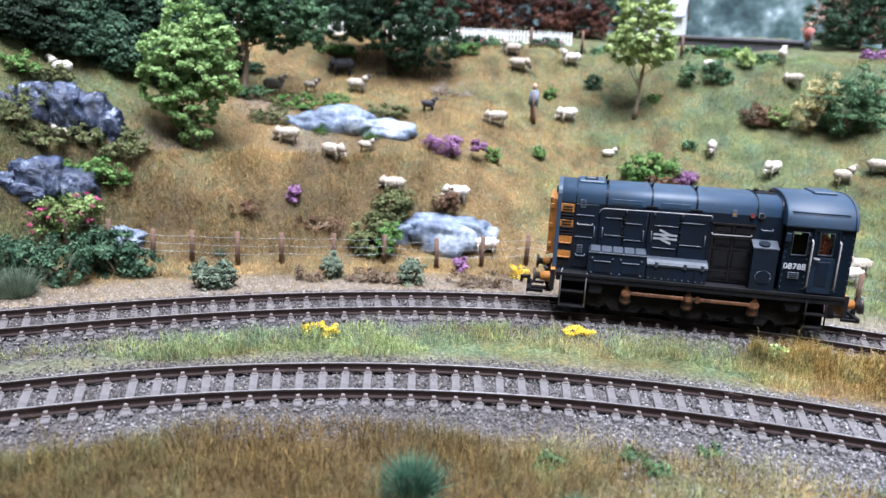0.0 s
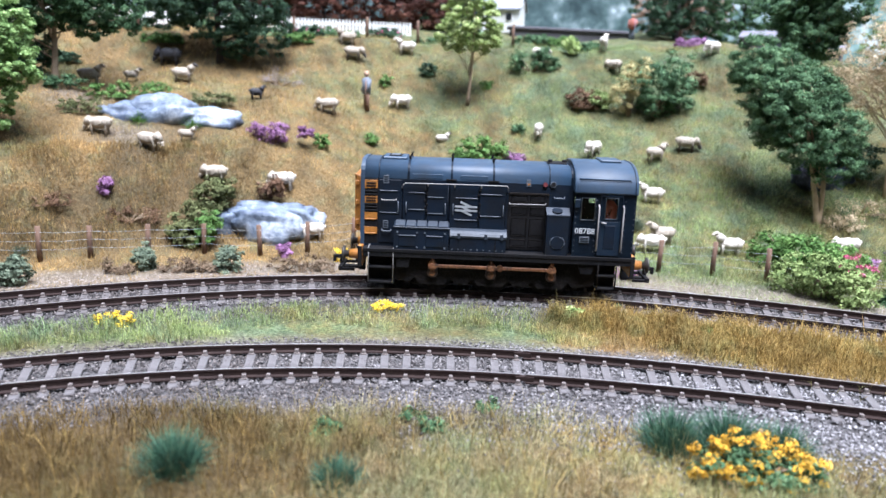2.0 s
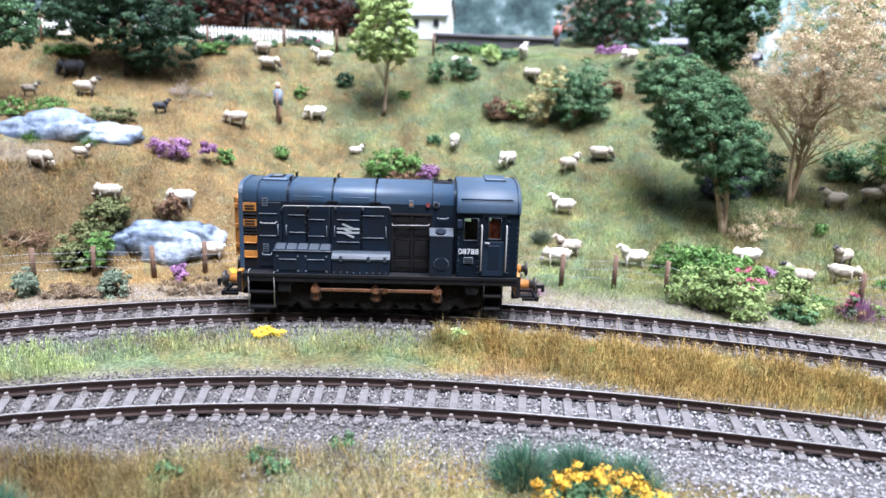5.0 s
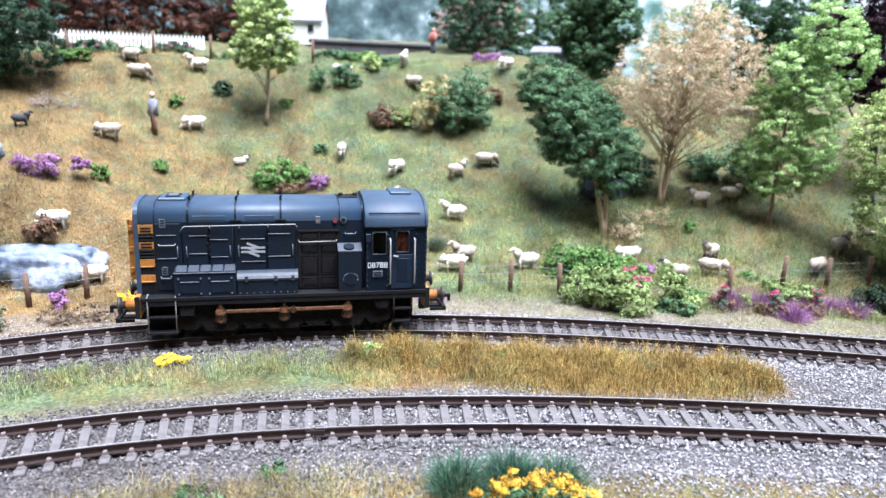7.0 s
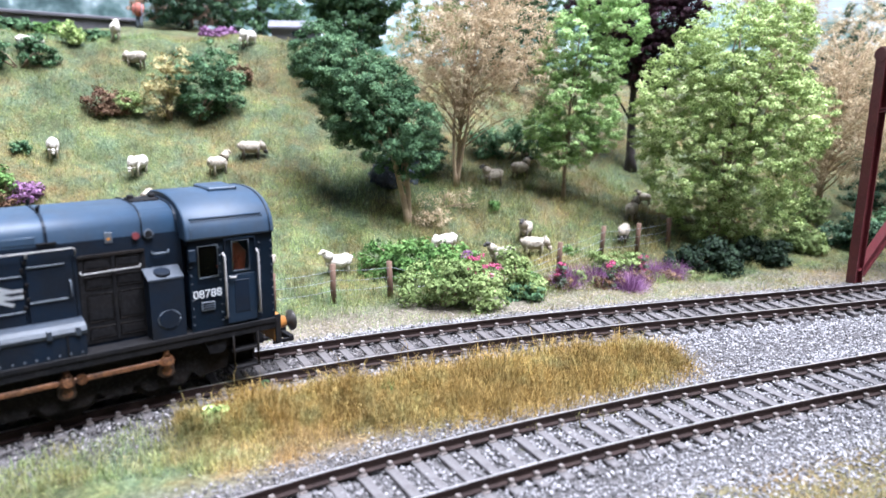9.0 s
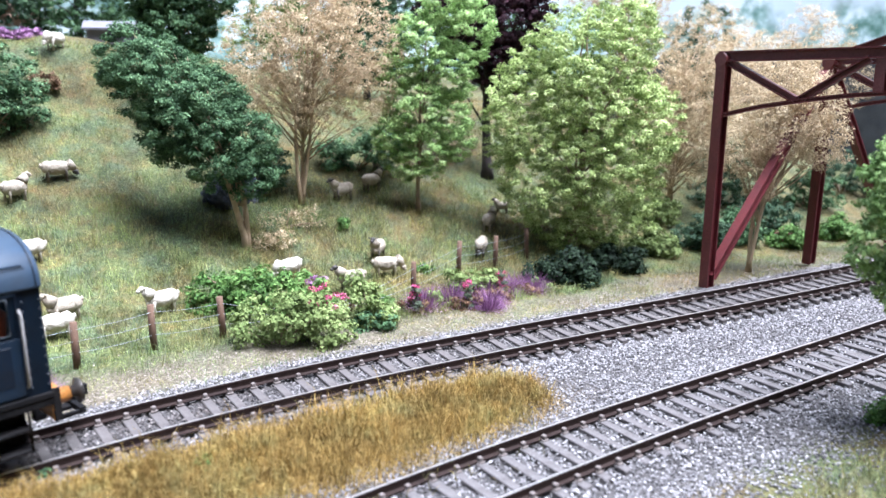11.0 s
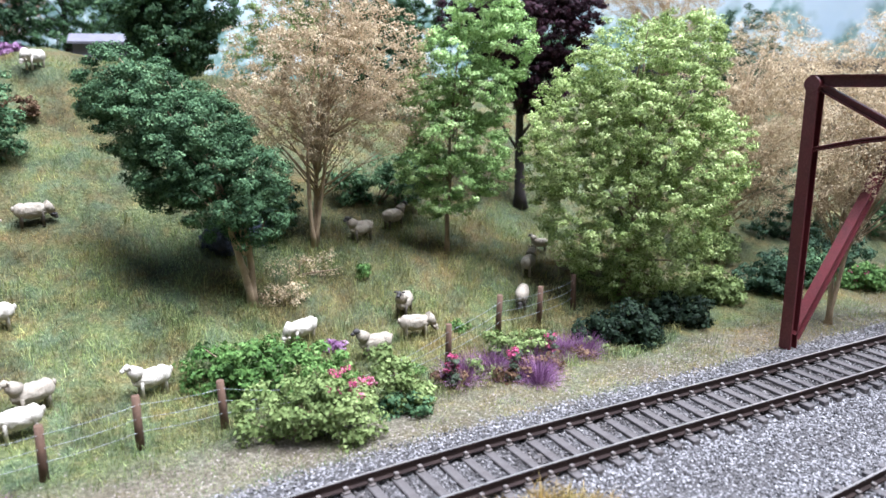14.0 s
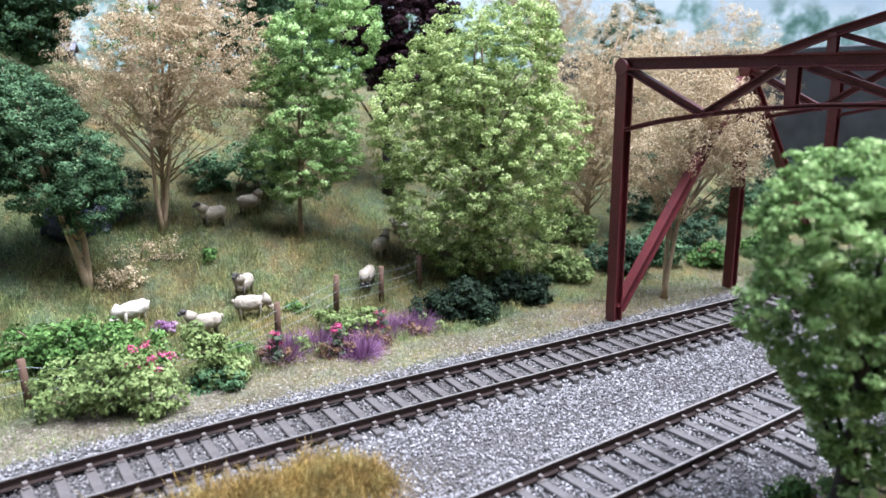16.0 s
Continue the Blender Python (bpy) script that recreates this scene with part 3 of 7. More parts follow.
y = 0.5 * (line_y(FAR, x)[0] + line_y(NEAR, x)[0]) + 0.004 + 0.0065 * (1 - smooth(0.1, 0.6, s)) + rng.normal(0, 0.0065, n) * (0.35 + np.sin(s * math.pi) ** 0.6)
keep = off_line(FAR, x, y) < -0.0165
blades("straw_stalks", x[keep], y[keep], 8.0 * MM, 0.2 * MM, 0.8, M_STRAW, "long pale stalks on the straw bank", bent=True)

n = 70000
x = rng.uniform(-0.24, 0.5, n)
yf, kf = line_y(FAR, x)
y = yf + rng.uniform(0.024, 0.07, n) * np.sqrt(1 + kf * kf)
keep = rng.random(n) < patchy(x, y, 90) * (0.35 + 0.55 * smooth(0.08, 0.2, x))
blades("lineside_grass", x[keep], y[keep], 2.1 * MM, 0.2 * MM, 0.9, M_BLADE, "sparse short dry grass along the fence line")


# tangled longer grass along the foot of the golden bank
n = 60000
x = rng.uniform(-0.20, 0.02, n)
yf, kf = line_y(FAR, x)
y = yf + rng.uniform(0.072, 0.112, n) * np.sqrt(1 + kf * kf)
keep = rng.random(n) < patchy(x, y, 85) * 0.8 * (1 - smooth(-0.05, 0.01, x))
blades("bank_grass", x[keep], y[keep], 3.6 * MM, 0.24 * MM, 0.95, M_BLADE, "tangled dry brown grass along the golden bank", bent=True)


# ---- leaves, bushes, trees ----
def leaf_cloud(lobes, clumps, per, size, spreadr, seed, shell=0.55):
    """Scraps of leaf in clumps spread through a set of lobes (x, y, z, rx, ry, rz)."""
    g = np.random.default_rng(seed)
    lobes = np.array(lobes, float)
    vol = np.prod(lobes[:, 3:], axis=1) ** (2 / 3)
    pick = g.choice(len(lobes), clumps, p=vol / vol.sum())
    d = g.normal(size=(clumps, 3))
    d /= np.linalg.norm(d, axis=1)[:, None]
    rad = shell + (1 - shell) * g.random(clumps) ** 0.6
    cc = lobes[pick, :3] + d * lobes[pick, 3:] * rad[:, None] * g.uniform(0.85, 1.12, clumps)[:, None]
    n = clumps * per
    c = np.repeat(cc, per, axis=0)
    q = g.normal(size=(n, 3))
    q /= np.linalg.norm(q, axis=1)[:, None]
    p = c + q * (spreadr * g.random(n) ** 0.3)[:, None] * np.array([1.0, 1.0, 0.6])
    # each scrap lies roughly flat on the outside of its clump, so the clumps round off in the light
    out = np.repeat(d, per, axis=0) * 0.5 + q + g.normal(0, 0.45, (n, 3)) + np.array([0.0, 0.0, 0.55])
    out /= np.linalg.norm(out, axis=1)[:, None]
    a = np.cross(out, g.normal(size=(n, 3)))
    a /= np.linalg.norm(a, axis=1)[:, None]
    b = np.cross(out, a)
    s = (size * g.uniform(0.6, 1.35, n))[:, None]
    nrm = out
    v = np.stack([p - a * s, p + b * s * 1.1 + nrm * s * 0.2, p + a * s * 0.9 - b * s * 0.15], 1)
    return v.reshape(-1, 3), (3 * np.arange(n)[:, None] + np.arange(3)), cc


LEAF = {
    "dark": foliage("dark_green_flock", (0.014, 0.034, 0.014), (0.056, 0.118, 0.050), (0.20, 0.32, 0.15), 150),
    "deep": foliage("deep_green_flock", (0.010, 0.026, 0.013), (0.032, 0.070, 0.036), (0.095, 0.155, 0.082), 150),
    # deep green taken darker: woodland and under-tree shade put into the leaf colour
    "shaded": foliage("shade_darkened_green_flock", (0.003, 0.008, 0.004), (0.010, 0.023, 0.010), (0.034, 0.060, 0.028), 150),
    "lime": foliage("lime_green_flock", (0.040, 0.072, 0.018), (0.33, 0.43, 0.130), (0.80, 0.86, 0.46), 150, 0.22),
    "apple": foliage("apple_green_flock", (0.038, 0.084, 0.022), (0.31, 0.475, 0.150), (0.72, 0.86, 0.44), 160, 0.22),
    "fresh": foliage("fresh_green_flock", (0.06, 0.12, 0.026), (0.22, 0.345, 0.110), (0.50, 0.62, 0.28), 140, 0.28),
    "mid": foliage("mid_green_flock", (0.03, 0.07, 0.015), (0.09, 0.18, 0.04), (0.22, 0.34, 0.10)),
    "sage": foliage("sage_green_flock", (0.045, 0.062, 0.040), (0.115, 0.145, 0.095), (0.24, 0.28, 0.19)),
    "olive": foliage("olive_flock", (0.066, 0.096, 0.026), (0.175, 0.235, 0.074), (0.33, 0.40, 0.155)),
    "tan": foliage("dry_tan_flock", (0.26, 0.19, 0.10), (0.52, 0.41, 0.26), (0.78, 0.67, 0.48), 130, 0.34),
    "peach": foliage("peach_flock", (0.18, 0.11, 0.075), (0.36, 0.24, 0.17), (0.54, 0.40, 0.31), 50, 0.3),
    "copper": foliage("copper_beech_flock", (0.010, 0.004, 0.008), (0.030, 0.010, 0.018), (0.085, 0.028, 0.045)),
    "rust": foliage("rusty_flock", (0.050, 0.024, 0.013), (0.125, 0.068, 0.038), (0.23, 0.15, 0.085)),
    "cream": foliage("yellow_cream_flock", (0.17, 0.14, 0.045), (0.40, 0.335, 0.15), (0.62, 0.56, 0.33)),
    "purple": foliage("purple_heather_flock", (0.10, 0.042, 0.095), (0.25, 0.115, 0.24), (0.44, 0.28, 0.43)),
    "pink": foliage("pink_blossom_flock", (0.20, 0.018, 0.055), (0.46, 0.065, 0.17), (0.66, 0.26, 0.38)),
    "yellow": foliage("yellow_blossom_flock", (0.45, 0.28, 0.01), (0.80, 0.58, 0.03), (0.95, 0.80, 0.15)),
    "gorse": foliage("gorse_blossom_flock", (0.28, 0.14, 0.010), (0.54, 0.31, 0.022), (0.74, 0.50, 0.09)),
    "teal": foliage("teal_grass_flock", (0.012, 0.034, 0.022), (0.044, 0.108, 0.068), (0.15, 0.26, 0.15), 400),
    "twig": foliage("grey_twigs", (0.16, 0.13, 0.12), (0.30, 0.26, 0.25), (0.46, 0.42, 0.41)),
    "blush": foliage("pinkish_tan_flock", (0.26, 0.17, 0.12), (0.44, 0.31, 0.23), (0.62, 0.48, 0.38), 60, 0.3),
    "russet": foliage("russet_flock", (0.022, 0.008, 0.006), (0.075, 0.026, 0.016), (0.17, 0.070, 0.040)),
    "moss": foliage("dull_moss_flock", (0.040, 0.048, 0.016), (0.095, 0.108, 0.038), (0.19, 0.20, 0.085), 200),
    "dead": foliage("dead_brown_growth", (0.060, 0.040, 0.023), (0.135, 0.092, 0.056), (0.24, 0.175, 0.115), 200),
    "straw": foliage("pale_straw_fibre", (0.10, 0.075, 0.025), (0.22, 0.18, 0.07), (0.38, 0.33, 0.16), 300),
}
M_BARK = worn("pale_brown_bark", (0.26, 0.19, 0.125), (0.10, 0.07, 0.045), 0.7, 0.85, fine=2200, coarse=250, relief=0.8)
M_BARKDARK = worn("dark_bark", (0.035, 0.026, 0.024), (0.015, 0.012, 0.012), 0.6, 0.85, fine=2200, coarse=250, relief=0.8)
M_BARKTAN = worn("dry_tan_bark", (0.42, 0.31, 0.20), (0.22, 0.15, 0.09), 0.6, 0.85, fine=2200, coarse=250, relief=0.8)


def lobes_seen(lobes, yaw, depth=0.9):
    """Lobes given as (across, up, radius[, away]) in mm, across being sideways to a viewer who faces yaw."""
    a = radians(yaw)
    rx, ry, fx, fy = math.cos(a), math.sin(a), -math.sin(a), math.cos(a)
    out = []
    for l in lobes:
        u, w, r = l[:3]
        d = l[3] if len(l) > 3 else 0.0
        out.append(((rx * u + fx * d) * MM, (ry * u + fy * d) * MM, w * MM, r * MM * 0.98, r * MM * depth, r * MM))
    return out


def tree(place, lobes, yaw, leaf, label, clumps=420, per=34, size=0.95, spreadr=3.4, bark=None, girth=1.7, limbs=16, seed=1, lean=(0, 0), stems=1, category="tree", fine=1.0):
    x, y = place
    root = empty("tree", Matrix.Translation(on(x, y, 0.0006)))
    lobes = [(l[0] * 1.06, l[1], l[2] * 1.17, *l[3:]) for l in lobes]
    ls = lobes_seen(lobes, yaw)
    v, fc, cc = leaf_cloud(ls, int(clumps * (1.5 if leaf != "tan" else 2.7)), int(per * fine * (1.75 if leaf != "tan" else 1.3)), size * (0.76 / fine if leaf != "tan" else 0.72) * MM, spreadr * (0.78 if leaf != "tan" else 0.8) * MM, seed, 0.84 if leaf != "tan" else 0.55)
    v[:, 2] = np.maximum(v[:, 2], 0.0008)
    bulk("crown", v, fc, LEAF[leaf], root)
    g = random.Random(seed)
    bm = bmesh.new()
    mid = Vector(np.average([l[:3] for l in ls], axis=0, weights=[l[3] for l in ls]).tolist())
    top = Vector((mid.x, mid.y, max(l[2] for l in ls)))
    for s in range(stems):
        o = Vector((0, 0, 0)) if stems == 1 else Vector((g.uniform(-1.2, 1.2) * MM, g.uniform(-1.2, 1.2) * MM, 0))
        bend = Vector((g.uniform(-2, 2) * MM, g.uniform(-2, 2) * MM, 0)) * (1 if stems == 1 else 2.4)
        path = [o + Vector((lean[0], lean[1], 0)) * MM * (t * t) + Vector((top.x, top.y, 0)) * t ** 1.5 + bend * math.sin(t * 3) + Vector((0, 0, top.z * t)) for t in (0, 0.08, 0.2, 0.35, 0.55, 0.8, 1.0)]
        r = girth * MM / (1 if stems == 1 else 1.35)
        add_tube(bm, path, [r * 1.75, r * 1.15, r, r * 0.85, r * 0.62, r * 0.38, r * 0.12], 7)
    for k in range(limbs):
        e = Vector(cc[g.randrange(len(cc))].tolist())
        t = min(0.85, max(0.16, e.z / max(top.z, 1e-6) * g.uniform(0.35, 0.75)))
        a = Vector((top.x, top.y, 0)) * t ** 1.5 + Vector((lean[0], lean[1], 0)) * MM * t * t + Vector((0, 0, top.z * t))
        m = a.lerp(e, 0.5) + Vector((g.uniform(-2, 2), g.uniform(-2, 2), g.uniform(-1, 2.5))) * MM
        add_tube(bm, [a, m, e], [girth * 0.34 * MM, girth * 0.2 * MM, girth * 0.08 * MM], 5)
    part("trunk", bm, bark or M_BARK, root)
    return tagged(root, label, category)


def bush(place, lobes, yaw, leaf, label, clumps=70, per=30, size=0.9, spreadr=2.6, seed=1, category="bush", flowers=None, name="bush", shell=0.45):
    x, y = place
    root = empty(name, Matrix.Translation(on(x, y, 0.0006)))
    v, fc, cc = leaf_cloud(lobes_seen(lobes, yaw), clumps, int(per * 1.35), size * 0.80 * MM, spreadr * MM, seed, shell)
    v[:, 2] = np.maximum(v[:, 2], 0.0002)
    bulk("foliage", v, fc, LEAF[leaf], root)
    if clumps >= 60:
        bm = bmesh.new()
        for c in cc[:7]:
            e = Vector(c.tolist())
            add_tube(bm, [(e.x * 0.1, e.y * 0.1, 0), (e.x * 0.5, e.y * 0.5, e.z * 0.6), e], [0.5 * MM, 0.35 * MM, 0.12 * MM], 5)
        part("woody_base", bm, M_BARK, root)
    if flowers:
        kind, count, fl = flowers
        v, fc, cc = leaf_cloud(lobes_seen(fl or lobes, yaw), count, 28, 0.42 * MM, 1.3 * MM, seed + 50, 0.9)
        v[:, 2] = np.maximum(v[:, 2], 0.0008)
        bulk("blossom", v, fc, LEAF[kind], root)
    return tagged(root, label, category)


def tuft(place, r, h, leaf, label, count=900, seed=1, lean=0.45, width=0.19, category="grass tuft", name="grass_tuft"):
    """A round tussock of stiff fibres."""
    g = np.random.default_rng(seed)
    n = int(count * 1.5)
    a, q = g.uniform(0, 6.283, n), np.sqrt(g.random(n))
    bx, by = np.cos(a) * q * r * 0.55, np.sin(a) * q * r * 0.55
    ln = h * g.uniform(0.3, 1.25, n) ** 1.15 * (1 - 0.15 * q)
    k = q * lean * 1.9 + g.normal(0, 0.32, n)
    th = g.uniform(0, 6.283, n)
    b = np.stack([bx, by, np.zeros(n)], -1) * MM
    top = np.stack([np.cos(a) * np.sin(k) * ln, np.sin(a) * np.sin(k) * ln, np.cos(k) * ln], -1) * MM
    w = np.stack([np.cos(th), np.sin(th), np.zeros(n)], -1) * width / 2 * MM
    mid = top * np.array([0.4, 0.4, 0.6])
    v = np.stack([b - w, b + w, b + mid + w * 0.7, b + mid - w * 0.7, b + top], 1).reshape(-1, 3)
    i = 5 * np.arange(n)[:, None]
    ob = bulk(name, v, np.concatenate([i + [0, 1, 2], i + [0, 2, 3], i + [3, 2, 4]]), LEAF[leaf])
    ob.location = on(place[0], place[1], 0.0005)
    return tagged(ob, label, category, "grass tufts")

# ---- trees ----
tree((0.2616, 0.3066), [(-40, 78, 11), (-30, 68, 15), (-18, 57, 17), (-8, 44, 16), (3, 33, 10), (-45, 70, 6), (-24, 50, 13), (-10, 60, 12), (6, 46, 9)], -59, "dark",
     "bushy dark green tree leaning over a pale forked trunk", 900, 34, 0.95, 3.4, M_BARKTAN, 1.6, 14, 11, stems=2, fine=1.5)
tree((0.3008, 0.3113), [(6, 66, 23), (24, 72, 20), (-15, 70, 17), (4, 88, 18), (30, 54, 14), (-14, 52, 12), (18, 90, 12), (8, 48, 15)], -50, "tan",
     "dry tan tree with fine bare twigs on the meadow", 560, 24, 0.62, 3.2, M_BARKTAN, 1.1, 80, 12, stems=3)
tree((0.3406, 0.2743), [(14, 98, 12), (22, 86, 13), (2, 78, 13), (-8, 68, 9), (14, 66, 12), (0, 50, 13), (14, 46, 10), (-9, 38, 10), (4, 30, 11), (17, 34, 8), (-6, 24, 7)], -50, "apple",
     "slim fresh green young tree with a thin trunk", 720, 32, 0.95, 3.2, None, 0.9, 14, 13, fine=1.5)
tree((0.4112, 0.2751), [(3, 88, 20), (-9, 68, 13), (11, 62, 13), (2, 66, 15), (8, 50, 8), (6, 108, 18), (-14, 100, 17), (16, 86, 15), (-16, 84, 12), (24, 98, 13), (-26, 94, 11)], -58, "copper",
     "tall copper beech with dark purple leaves", 760, 34, 1.0, 3.6, M_BARKDARK, 2.4, 16, 14)
tree((0.3733, 0.2079), [(-4, 92, 18), (16, 95, 17), (6, 78, 27), (-16, 68, 23), (-29, 56, 13), (12, 52, 29), (-10, 40, 24), (26, 60, 18), (16, 28, 21), (-6, 18, 15), (22, 103, 10), (-18, 86, 12), (2, 8, 11)], -61, "lime",
     "large bushy lime-green tree beside the track", 1650, 30, 0.9, 3.2, None, 2.0, 18, 15, fine=1.3)
tree((0.455, 0.185), [(0, 58, 26), (-14, 78, 20), (12, 92, 20), (22, 70, 24), (10, 40, 20), (-8, 30, 14)], -61, "tan",
     "dry tan tree with bare twigs behind the bridge", 700, 22, 0.62, 3.6, M_BARKTAN, 1.6, 60, 16)
tree((0.520, 0.150), [(0, 70, 28), (20, 90, 22), (-18, 84, 20), (10, 50, 24), (34, 74, 20)], -61, "tan",
     "pale dry tree with bare twigs behind the bridge", 700, 22, 0.62, 3.6, M_BARKTAN, 1.6, 60, 17)
tree((0.560, 0.250), [(0, 80, 26), (20, 100, 20), (-22, 95, 20), (10, 60, 22)], -61, "tan",
     "pale dry tree standing on the far bank", 380, 22, 0.7, 3.8, M_BARKTAN, 1.6, 50, 18)
tree((-0.1234, 0.3476), [(0, 59, 10), (8, 49, 12), (-9, 46, 11), (10, 34, 11), (-10, 31, 12), (0, 40, 13), (0, 21, 11), (2, 10, 7)], 0, "fresh",
     "leafy light green tree with foliage down to the grass", 430, 34, 1.0, 3.0, None, 1.2, 12, 19)
tree((-0.1141, 0.4066), [(0, 48, 16), (18, 50, 17), (-18, 52, 17), (6, 64, 18), (32, 40, 11), (18, 38, 11), (-20, 40, 12), (-32, 46, 12)], 0, "dark",
     "dark green tree on a bare pale trunk", 560, 32, 1.1, 3.6, M_BARK, 1.5, 14, 20)
tree((-0.038, 0.462), [(0, 34, 19), (-22, 44, 19), (20, 42, 19), (26, 20, 13), (8, 16, 11), (0, 58, 20), (-30, 30, 10)], 0, "deep",
     "broad dark green tree on the hilltop", 520, 32, 1.1, 3.8, M_BARKDARK, 1.8, 14, 21)
tree((0.111, 0.4393), [(0, 51, 15), (0, 66, 13), (-9, 43, 9), (9, 42, 9), (4, 76, 9)], 0, "lime",
     "young lime-green tree with a slender bare stem", 260, 32, 1.0, 3.0, M_BARK, 0.9, 10, 22)
tree((0.3010, 0.3875), [(0, 42, 15), (-11, 52, 13), (11, 55, 14), (0, 70, 16), (5, 33, 9), (-8, 40, 9), (10, 78, 11)], -38, "dark",
     "dark green tree at the edge of the hilltop", 620, 32, 1.1, 3.8, M_BARK, 1.5, 12, 23)
tree((0.432, 0.374), [(0, 36, 22), (-22, 55, 22), (18, 60, 24), (0, 78, 24), (-24, 34, 16)], -50, "dark",
     "dense dark green tree behind the meadow", 520, 30, 1.2, 4.2, M_BARKDARK, 1.8, 12, 24)
tree((0.3286, 0.6143), [(0, 24, 26), (-20, 20, 18), (20, 20, 18), (0, 46, 22), (-12, 38, 16), (13, 38, 16), (0, 12, 18)], -28, "blush",
     "rounded pinkish-tan tree on the hilltop", 700, 34, 1.0, 3.4, M_BARKTAN, 1.2, 10, 25)
k = 0
for x, y, r, leaf in ((-0.205, 0.44, 22, "shaded"), (-0.160, 0.575, 24, "deep"), (-0.245, 0.40, 22, "shaded"), (-0.112, 0.58, 22, "deep"), (-0.175, 0.42, 18, "deep"), (-0.085, 0.59, 18, "deep"), (-0.28, 0.46, 26, "shaded")):
    k += 1
    tree((x, y), [(0, r * 1.5, r), (-r * 0.6, r * 1.0, r * 0.7), (r * 0.6, r * 1.1, r * 0.7), (0, r * 2.2, r * 0.8), (0, r * 0.5, r * 0.6)], 0, leaf,
         "dark green woodland tree behind the rocks", 240, 24, 1.3, 4.2, M_BARKDARK, 1.6, 8, 30 + k)
for x, y, r, leaf, lab in ((0.30, 0.56, 26, "deep", "dark green woodland tree beyond the hilltop"), (0.355, 0.555, 28, "dark", "dark green woodland tree beyond the hilltop"),
                           (0.14, 0.72, 30, "deep", "dark green woodland tree behind the cottage"), (0.52, 0.44, 28, "deep", "dark green woodland tree beyond the meadow"),
                           (0.60, 0.36, 28, "dark", "dark green woodland tree beyond the meadow"), (-0.02, 0.68, 30, "deep", "dark green woodland tree behind the white fence"),
                           (0.66, 0.22, 26, "deep", "dark green woodland tree past the bridge")):
    k += 1
    tree((x, y), [(0, r * 1.3, r), (-r * 0.7, r * 0.9, r * 0.7), (r * 0.7, r * 1.0, r * 0.7), (0, r * 2.0, r * 0.8), (0, r * 0.5, r * 0.8)], 0, leaf,
         lab, 240, 22, 1.5, 4.8, M_BARKDARK, 1.8, 8, 30 + k)

# ---- bushes ----
for i, (x, y, leaf, r) in enumerate(((0.425, 0.160, "deep", 9), (0.450, 0.150, "dark", 9), (0.480, 0.140, "deep", 11), (0.440, 0.190, "olive", 9), (0.505, 0.165, "deep", 13), (0.545, 0.125, "dark", 13), (0.400, 0.178, "olive", 7), (0.465, 0.125, "mid", 6), (0.500, 0.105, "mid", 7), (0.60, 0.11, "deep", 14), (0.56, 0.18, "deep", 14))):
    bush((x, y), [(0, r * 0.8, r), (r, r * 0.7, r * 0.9), (-r, r * 0.7, r * 0.8), (0, r * 1.5, r * 0.7)], -60, leaf, "undergrowth beside the bridge legs", 120, 28, 1.0, 2.8, 400 + i, flowers=("pink", 8, None) if i in (7, 8) else None)

bush((0.2190, 0.4127), [(0, 20, 15), (10, 28, 13), (4, 12, 14), (16, 14, 11)], -10, "dark", "rounded dark green bush on the hillside", 190, 32, 1.0, 3.0, 61)
bush((0.2065, 0.4160), [(0, 20, 11), (-6, 12, 9), (4, 28, 8)], -10, "cream", "bush with yellow-cream blossom on the hillside", 90, 26, 0.9, 2.6, 62)
bush((0.1780, 0.4260), [(0, 6, 8), (8, 5, 7)], 0, "rust", "low rusty and olive shrub on the hillside", 70, 28, 0.9, 2.4, 63)
bush((0.1900, 0.4230), [(0, 5, 7)], 0, "olive", "low olive shrub on the hillside", 40, 28, 0.9, 2.4, 64)
bush((0.0891, 0.4620), [(0, 4, 5)], 0, "deep", "small dark bush in a hollow of the hill", 30, 28, 0.9, 2.0, 65)
bush((0.1560, 0.4600), [(-8, 7, 7), (6, 9, 8), (14, 5, 5)], 0, "dark", "low dark green shrub near the hilltop", 80, 28, 0.9, 2.4, 66)
bush((0.1852, 0.4720), [(0, 6, 6)], 0, "lime", "small lime-green bush near the hilltop", 44, 28, 0.9, 2.2, 67)
bush((0.1117, 0.3930), [(-10, 6, 8), (0, 8, 9), (11, 6, 8)], 0, "mid", "leafy green shrub on the slope", 100, 30, 0.95, 2.5, 68)
bush((0.1270, 0.3880), [(0, 4, 5), (6, 4, 4)], 0, "purple", "patch of purple heather on the slope", 34, 28, 0.8, 1.8, 69)
bush((0.1110, 0.3850), [(0, 3, 6), (8, 3, 5)], 0, "rust", "dark red-brown low shrub on the slope", 36, 28, 0.8, 1.8, 70)
bush((-0.0021, 0.3712), [(0, 5, 6), (5, 6, 5), (-5, 6, 5)], 0, "purple", "purple heather clump on the golden slope", 60, 26, 0.8, 2.2, 71)
bush((-0.0717, 0.3354), [(0, 3.5, 3.5), (0, 6, 3)], 0, "purple", "small purple heather on the golden slope", 26, 24, 0.8, 1.8, 72)
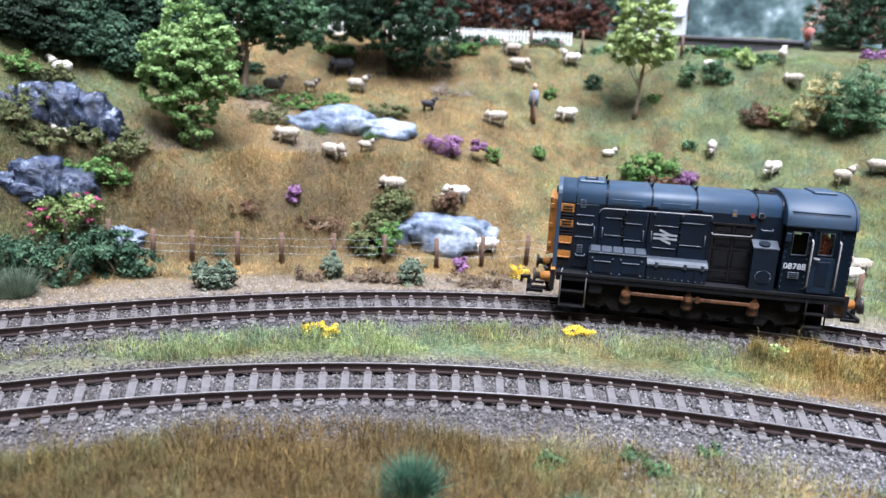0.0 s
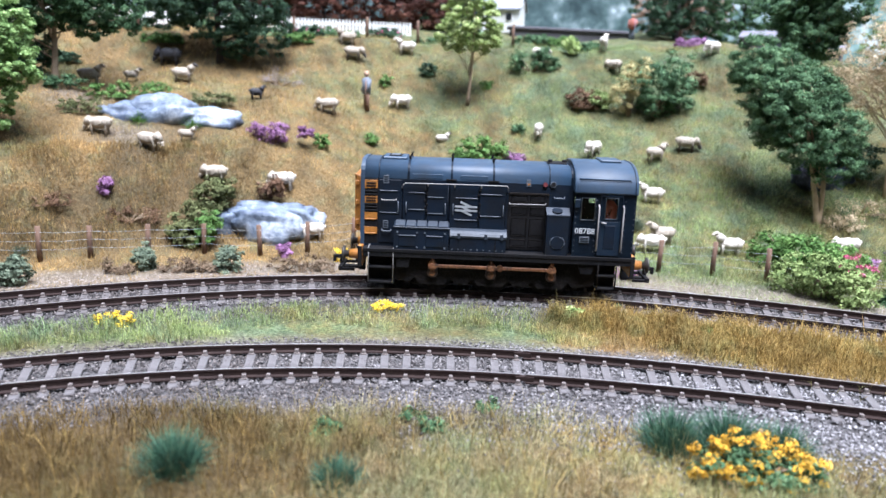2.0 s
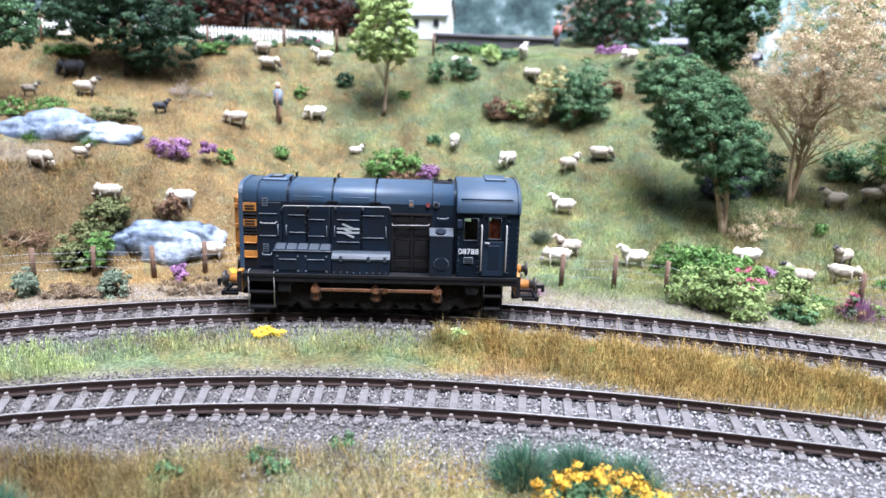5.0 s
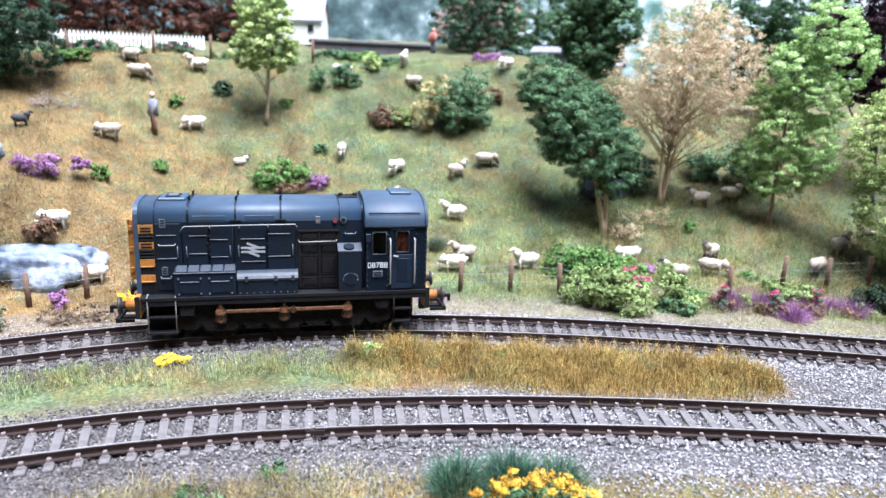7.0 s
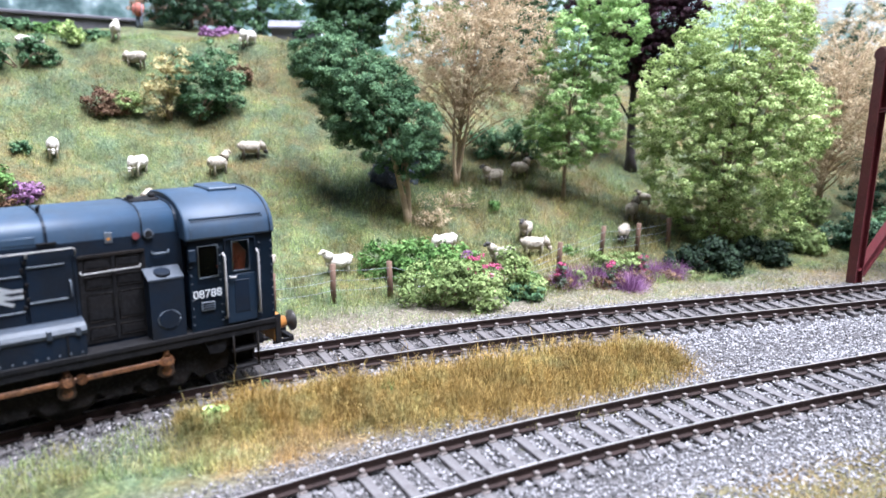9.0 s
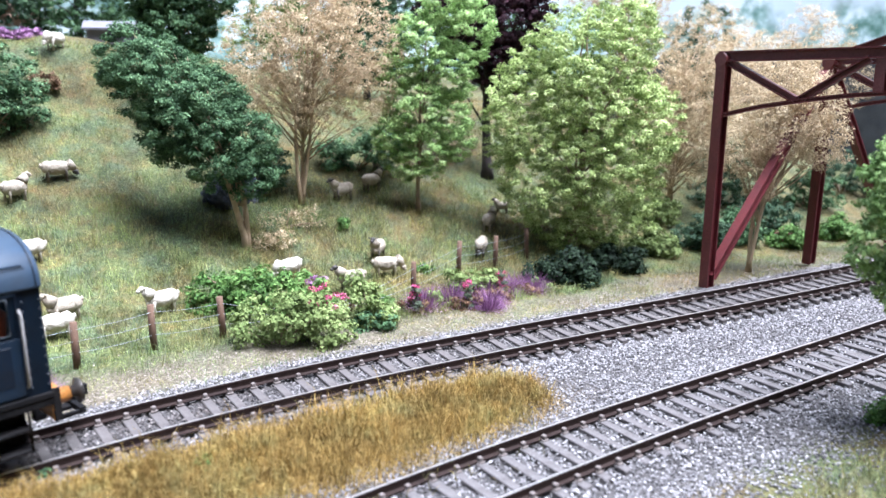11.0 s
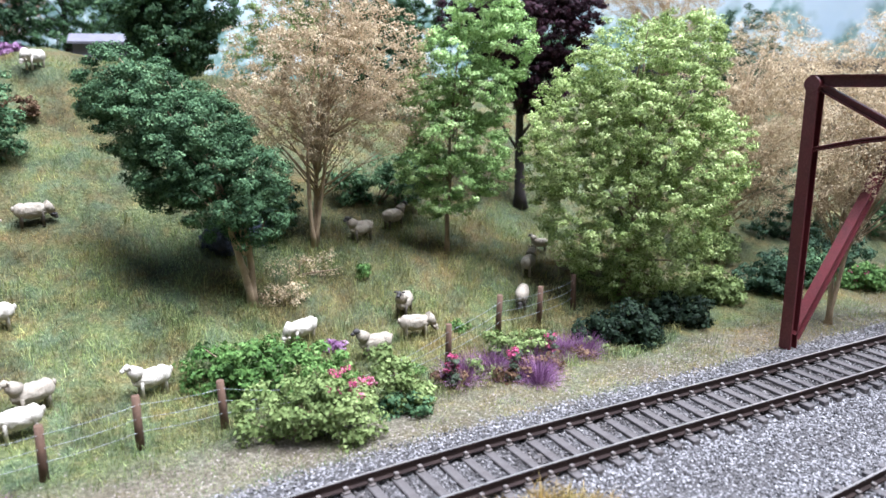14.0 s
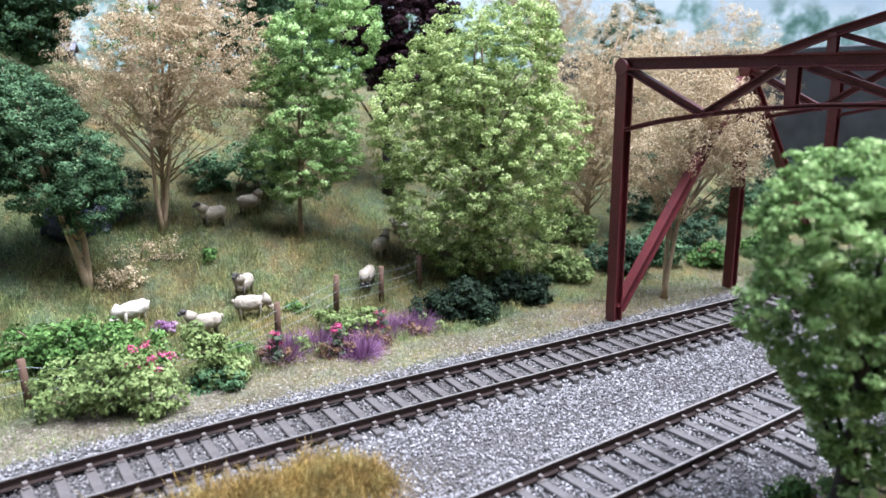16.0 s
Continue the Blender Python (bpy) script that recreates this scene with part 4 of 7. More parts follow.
for i, (x, y, r, leaf) in enumerate(((0.0232, 0.3746, 4.5, "mid"), (0.0501, 0.3991, 3.6, "mid"), (0.1373, 0.4134, 3.6, "dark"), (0.1600, 0.345, 2.5, "olive"), (0.30, 0.287, 3.0, "mid"), (0.062, 0.455, 4, "mid"), (0.125, 0.452, 3.5, "mid"))):
    bush((x, y), [(0, r * 0.8, r), (r * 0.5, r, r * 0.7)], 0, leaf, "small green shrub on the hillside", 22, 26, 0.8, 1.6, 80 + i)
# the mossy hedge and shrubs round the rock at the hill foot
bush((-0.0330, 0.3230), [(0, 5, 7), (2, 13, 8, 4), (6, 21, 8, 10), (-6, 9, 6), (12, 25, 6, 14)], -5, "moss", "mossy olive-green shrub climbing beside the rock", 190, 30, 0.9, 2.4, 90)
bush((-0.0270, 0.3200), [(0, 6, 5), (2, 12, 6)], -5, "mid", "green moss clump beside the rock", 60, 30, 0.9, 2.2, 91)
bush((0.0700, 0.3340), [(-10, 8, 9), (0, 11, 12), (11, 8, 10), (3, 19, 9)], -15, "peach", "dry peach-coloured shrub by the wire fence", 230, 24, 0.7, 2.8, 92)
bush((0.0010, 0.3390), [(0, 12, 5.5), (4, 12, 4.5), (-4, 11, 4.5)], -10, "rust", "tuft of rusty bracken on top of the rock", 46, 26, 0.8, 2.0, 93)
bush((0.0140, 0.3700), [(0, 9, 3.2), (4, 9, 3)], -10, "purple", "purple heather beside the rock top", 24, 24, 0.8, 1.6, 94)
# lineside
bush((-0.1467, 0.2680), [(0, 9, 11), (-12, 8, 10), (-20, 10, 10)], 0, "deep", "dense dark green lineside bush", 150, 30, 0.95, 2.6, 95)
bush((-0.1310, 0.2800), [(0, 9, 10), (-7, 12, 9), (9, 7, 7)], 0, "deep", "dense dark green bush by the fence end", 130, 30, 0.95, 2.6, 96)
tuft((-0.1549, 0.2492), 9, 11, "sage", "grey-green tussock beside the track", 1200, 97)
bush((-0.1560, 0.2900), [(0, 16, 8), (-8, 12, 8), (8, 18, 6)], 0, "olive", "bush dotted with pink blossom by the rocks", 80, 26, 0.9, 2.4, 98, flowers=("pink", 26, None))
for i, (x, y, r) in enumerate(((-0.0930, 0.2700, 6), (-0.0850, 0.2710, 6), (-0.0466, 0.2960, 6), (-0.0130, 0.2890, 6.5))):
    bush((x, y), [(0, 4.5, r), (0, 7.5, r * 0.7)], 0, "sage", "rounded grey-green shrub beside the track", 60, 30, 0.75, 1.8, 100 + i)
for i, (x, y, r) in enumerate(((-0.036, 0.292, 6), (-0.058, 0.290, 5), (-0.026, 0.290, 5), (0.006, 0.290, 7), (0.020, 0.291, 6))):
    bush((x, y), [(0, 1.8, r), (r, 1.6, r * 0.8)], -5, "dead", "low dry brown undergrowth beside the track", 40, 26, 0.6, 1.8, 110 + i)
bush((0.0084, 0.3120), [(0, 3.5, 3.2), (0, 6, 2.6)], -10, "purple", "small purple heather by the fence", 26, 24, 0.8, 1.6, 116)
bush((0.0326, 0.3045), [(0, 3, 3.6), (3, 3.4, 2.8)], -10, "yellow", "clump of bright yellow flowers by the fence", 22, 22, 0.5, 1.3, 117, "flowers")
bush((-0.0400, 0.2262), [(0, 2.0, 3.0), (4, 1.8, 2.6), (-4, 1.8, 2.2)], -8, "yellow", "clump of bright yellow flowers between the tracks", 26, 22, 0.45, 1.3, 118, "flowers")
bush((0.0468, 0.2340), [(0, 2.2, 3.0), (3.5, 2.2, 2.6), (-3, 2.0, 2.2)], -8, "yellow", "clump of bright yellow flowers between the tracks", 28, 22, 0.45, 1.3, 119, "flowers")
bush((0.1113, 0.2225), [(0, 2.4, 3.6), (3, 2.8, 2.6)], -10, "lime", "small lime-green tuft between the tracks", 30, 26, 0.7, 1.5, 120)
bush((0.1294, 0.2305), [(0, 1.4, 2.4)], -10, "dark", "small dark green tuft beside the track", 14, 26, 0.7, 1.3, 121)
bush((0.1500, 0.2060), [(0, 1.6, 2.4), (2, 2, 2)], -10, "mid", "small green tuft below the straw bank", 14, 26, 0.7, 1.3, 122)
tuft((0.1535, 0.2740), 6.0, 5.0, "straw", "dry grass at the foot of the heather", 500, 176, 0.9)
tuft((0.1540, 0.2760), 6.0, 8.0, "purple", "purple heather tuft beside a fence post", 700, 175, 0.9, 0.22, "flowers", "heather")
# the flower bed by the fence
bush((0.2305, 0.2737), [(-14, 8, 9), (0, 9, 10), (14, 8, 9), (24, 7, 6)], -57, "mid", "spreading leafy green shrub by the fence", 190, 30, 0.95, 2.6, 130)
bush((0.2194, 0.2490), [(-8, 7, 9), (4, 9, 10), (16, 7, 9), (10, 12, 8)], -57, "olive", "pale olive shrub with pink blossom", 190, 28, 0.85, 2.6, 131, flowers=("pink", 14, [(14, 17, 4), (20, 15, 3)]))
bush((0.2505, 0.2351), [(0, 5, 6), (-2, 11, 6), (-5, 16, 4), (5, 4, 5)], -57, "olive", "upright pale green shrub with dark foot", 90, 28, 0.85, 2.4, 132)
bush((0.2480, 0.2320), [(4, 3, 5), (-4, 3, 4)], -57, "dark", "low dark green shrub at the trackside", 40, 28, 0.8, 2.0, 133)
k = 0
for u, w, leaf, r in ((0.277, 0.2300, "purple", 5), (0.288, 0.2240, "purple", 5.5), (0.300, 0.2140, "purple", 5), (0.311, 0.2110, "purple", 6), (0.290, 0.2080, "purple", 4.5), (0.320, 0.2050, "purple", 5)):
    k += 1
    tuft((u, w), r * 1.7, 8.5, leaf, "spiky purple heather in the flower bed", 800, 140 + k, 0.9, 0.22, "flowers", "heather")
for u, w in ((0.2715, 0.2300), (0.2850, 0.2150), (0.3050, 0.2110)):
    k += 1
    bush((u, w), [(0, 3, 2.6), (0, 7, 2.0), (0.5, 10, 1.5)], -57, "sage", "pink flower spike with green foot", 26, 22, 0.6, 1.2, 150 + k, "flowers", ("pink", 8, [(0, 7, 1.8), (0, 10, 1.4)]), "flower_spike")
bush((0.2980, 0.2230), [(0, 5, 6), (8, 6, 6), (-5, 8, 4)], -57, "olive", "pale green hedge plant by the fence", 60, 28, 0.8, 2.2, 160)
bush((0.3335, 0.2020), [(-8, 5, 5), (4, 6, 7), (15, 6, 7), (9, 11, 6), (-2, 9, 4)], -57, "shaded", "green bramble, darkened for shade, under the big tree", 190, 30, 0.95, 2.6, 161)
bush((0.3620, 0.1880), [(0, 6, 7), (12, 6, 7)], -57, "shaded", "green bramble, darkened for shade, under the big tree", 110, 30, 0.95, 2.6, 162)
bush((0.3416, 0.3130), [(0, 10, 11), (14, 12, 12), (-12, 8, 9)], -55, "dark", "low dark green thicket behind the trees", 150, 28, 1.0, 2.8, 163)
bush((0.2850, 0.3350), [(0, 12, 12), (14, 10, 10)], -55, "deep", "shady dark thicket under the leaning tree", 130, 28, 1.0, 2.8, 164)
bush((0.2480, 0.4250), [(0, 3, 5), (6, 4, 5)], -40, "rust", "patch of rusty bracken near the hilltop", 40, 26, 0.8, 1.8, 165)
bush((0.268, 0.304), [(0, 3, 5), (8, 4, 5)], -55, "tan", "dry twiggy brush at the foot of a tree", 40, 20, 0.6, 2.2, 166)
bush((0.1200, 0.3390), [(0, 2.6, 4.2)], -35, "tan", "small dry tan tussock on the meadow", 26, 26, 0.6, 1.5, 167)
# rough tussocks on the slope
tuft((0.1750, 0.3230), 6, 7, "sage", "grey-green grass tussock on the meadow", 700, 170)
tuft((-0.0990, 0.3080), 4, 4, "sage", "small grey-green tussock by the fence", 300, 171)

# foreground
tuft((-0.004, 0.1400), 6.5, 9.5, "teal", "blue-green grass tuft in dry straw grass", 1500, 180)
tuft((0.030, 0.1320), 5.0, 7, "teal", "small blue-green grass tuft in dry straw grass", 900, 181)
tuft((0.108, 0.1400), 8.0, 9.5, "teal", "tall blue-green grass behind yellow gorse", 1400, 183)
tuft((0.121, 0.1370), 8.0, 10, "teal", "tall blue-green grass tussock behind yellow gorse", 1400, 184)
tuft((0.132, 0.1330), 7.0, 8.5, "teal", "tall blue-green grass behind yellow gorse", 1000, 185)
bush((0.1180, 0.1260), [(-7, 3, 5), (0, 4, 6), (8, 3, 6), (14, 2, 4)], -9, "dark", "gorse bush with dense yellow blossom in dry grass", 90, 26, 0.8, 2.2, 186,
     flowers=("gorse", 150, [(-8, 4.5, 5.5), (0, 6, 6.5), (8, 4.5, 6.5), (14, 3, 4.5)]))
for i, (x, y) in enumerate(((0.027, 0.1545), (0.052, 0.1520), (0.0485, 0.158), (0.068, 0.162))):
    bush((x, y), [(0, 1.2, 2.6), (2, 1.4, 1.8)], 0, "dark", "small dark green moss clump in the straw", 14, 24, 0.7, 1.3, 190 + i)
# yellow flowers scattered over the meadow
g = np.random.default_rng(44)
fx = g.normal(0.120, 0.027, 700)
fy = 0.3640 - 0.22 * (fx - 0.120) + g.normal(0, 0.0085, 700)
v, fc, cc = leaf_cloud([(0, 0, 0, 1, 1, 1)], 1, 4, 0.85 * MM, 0.8 * MM, 1)
off = g.normal(0, 0.45 * MM, (700, 4, 1, 3))
pts = np.stack([fx, fy, relief(fx, fy) + 1.3 * MM], -1)[:, None, None, :] + off + v.reshape(1, 4, 3, 3) * g.uniform(0.6, 1.4, (700, 1, 1, 1))
tagged(bulk("meadow_flowers", pts.reshape(-1, 3), 3 * np.arange(700 * 4)[:, None] + np.arange(3), LEAF["gorse"]), "scattered yellow wild flowers in the meadow grass", "flowers", kind="stuff")

bush((-0.0024, 0.4449), [(0, 3, 7), (8, 4, 6), (-6, 3, 5)], 0, "twig", "patch of bare grey twigs on the golden slope", 60, 16, 0.45, 2.6, 600)
# patches of reddish soil, built as flattened rust-coloured flock
bush((-0.0600, 0.3290), [(0, 1.5, 6), (9, 1.5, 6), (-9, 1.2, 5)], 0, "rust", "reddish soil patch in low flock at the foot of the bank", 60, 20, 0.6, 2.0, 601)
bush((-0.0950, 0.3260), [(0, 1.2, 5), (7, 1.2, 5)], 0, "rust", "reddish soil patch in low flock at the foot of the bank", 40, 20, 0.6, 2.0, 602)
bush((0.2840, 0.3060), [(0, 2.2, 7), (9, 2.4, 7), (-8, 2, 5)], -55, "tan", "fallen dry twigs beneath the leaning tree", 80, 14, 0.5, 2.6, 603)
for i, (x, y) in enumerate(((0.262, 0.272), (0.2405, 0.2555), (0.300, 0.246), (0.270, 0.2465))):
    bush((x, y), [(0, 1.5, 3), (3, 1.6, 2.6)], -57, "purple" if i == 0 else "mid", "small purple flower clump in the grass" if i == 0 else "small green weed in the grass", 20, 24, 0.7, 1.5, 610 + i)

tree((0.4025, 0.1335), [(6, 66, 15), (-8, 58, 11), (18, 74, 14), (8, 84, 12), (24, 60, 12), (0, 44, 9)], -61, "tan",
     "dry tan tree with bare twigs beneath the bridge", 420, 22, 0.62, 3.4, M_BARKTAN, 1.2, 50, 620, stems=2)
# low growth among the heather
for i, (x, y) in enumerate(((0.272, 0.2345), (0.282, 0.2285), (0.294, 0.2195), (0.303, 0.2165), (0.314, 0.2075), (0.325, 0.2050), (0.296, 0.2110), (0.284, 0.2180))):
    bush((x, y), [(0, 1.6, 4.5), (5, 1.8, 4)], -57, "olive" if i % 4 == 1 else "rust", "low brown-green growth among the heather", 34, 24, 0.7, 1.9, 630 + i)
for i, (x, y) in enumerate(((0.283, 0.2300), (0.306, 0.2170), (0.297, 0.2235), (0.318, 0.2110), (0.329, 0.2055), (0.290, 0.2140))):
    tuft((x, y), 6.5, 8.0, "purple", "spiky purple heather in the flower bed", 500, 650 + i, 1.0, 0.2, "flowers", "heather")

tree((0.378, 0.398), [(0, 14, 16), (-14, 24, 15), (12, 28, 15), (-4, 40, 15), (10, 50, 12)], -55, "olive",
     "dull olive tree behind the dry tan tree", 300, 26, 0.9, 3.6, M_BARK, 1.2, 10, 660)

# ---- foreground tree, rocks, bridge, fence, hilltop ----
tree((0.2600, 0.0695), [(-6, 62, 14), (8, 57, 15), (-12, 50, 10), (-1, 41, 13), (14, 40, 15), (5, 25, 10), (8, 10, 9), (-13, 65, 7), (17, 64, 9), (-4, 72, 7)], -61, "fresh",
     "feathery light green tree growing beside the track", 900, 26, 0.78, 2.5, M_BARKDARK, 1.6, 10, 200)
for i, (x, y) in enumerate(((0.262, 0.079), (0.236, 0.072), (0.245, 0.066))):
    bush((x, y), [(0, 3, 4), (3, 4, 4)], -60, "mid", "small green weed beside the track", 30, 26, 0.8, 1.8, 205 + i)

M_ROCKBLUE = stone("blue_grey_rock", (0.010, 0.014, 0.028), (0.040, 0.054, 0.098), (0.36, 0.40, 0.48), 150, 0.9, 0.32, (0.42, 0.55, 0.67))
M_ROCKPALE = stone("pale_blue_white_rock", (0.035, 0.05, 0.085), (0.135, 0.165, 0.215), (0.41, 0.44, 0.49), 60, 0.6, 0.6, (0.38, 0.52, 0.66))


def rock(place, lumps, material, label, sink=2.0, seed=3, crag=1.0, block=1.0):
    """A craggy outcrop of facetted lumps (x, y, z, rx, ry, rz in mm)."""
    ob = empty("rock_outcrop", Matrix.Translation(on(place[0], place[1], sink * MM)))
    for i, (u, v, w, a, b, c) in enumerate(lumps):
        bm = bmesh.new()
        r = bmesh.ops.create_icosphere(bm, subdivisions=4, radius=1)
        for q in r["verts"]:
            n = q.co.normalized()
            p = n * 1.7 + Vector((seed + i * 3.1, i * 1.3, seed))
            k = 1 + 0.30 * noise.noise(p) + crag * 0.46 * (0.4 - abs(noise.noise(p * 1.9))) + crag * 0.18 * (0.3 - abs(noise.noise(p * 4.3))) + 0.05 * noise.noise(p * 13)
            n = Vector([math.copysign(abs(c) ** block, c) for c in n])
            q.co = Vector((u + n.x * a * k, v + n.y * b * k, w + n.z * c * k)) * MM
        part("boulder", bm, material, ob, "", True)
    return tagged(ob, label, "rock")


rock((-0.0520, 0.3850), [(-22, 0, 1, 13, 8, 7), (-2, 1, 2, 19, 9, 9), (18, 0, 0, 16, 8, 7), (-4, 5, 5, 13, 8, 8)], M_ROCKPALE, "pale grey-white rock outcrop on the golden slope", 3, 3, 0.45, 0.85)
rock((-0.0030, 0.3330), [(-17, 2, 2, 11, 7, 9), (1, 0, 3, 16, 8, 10), (16, 3, 4, 11, 7, 8), (0, 8, 6, 21, 9, 7)], M_ROCKPALE, "pale blue-white rock outcrop at the hill foot", 2, 9, 0.5, 0.75)
rock((-0.1750, 0.3240), [(-20, -2, 6, 7, 7, 9), (-8, 0, 7, 8, 8, 10), (4, 1, 6, 7, 8, 10), (14, 4, 3, 7, 7, 10), (20, 7, -2, 6, 6, 9), (-2, 4, -4, 12, 8, 9)], M_ROCKBLUE, "dark blue-grey crag in the western bank", 3, 14, 0.9, 0.72)
rock((-0.1700, 0.3020), [(-16, -1, 2, 11, 7, 7), (-2, 0, 5, 10, 7, 8), (10, 3, 2, 9, 7, 7), (-28, -2, 3, 9, 7, 7), (-8, -3, -2, 12, 6, 6)], M_ROCKBLUE, "lower dark blue-grey crag in the western bank", 3, 21, 0.9, 0.72)
rock((-0.1370, 0.2990), [(0, 0, 2, 8, 5, 5)], M_ROCKPALE, "small grey boulder by the fence", 1, 25)
rock((0.2760, 0.3330), [(0, 0, 4, 10, 8, 9), (12, 0, 4, 8, 8, 8)], M_ROCKBLUE, "dark blue-grey rock in the shade of the trees", 2, 31)
for i, (x, y, leaf) in enumerate(((-0.170, 0.337, "olive"), (-0.185, 0.334, "olive"), (-0.150, 0.322, "olive"), (-0.190, 0.309, "olive"), (-0.150, 0.312, "mid"), (-0.160, 0.296, "olive"), (-0.085, 0.392, "mid"), (-0.065, 0.398, "mid"), (-0.035, 0.398, "olive"), (-0.094, 0.380, "olive"), (-0.108, 0.398, "dark"), (-0.165, 0.319, "olive"), (-0.186, 0.319, "olive"), (-0.158, 0.310, "mid"), (-0.177, 0.310, "olive"), (-0.148, 0.331, "olive"), (-0.195, 0.327, "mid"))):
    bush((x, y), [(0, 2.2, 6), (7, 2.6, 6), (-6, 2.2, 5)], 0, "moss" if leaf == "olive" else leaf, "mossy green ground cover on the rocks", 70, 30, 0.7, 1.7, 220 + i, "moss")
for x, y, s in ((-0.066, 0.3765, 5), (-0.040, 0.3765, 5)):
    tuft((x, y), s, 6, "mid", "dark green grass tuft at the rock's foot", 400, int(x * -1000), 0.8)

M_BRIDGE = worn("dark_red_bridge_paint", (0.105, 0.015, 0.019), (0.045, 0.009, 0.010), 0.6, 0.45, 0.0, relief=0.15, light=(0.20, 0.06, 0.06), shine=0.5)


def beam(name, a, b, w, d, parent, material=None):
    """An I-section girder between two points, with flanges."""
    a, b = Vector(a), Vector(b)
    t = (b - a).normalized()
    up = Vector((0, 0, 1)) if abs(t.z) < 0.93 else Vector((0.9, -0.43, 0))
    s = t.cross(up).normalized()
    up = s.cross(t)
    bm = bmesh.new()
    h, e, t = d / 2, d / 2 - 0.5 * MM, 0.5 * MM
    prof = [(-w / 2, -h), (w / 2, -h), (w / 2, -e), (t, -e), (t, e), (w / 2, e), (w / 2, h), (-w / 2, h), (-w / 2, e), (-t, e), (-t, -e), (-w / 2, -e)]
    r0, r1 = [[bm.verts.new(p + s * q + up * u) for q, u in prof] for p in (a, b)]
    for i in range(12):
        bm.faces.new((r0[i], r0[(i + 1) % 12], r1[(i + 1) % 12], r1[i]))
    bm.faces.new(r0[::-1])
    bm.faces.new(r1)
    bmesh.ops.recalc_face_normals(bm, faces=bm.faces)
    return part(name, bm, material or M_BRIDGE, parent)


bridge = empty("girder_bridge")
tagged(bridge, "dark red painted steel girder bridge over the tracks", "bridge")
EX, EY = -0.16, -0.987           # across the tracks, towards the viewer
SX, SY = 0.902, -0.432           # from one girder to the next


def bp(u, s, z):
    """A point of the bridge: u along a girder, s from girder to girder, in mm."""
    return (0.3595 + (EX * u + SX * s) * MM, 0.1435 + (EY * u + SY * s) * MM, z * MM)


def truss(s, bow):
    beam("leg", bp(0, s, 14), bp(0, s, 105), 4.2 * MM, 4.2 * MM, bridge)
    beam("leg", bp(150, s, 10), bp(150, s, 105), 4.2 * MM, 4.2 * MM, bridge)
    beam("top_chord", bp(-1.5, s, 106.5), bp(151.5, s, 106.5), 4.6 * MM, 4.0 * MM, bridge)
    # the arched lower chord, in short straight lengths
    zs = [84 + 9.5 * math.sin(math.pi * min(1, max(0, u / 150))) ** 0.8 for u in range(0, 151, 15)]
    for i in range(10):
        beam("lower_chord", bp(15 * i, s, zs[i]), bp(15 * i + 15, s, zs[i + 1]), 4.4 * MM, 1.6 * MM, bridge)
    for k, (u0, u1) in enumerate(((2, 28), (50, 28), (58, 88), (112, 88), (116, 148))):
        z1 = 84 + 9.5 * math.sin(math.pi * u1 / 150) ** 0.8
        beam("diagonal", bp(u0, s, 104.5), bp(u1, s, z1), 3.8 * MM, 2.6 * MM, bridge)
    for u in (54, 114):
        z1 = 84 + 9.5 * math.sin(math.pi * u / 150) ** 0.8
        beam("post", bp(u, s, z1), bp(u, s, 104.5), 3.4 * MM, 3.0 * MM, bridge)
    for u in (0, 150):
        bm = bmesh.new()
        add_tube(bm, [bp(u, s - 2.6, 105.5), bp(u, s + 2.6, 105.5)], 2.7 * MM, 14)
        part("gusset", bm, M_BRIDGE, bridge)
    if bow:
        pts = [(0, 107), (30, 118), (60, 127), (90, 127), (120, 118), (150, 107)]
        for (u0, z0), (u1, z1) in zip(pts, pts[1:]):
            beam("bow_chord", bp(u0, s, z0), bp(u1, s, z1), 4.2 * MM, 3.4 * MM, bridge)
        for u, z in pts[1:-1]:
            beam("post", bp(u, s, 108), bp(u, s, z), 3.4 * MM, 3.0 * MM, bridge)
        for (u0, z0), (u1, z1) in (((30, 118), (60, 108)), ((90, 108), (120, 118)), ((60, 127), (75, 108))):
            beam("diagonal", bp(u0, s, z0), bp(u1, s, z1), 3.0 * MM, 2.2 * MM, bridge)


truss(0, False)
truss(74, True)
truss(148, False)
for u in (0, 150):
    for s in (0, 74):
        lo, hi = (s + 2, s + 71) if s == 0 else (s + 71, s + 3)
        beam("side_brace", bp(u, lo, 18), bp(u, hi, 101), 3.8 * MM, 3.8 * MM, bridge)

# the wire fence
M_POST = worn("brown_fence_post", (0.105, 0.058, 0.035), (0.05, 0.03, 0.02), 0.6, 0.85, fine=2500, coarse=400)
M_WIRE = worn("dull_fence_wire", (0.27, 0.29, 0.30), (0.14, 0.13, 0.12), 0.5, 0.5, 0.5)
fence = empty("wire_fence")
tagged(fence, "lineside fence of brown wooden posts and wires", "fence")
POSTS = [(-0.156, 0.2885), (-0.1407, 0.2934), (-0.1236, 0.2964), (-0.1086, 0.3004), (-0.0891, 0.3017), (-0.0712, 0.3068), (-0.0490, 0.3110), (-0.0266, 0.3152), (-0.0026, 0.3148),
         (0.0179, 0.3190), (0.0386, 0.3220), (0.0579, 0.3160), (0.0789, 0.3134), (0.1034, 0.3094), (0.1271, 0.3040), (0.1499, 0.2959), (0.1713, 0.2843), (0.1930, 0.2775),
         (0.2130, 0.2680), (0.2340, 0.2590), (0.2580, 0.2490), (0.2824, 0.2380), (0.3085, 0.2330), (0.3276, 0.2256), (0.3473, 0.2200)]
rp = random.Random(3)
tops = []
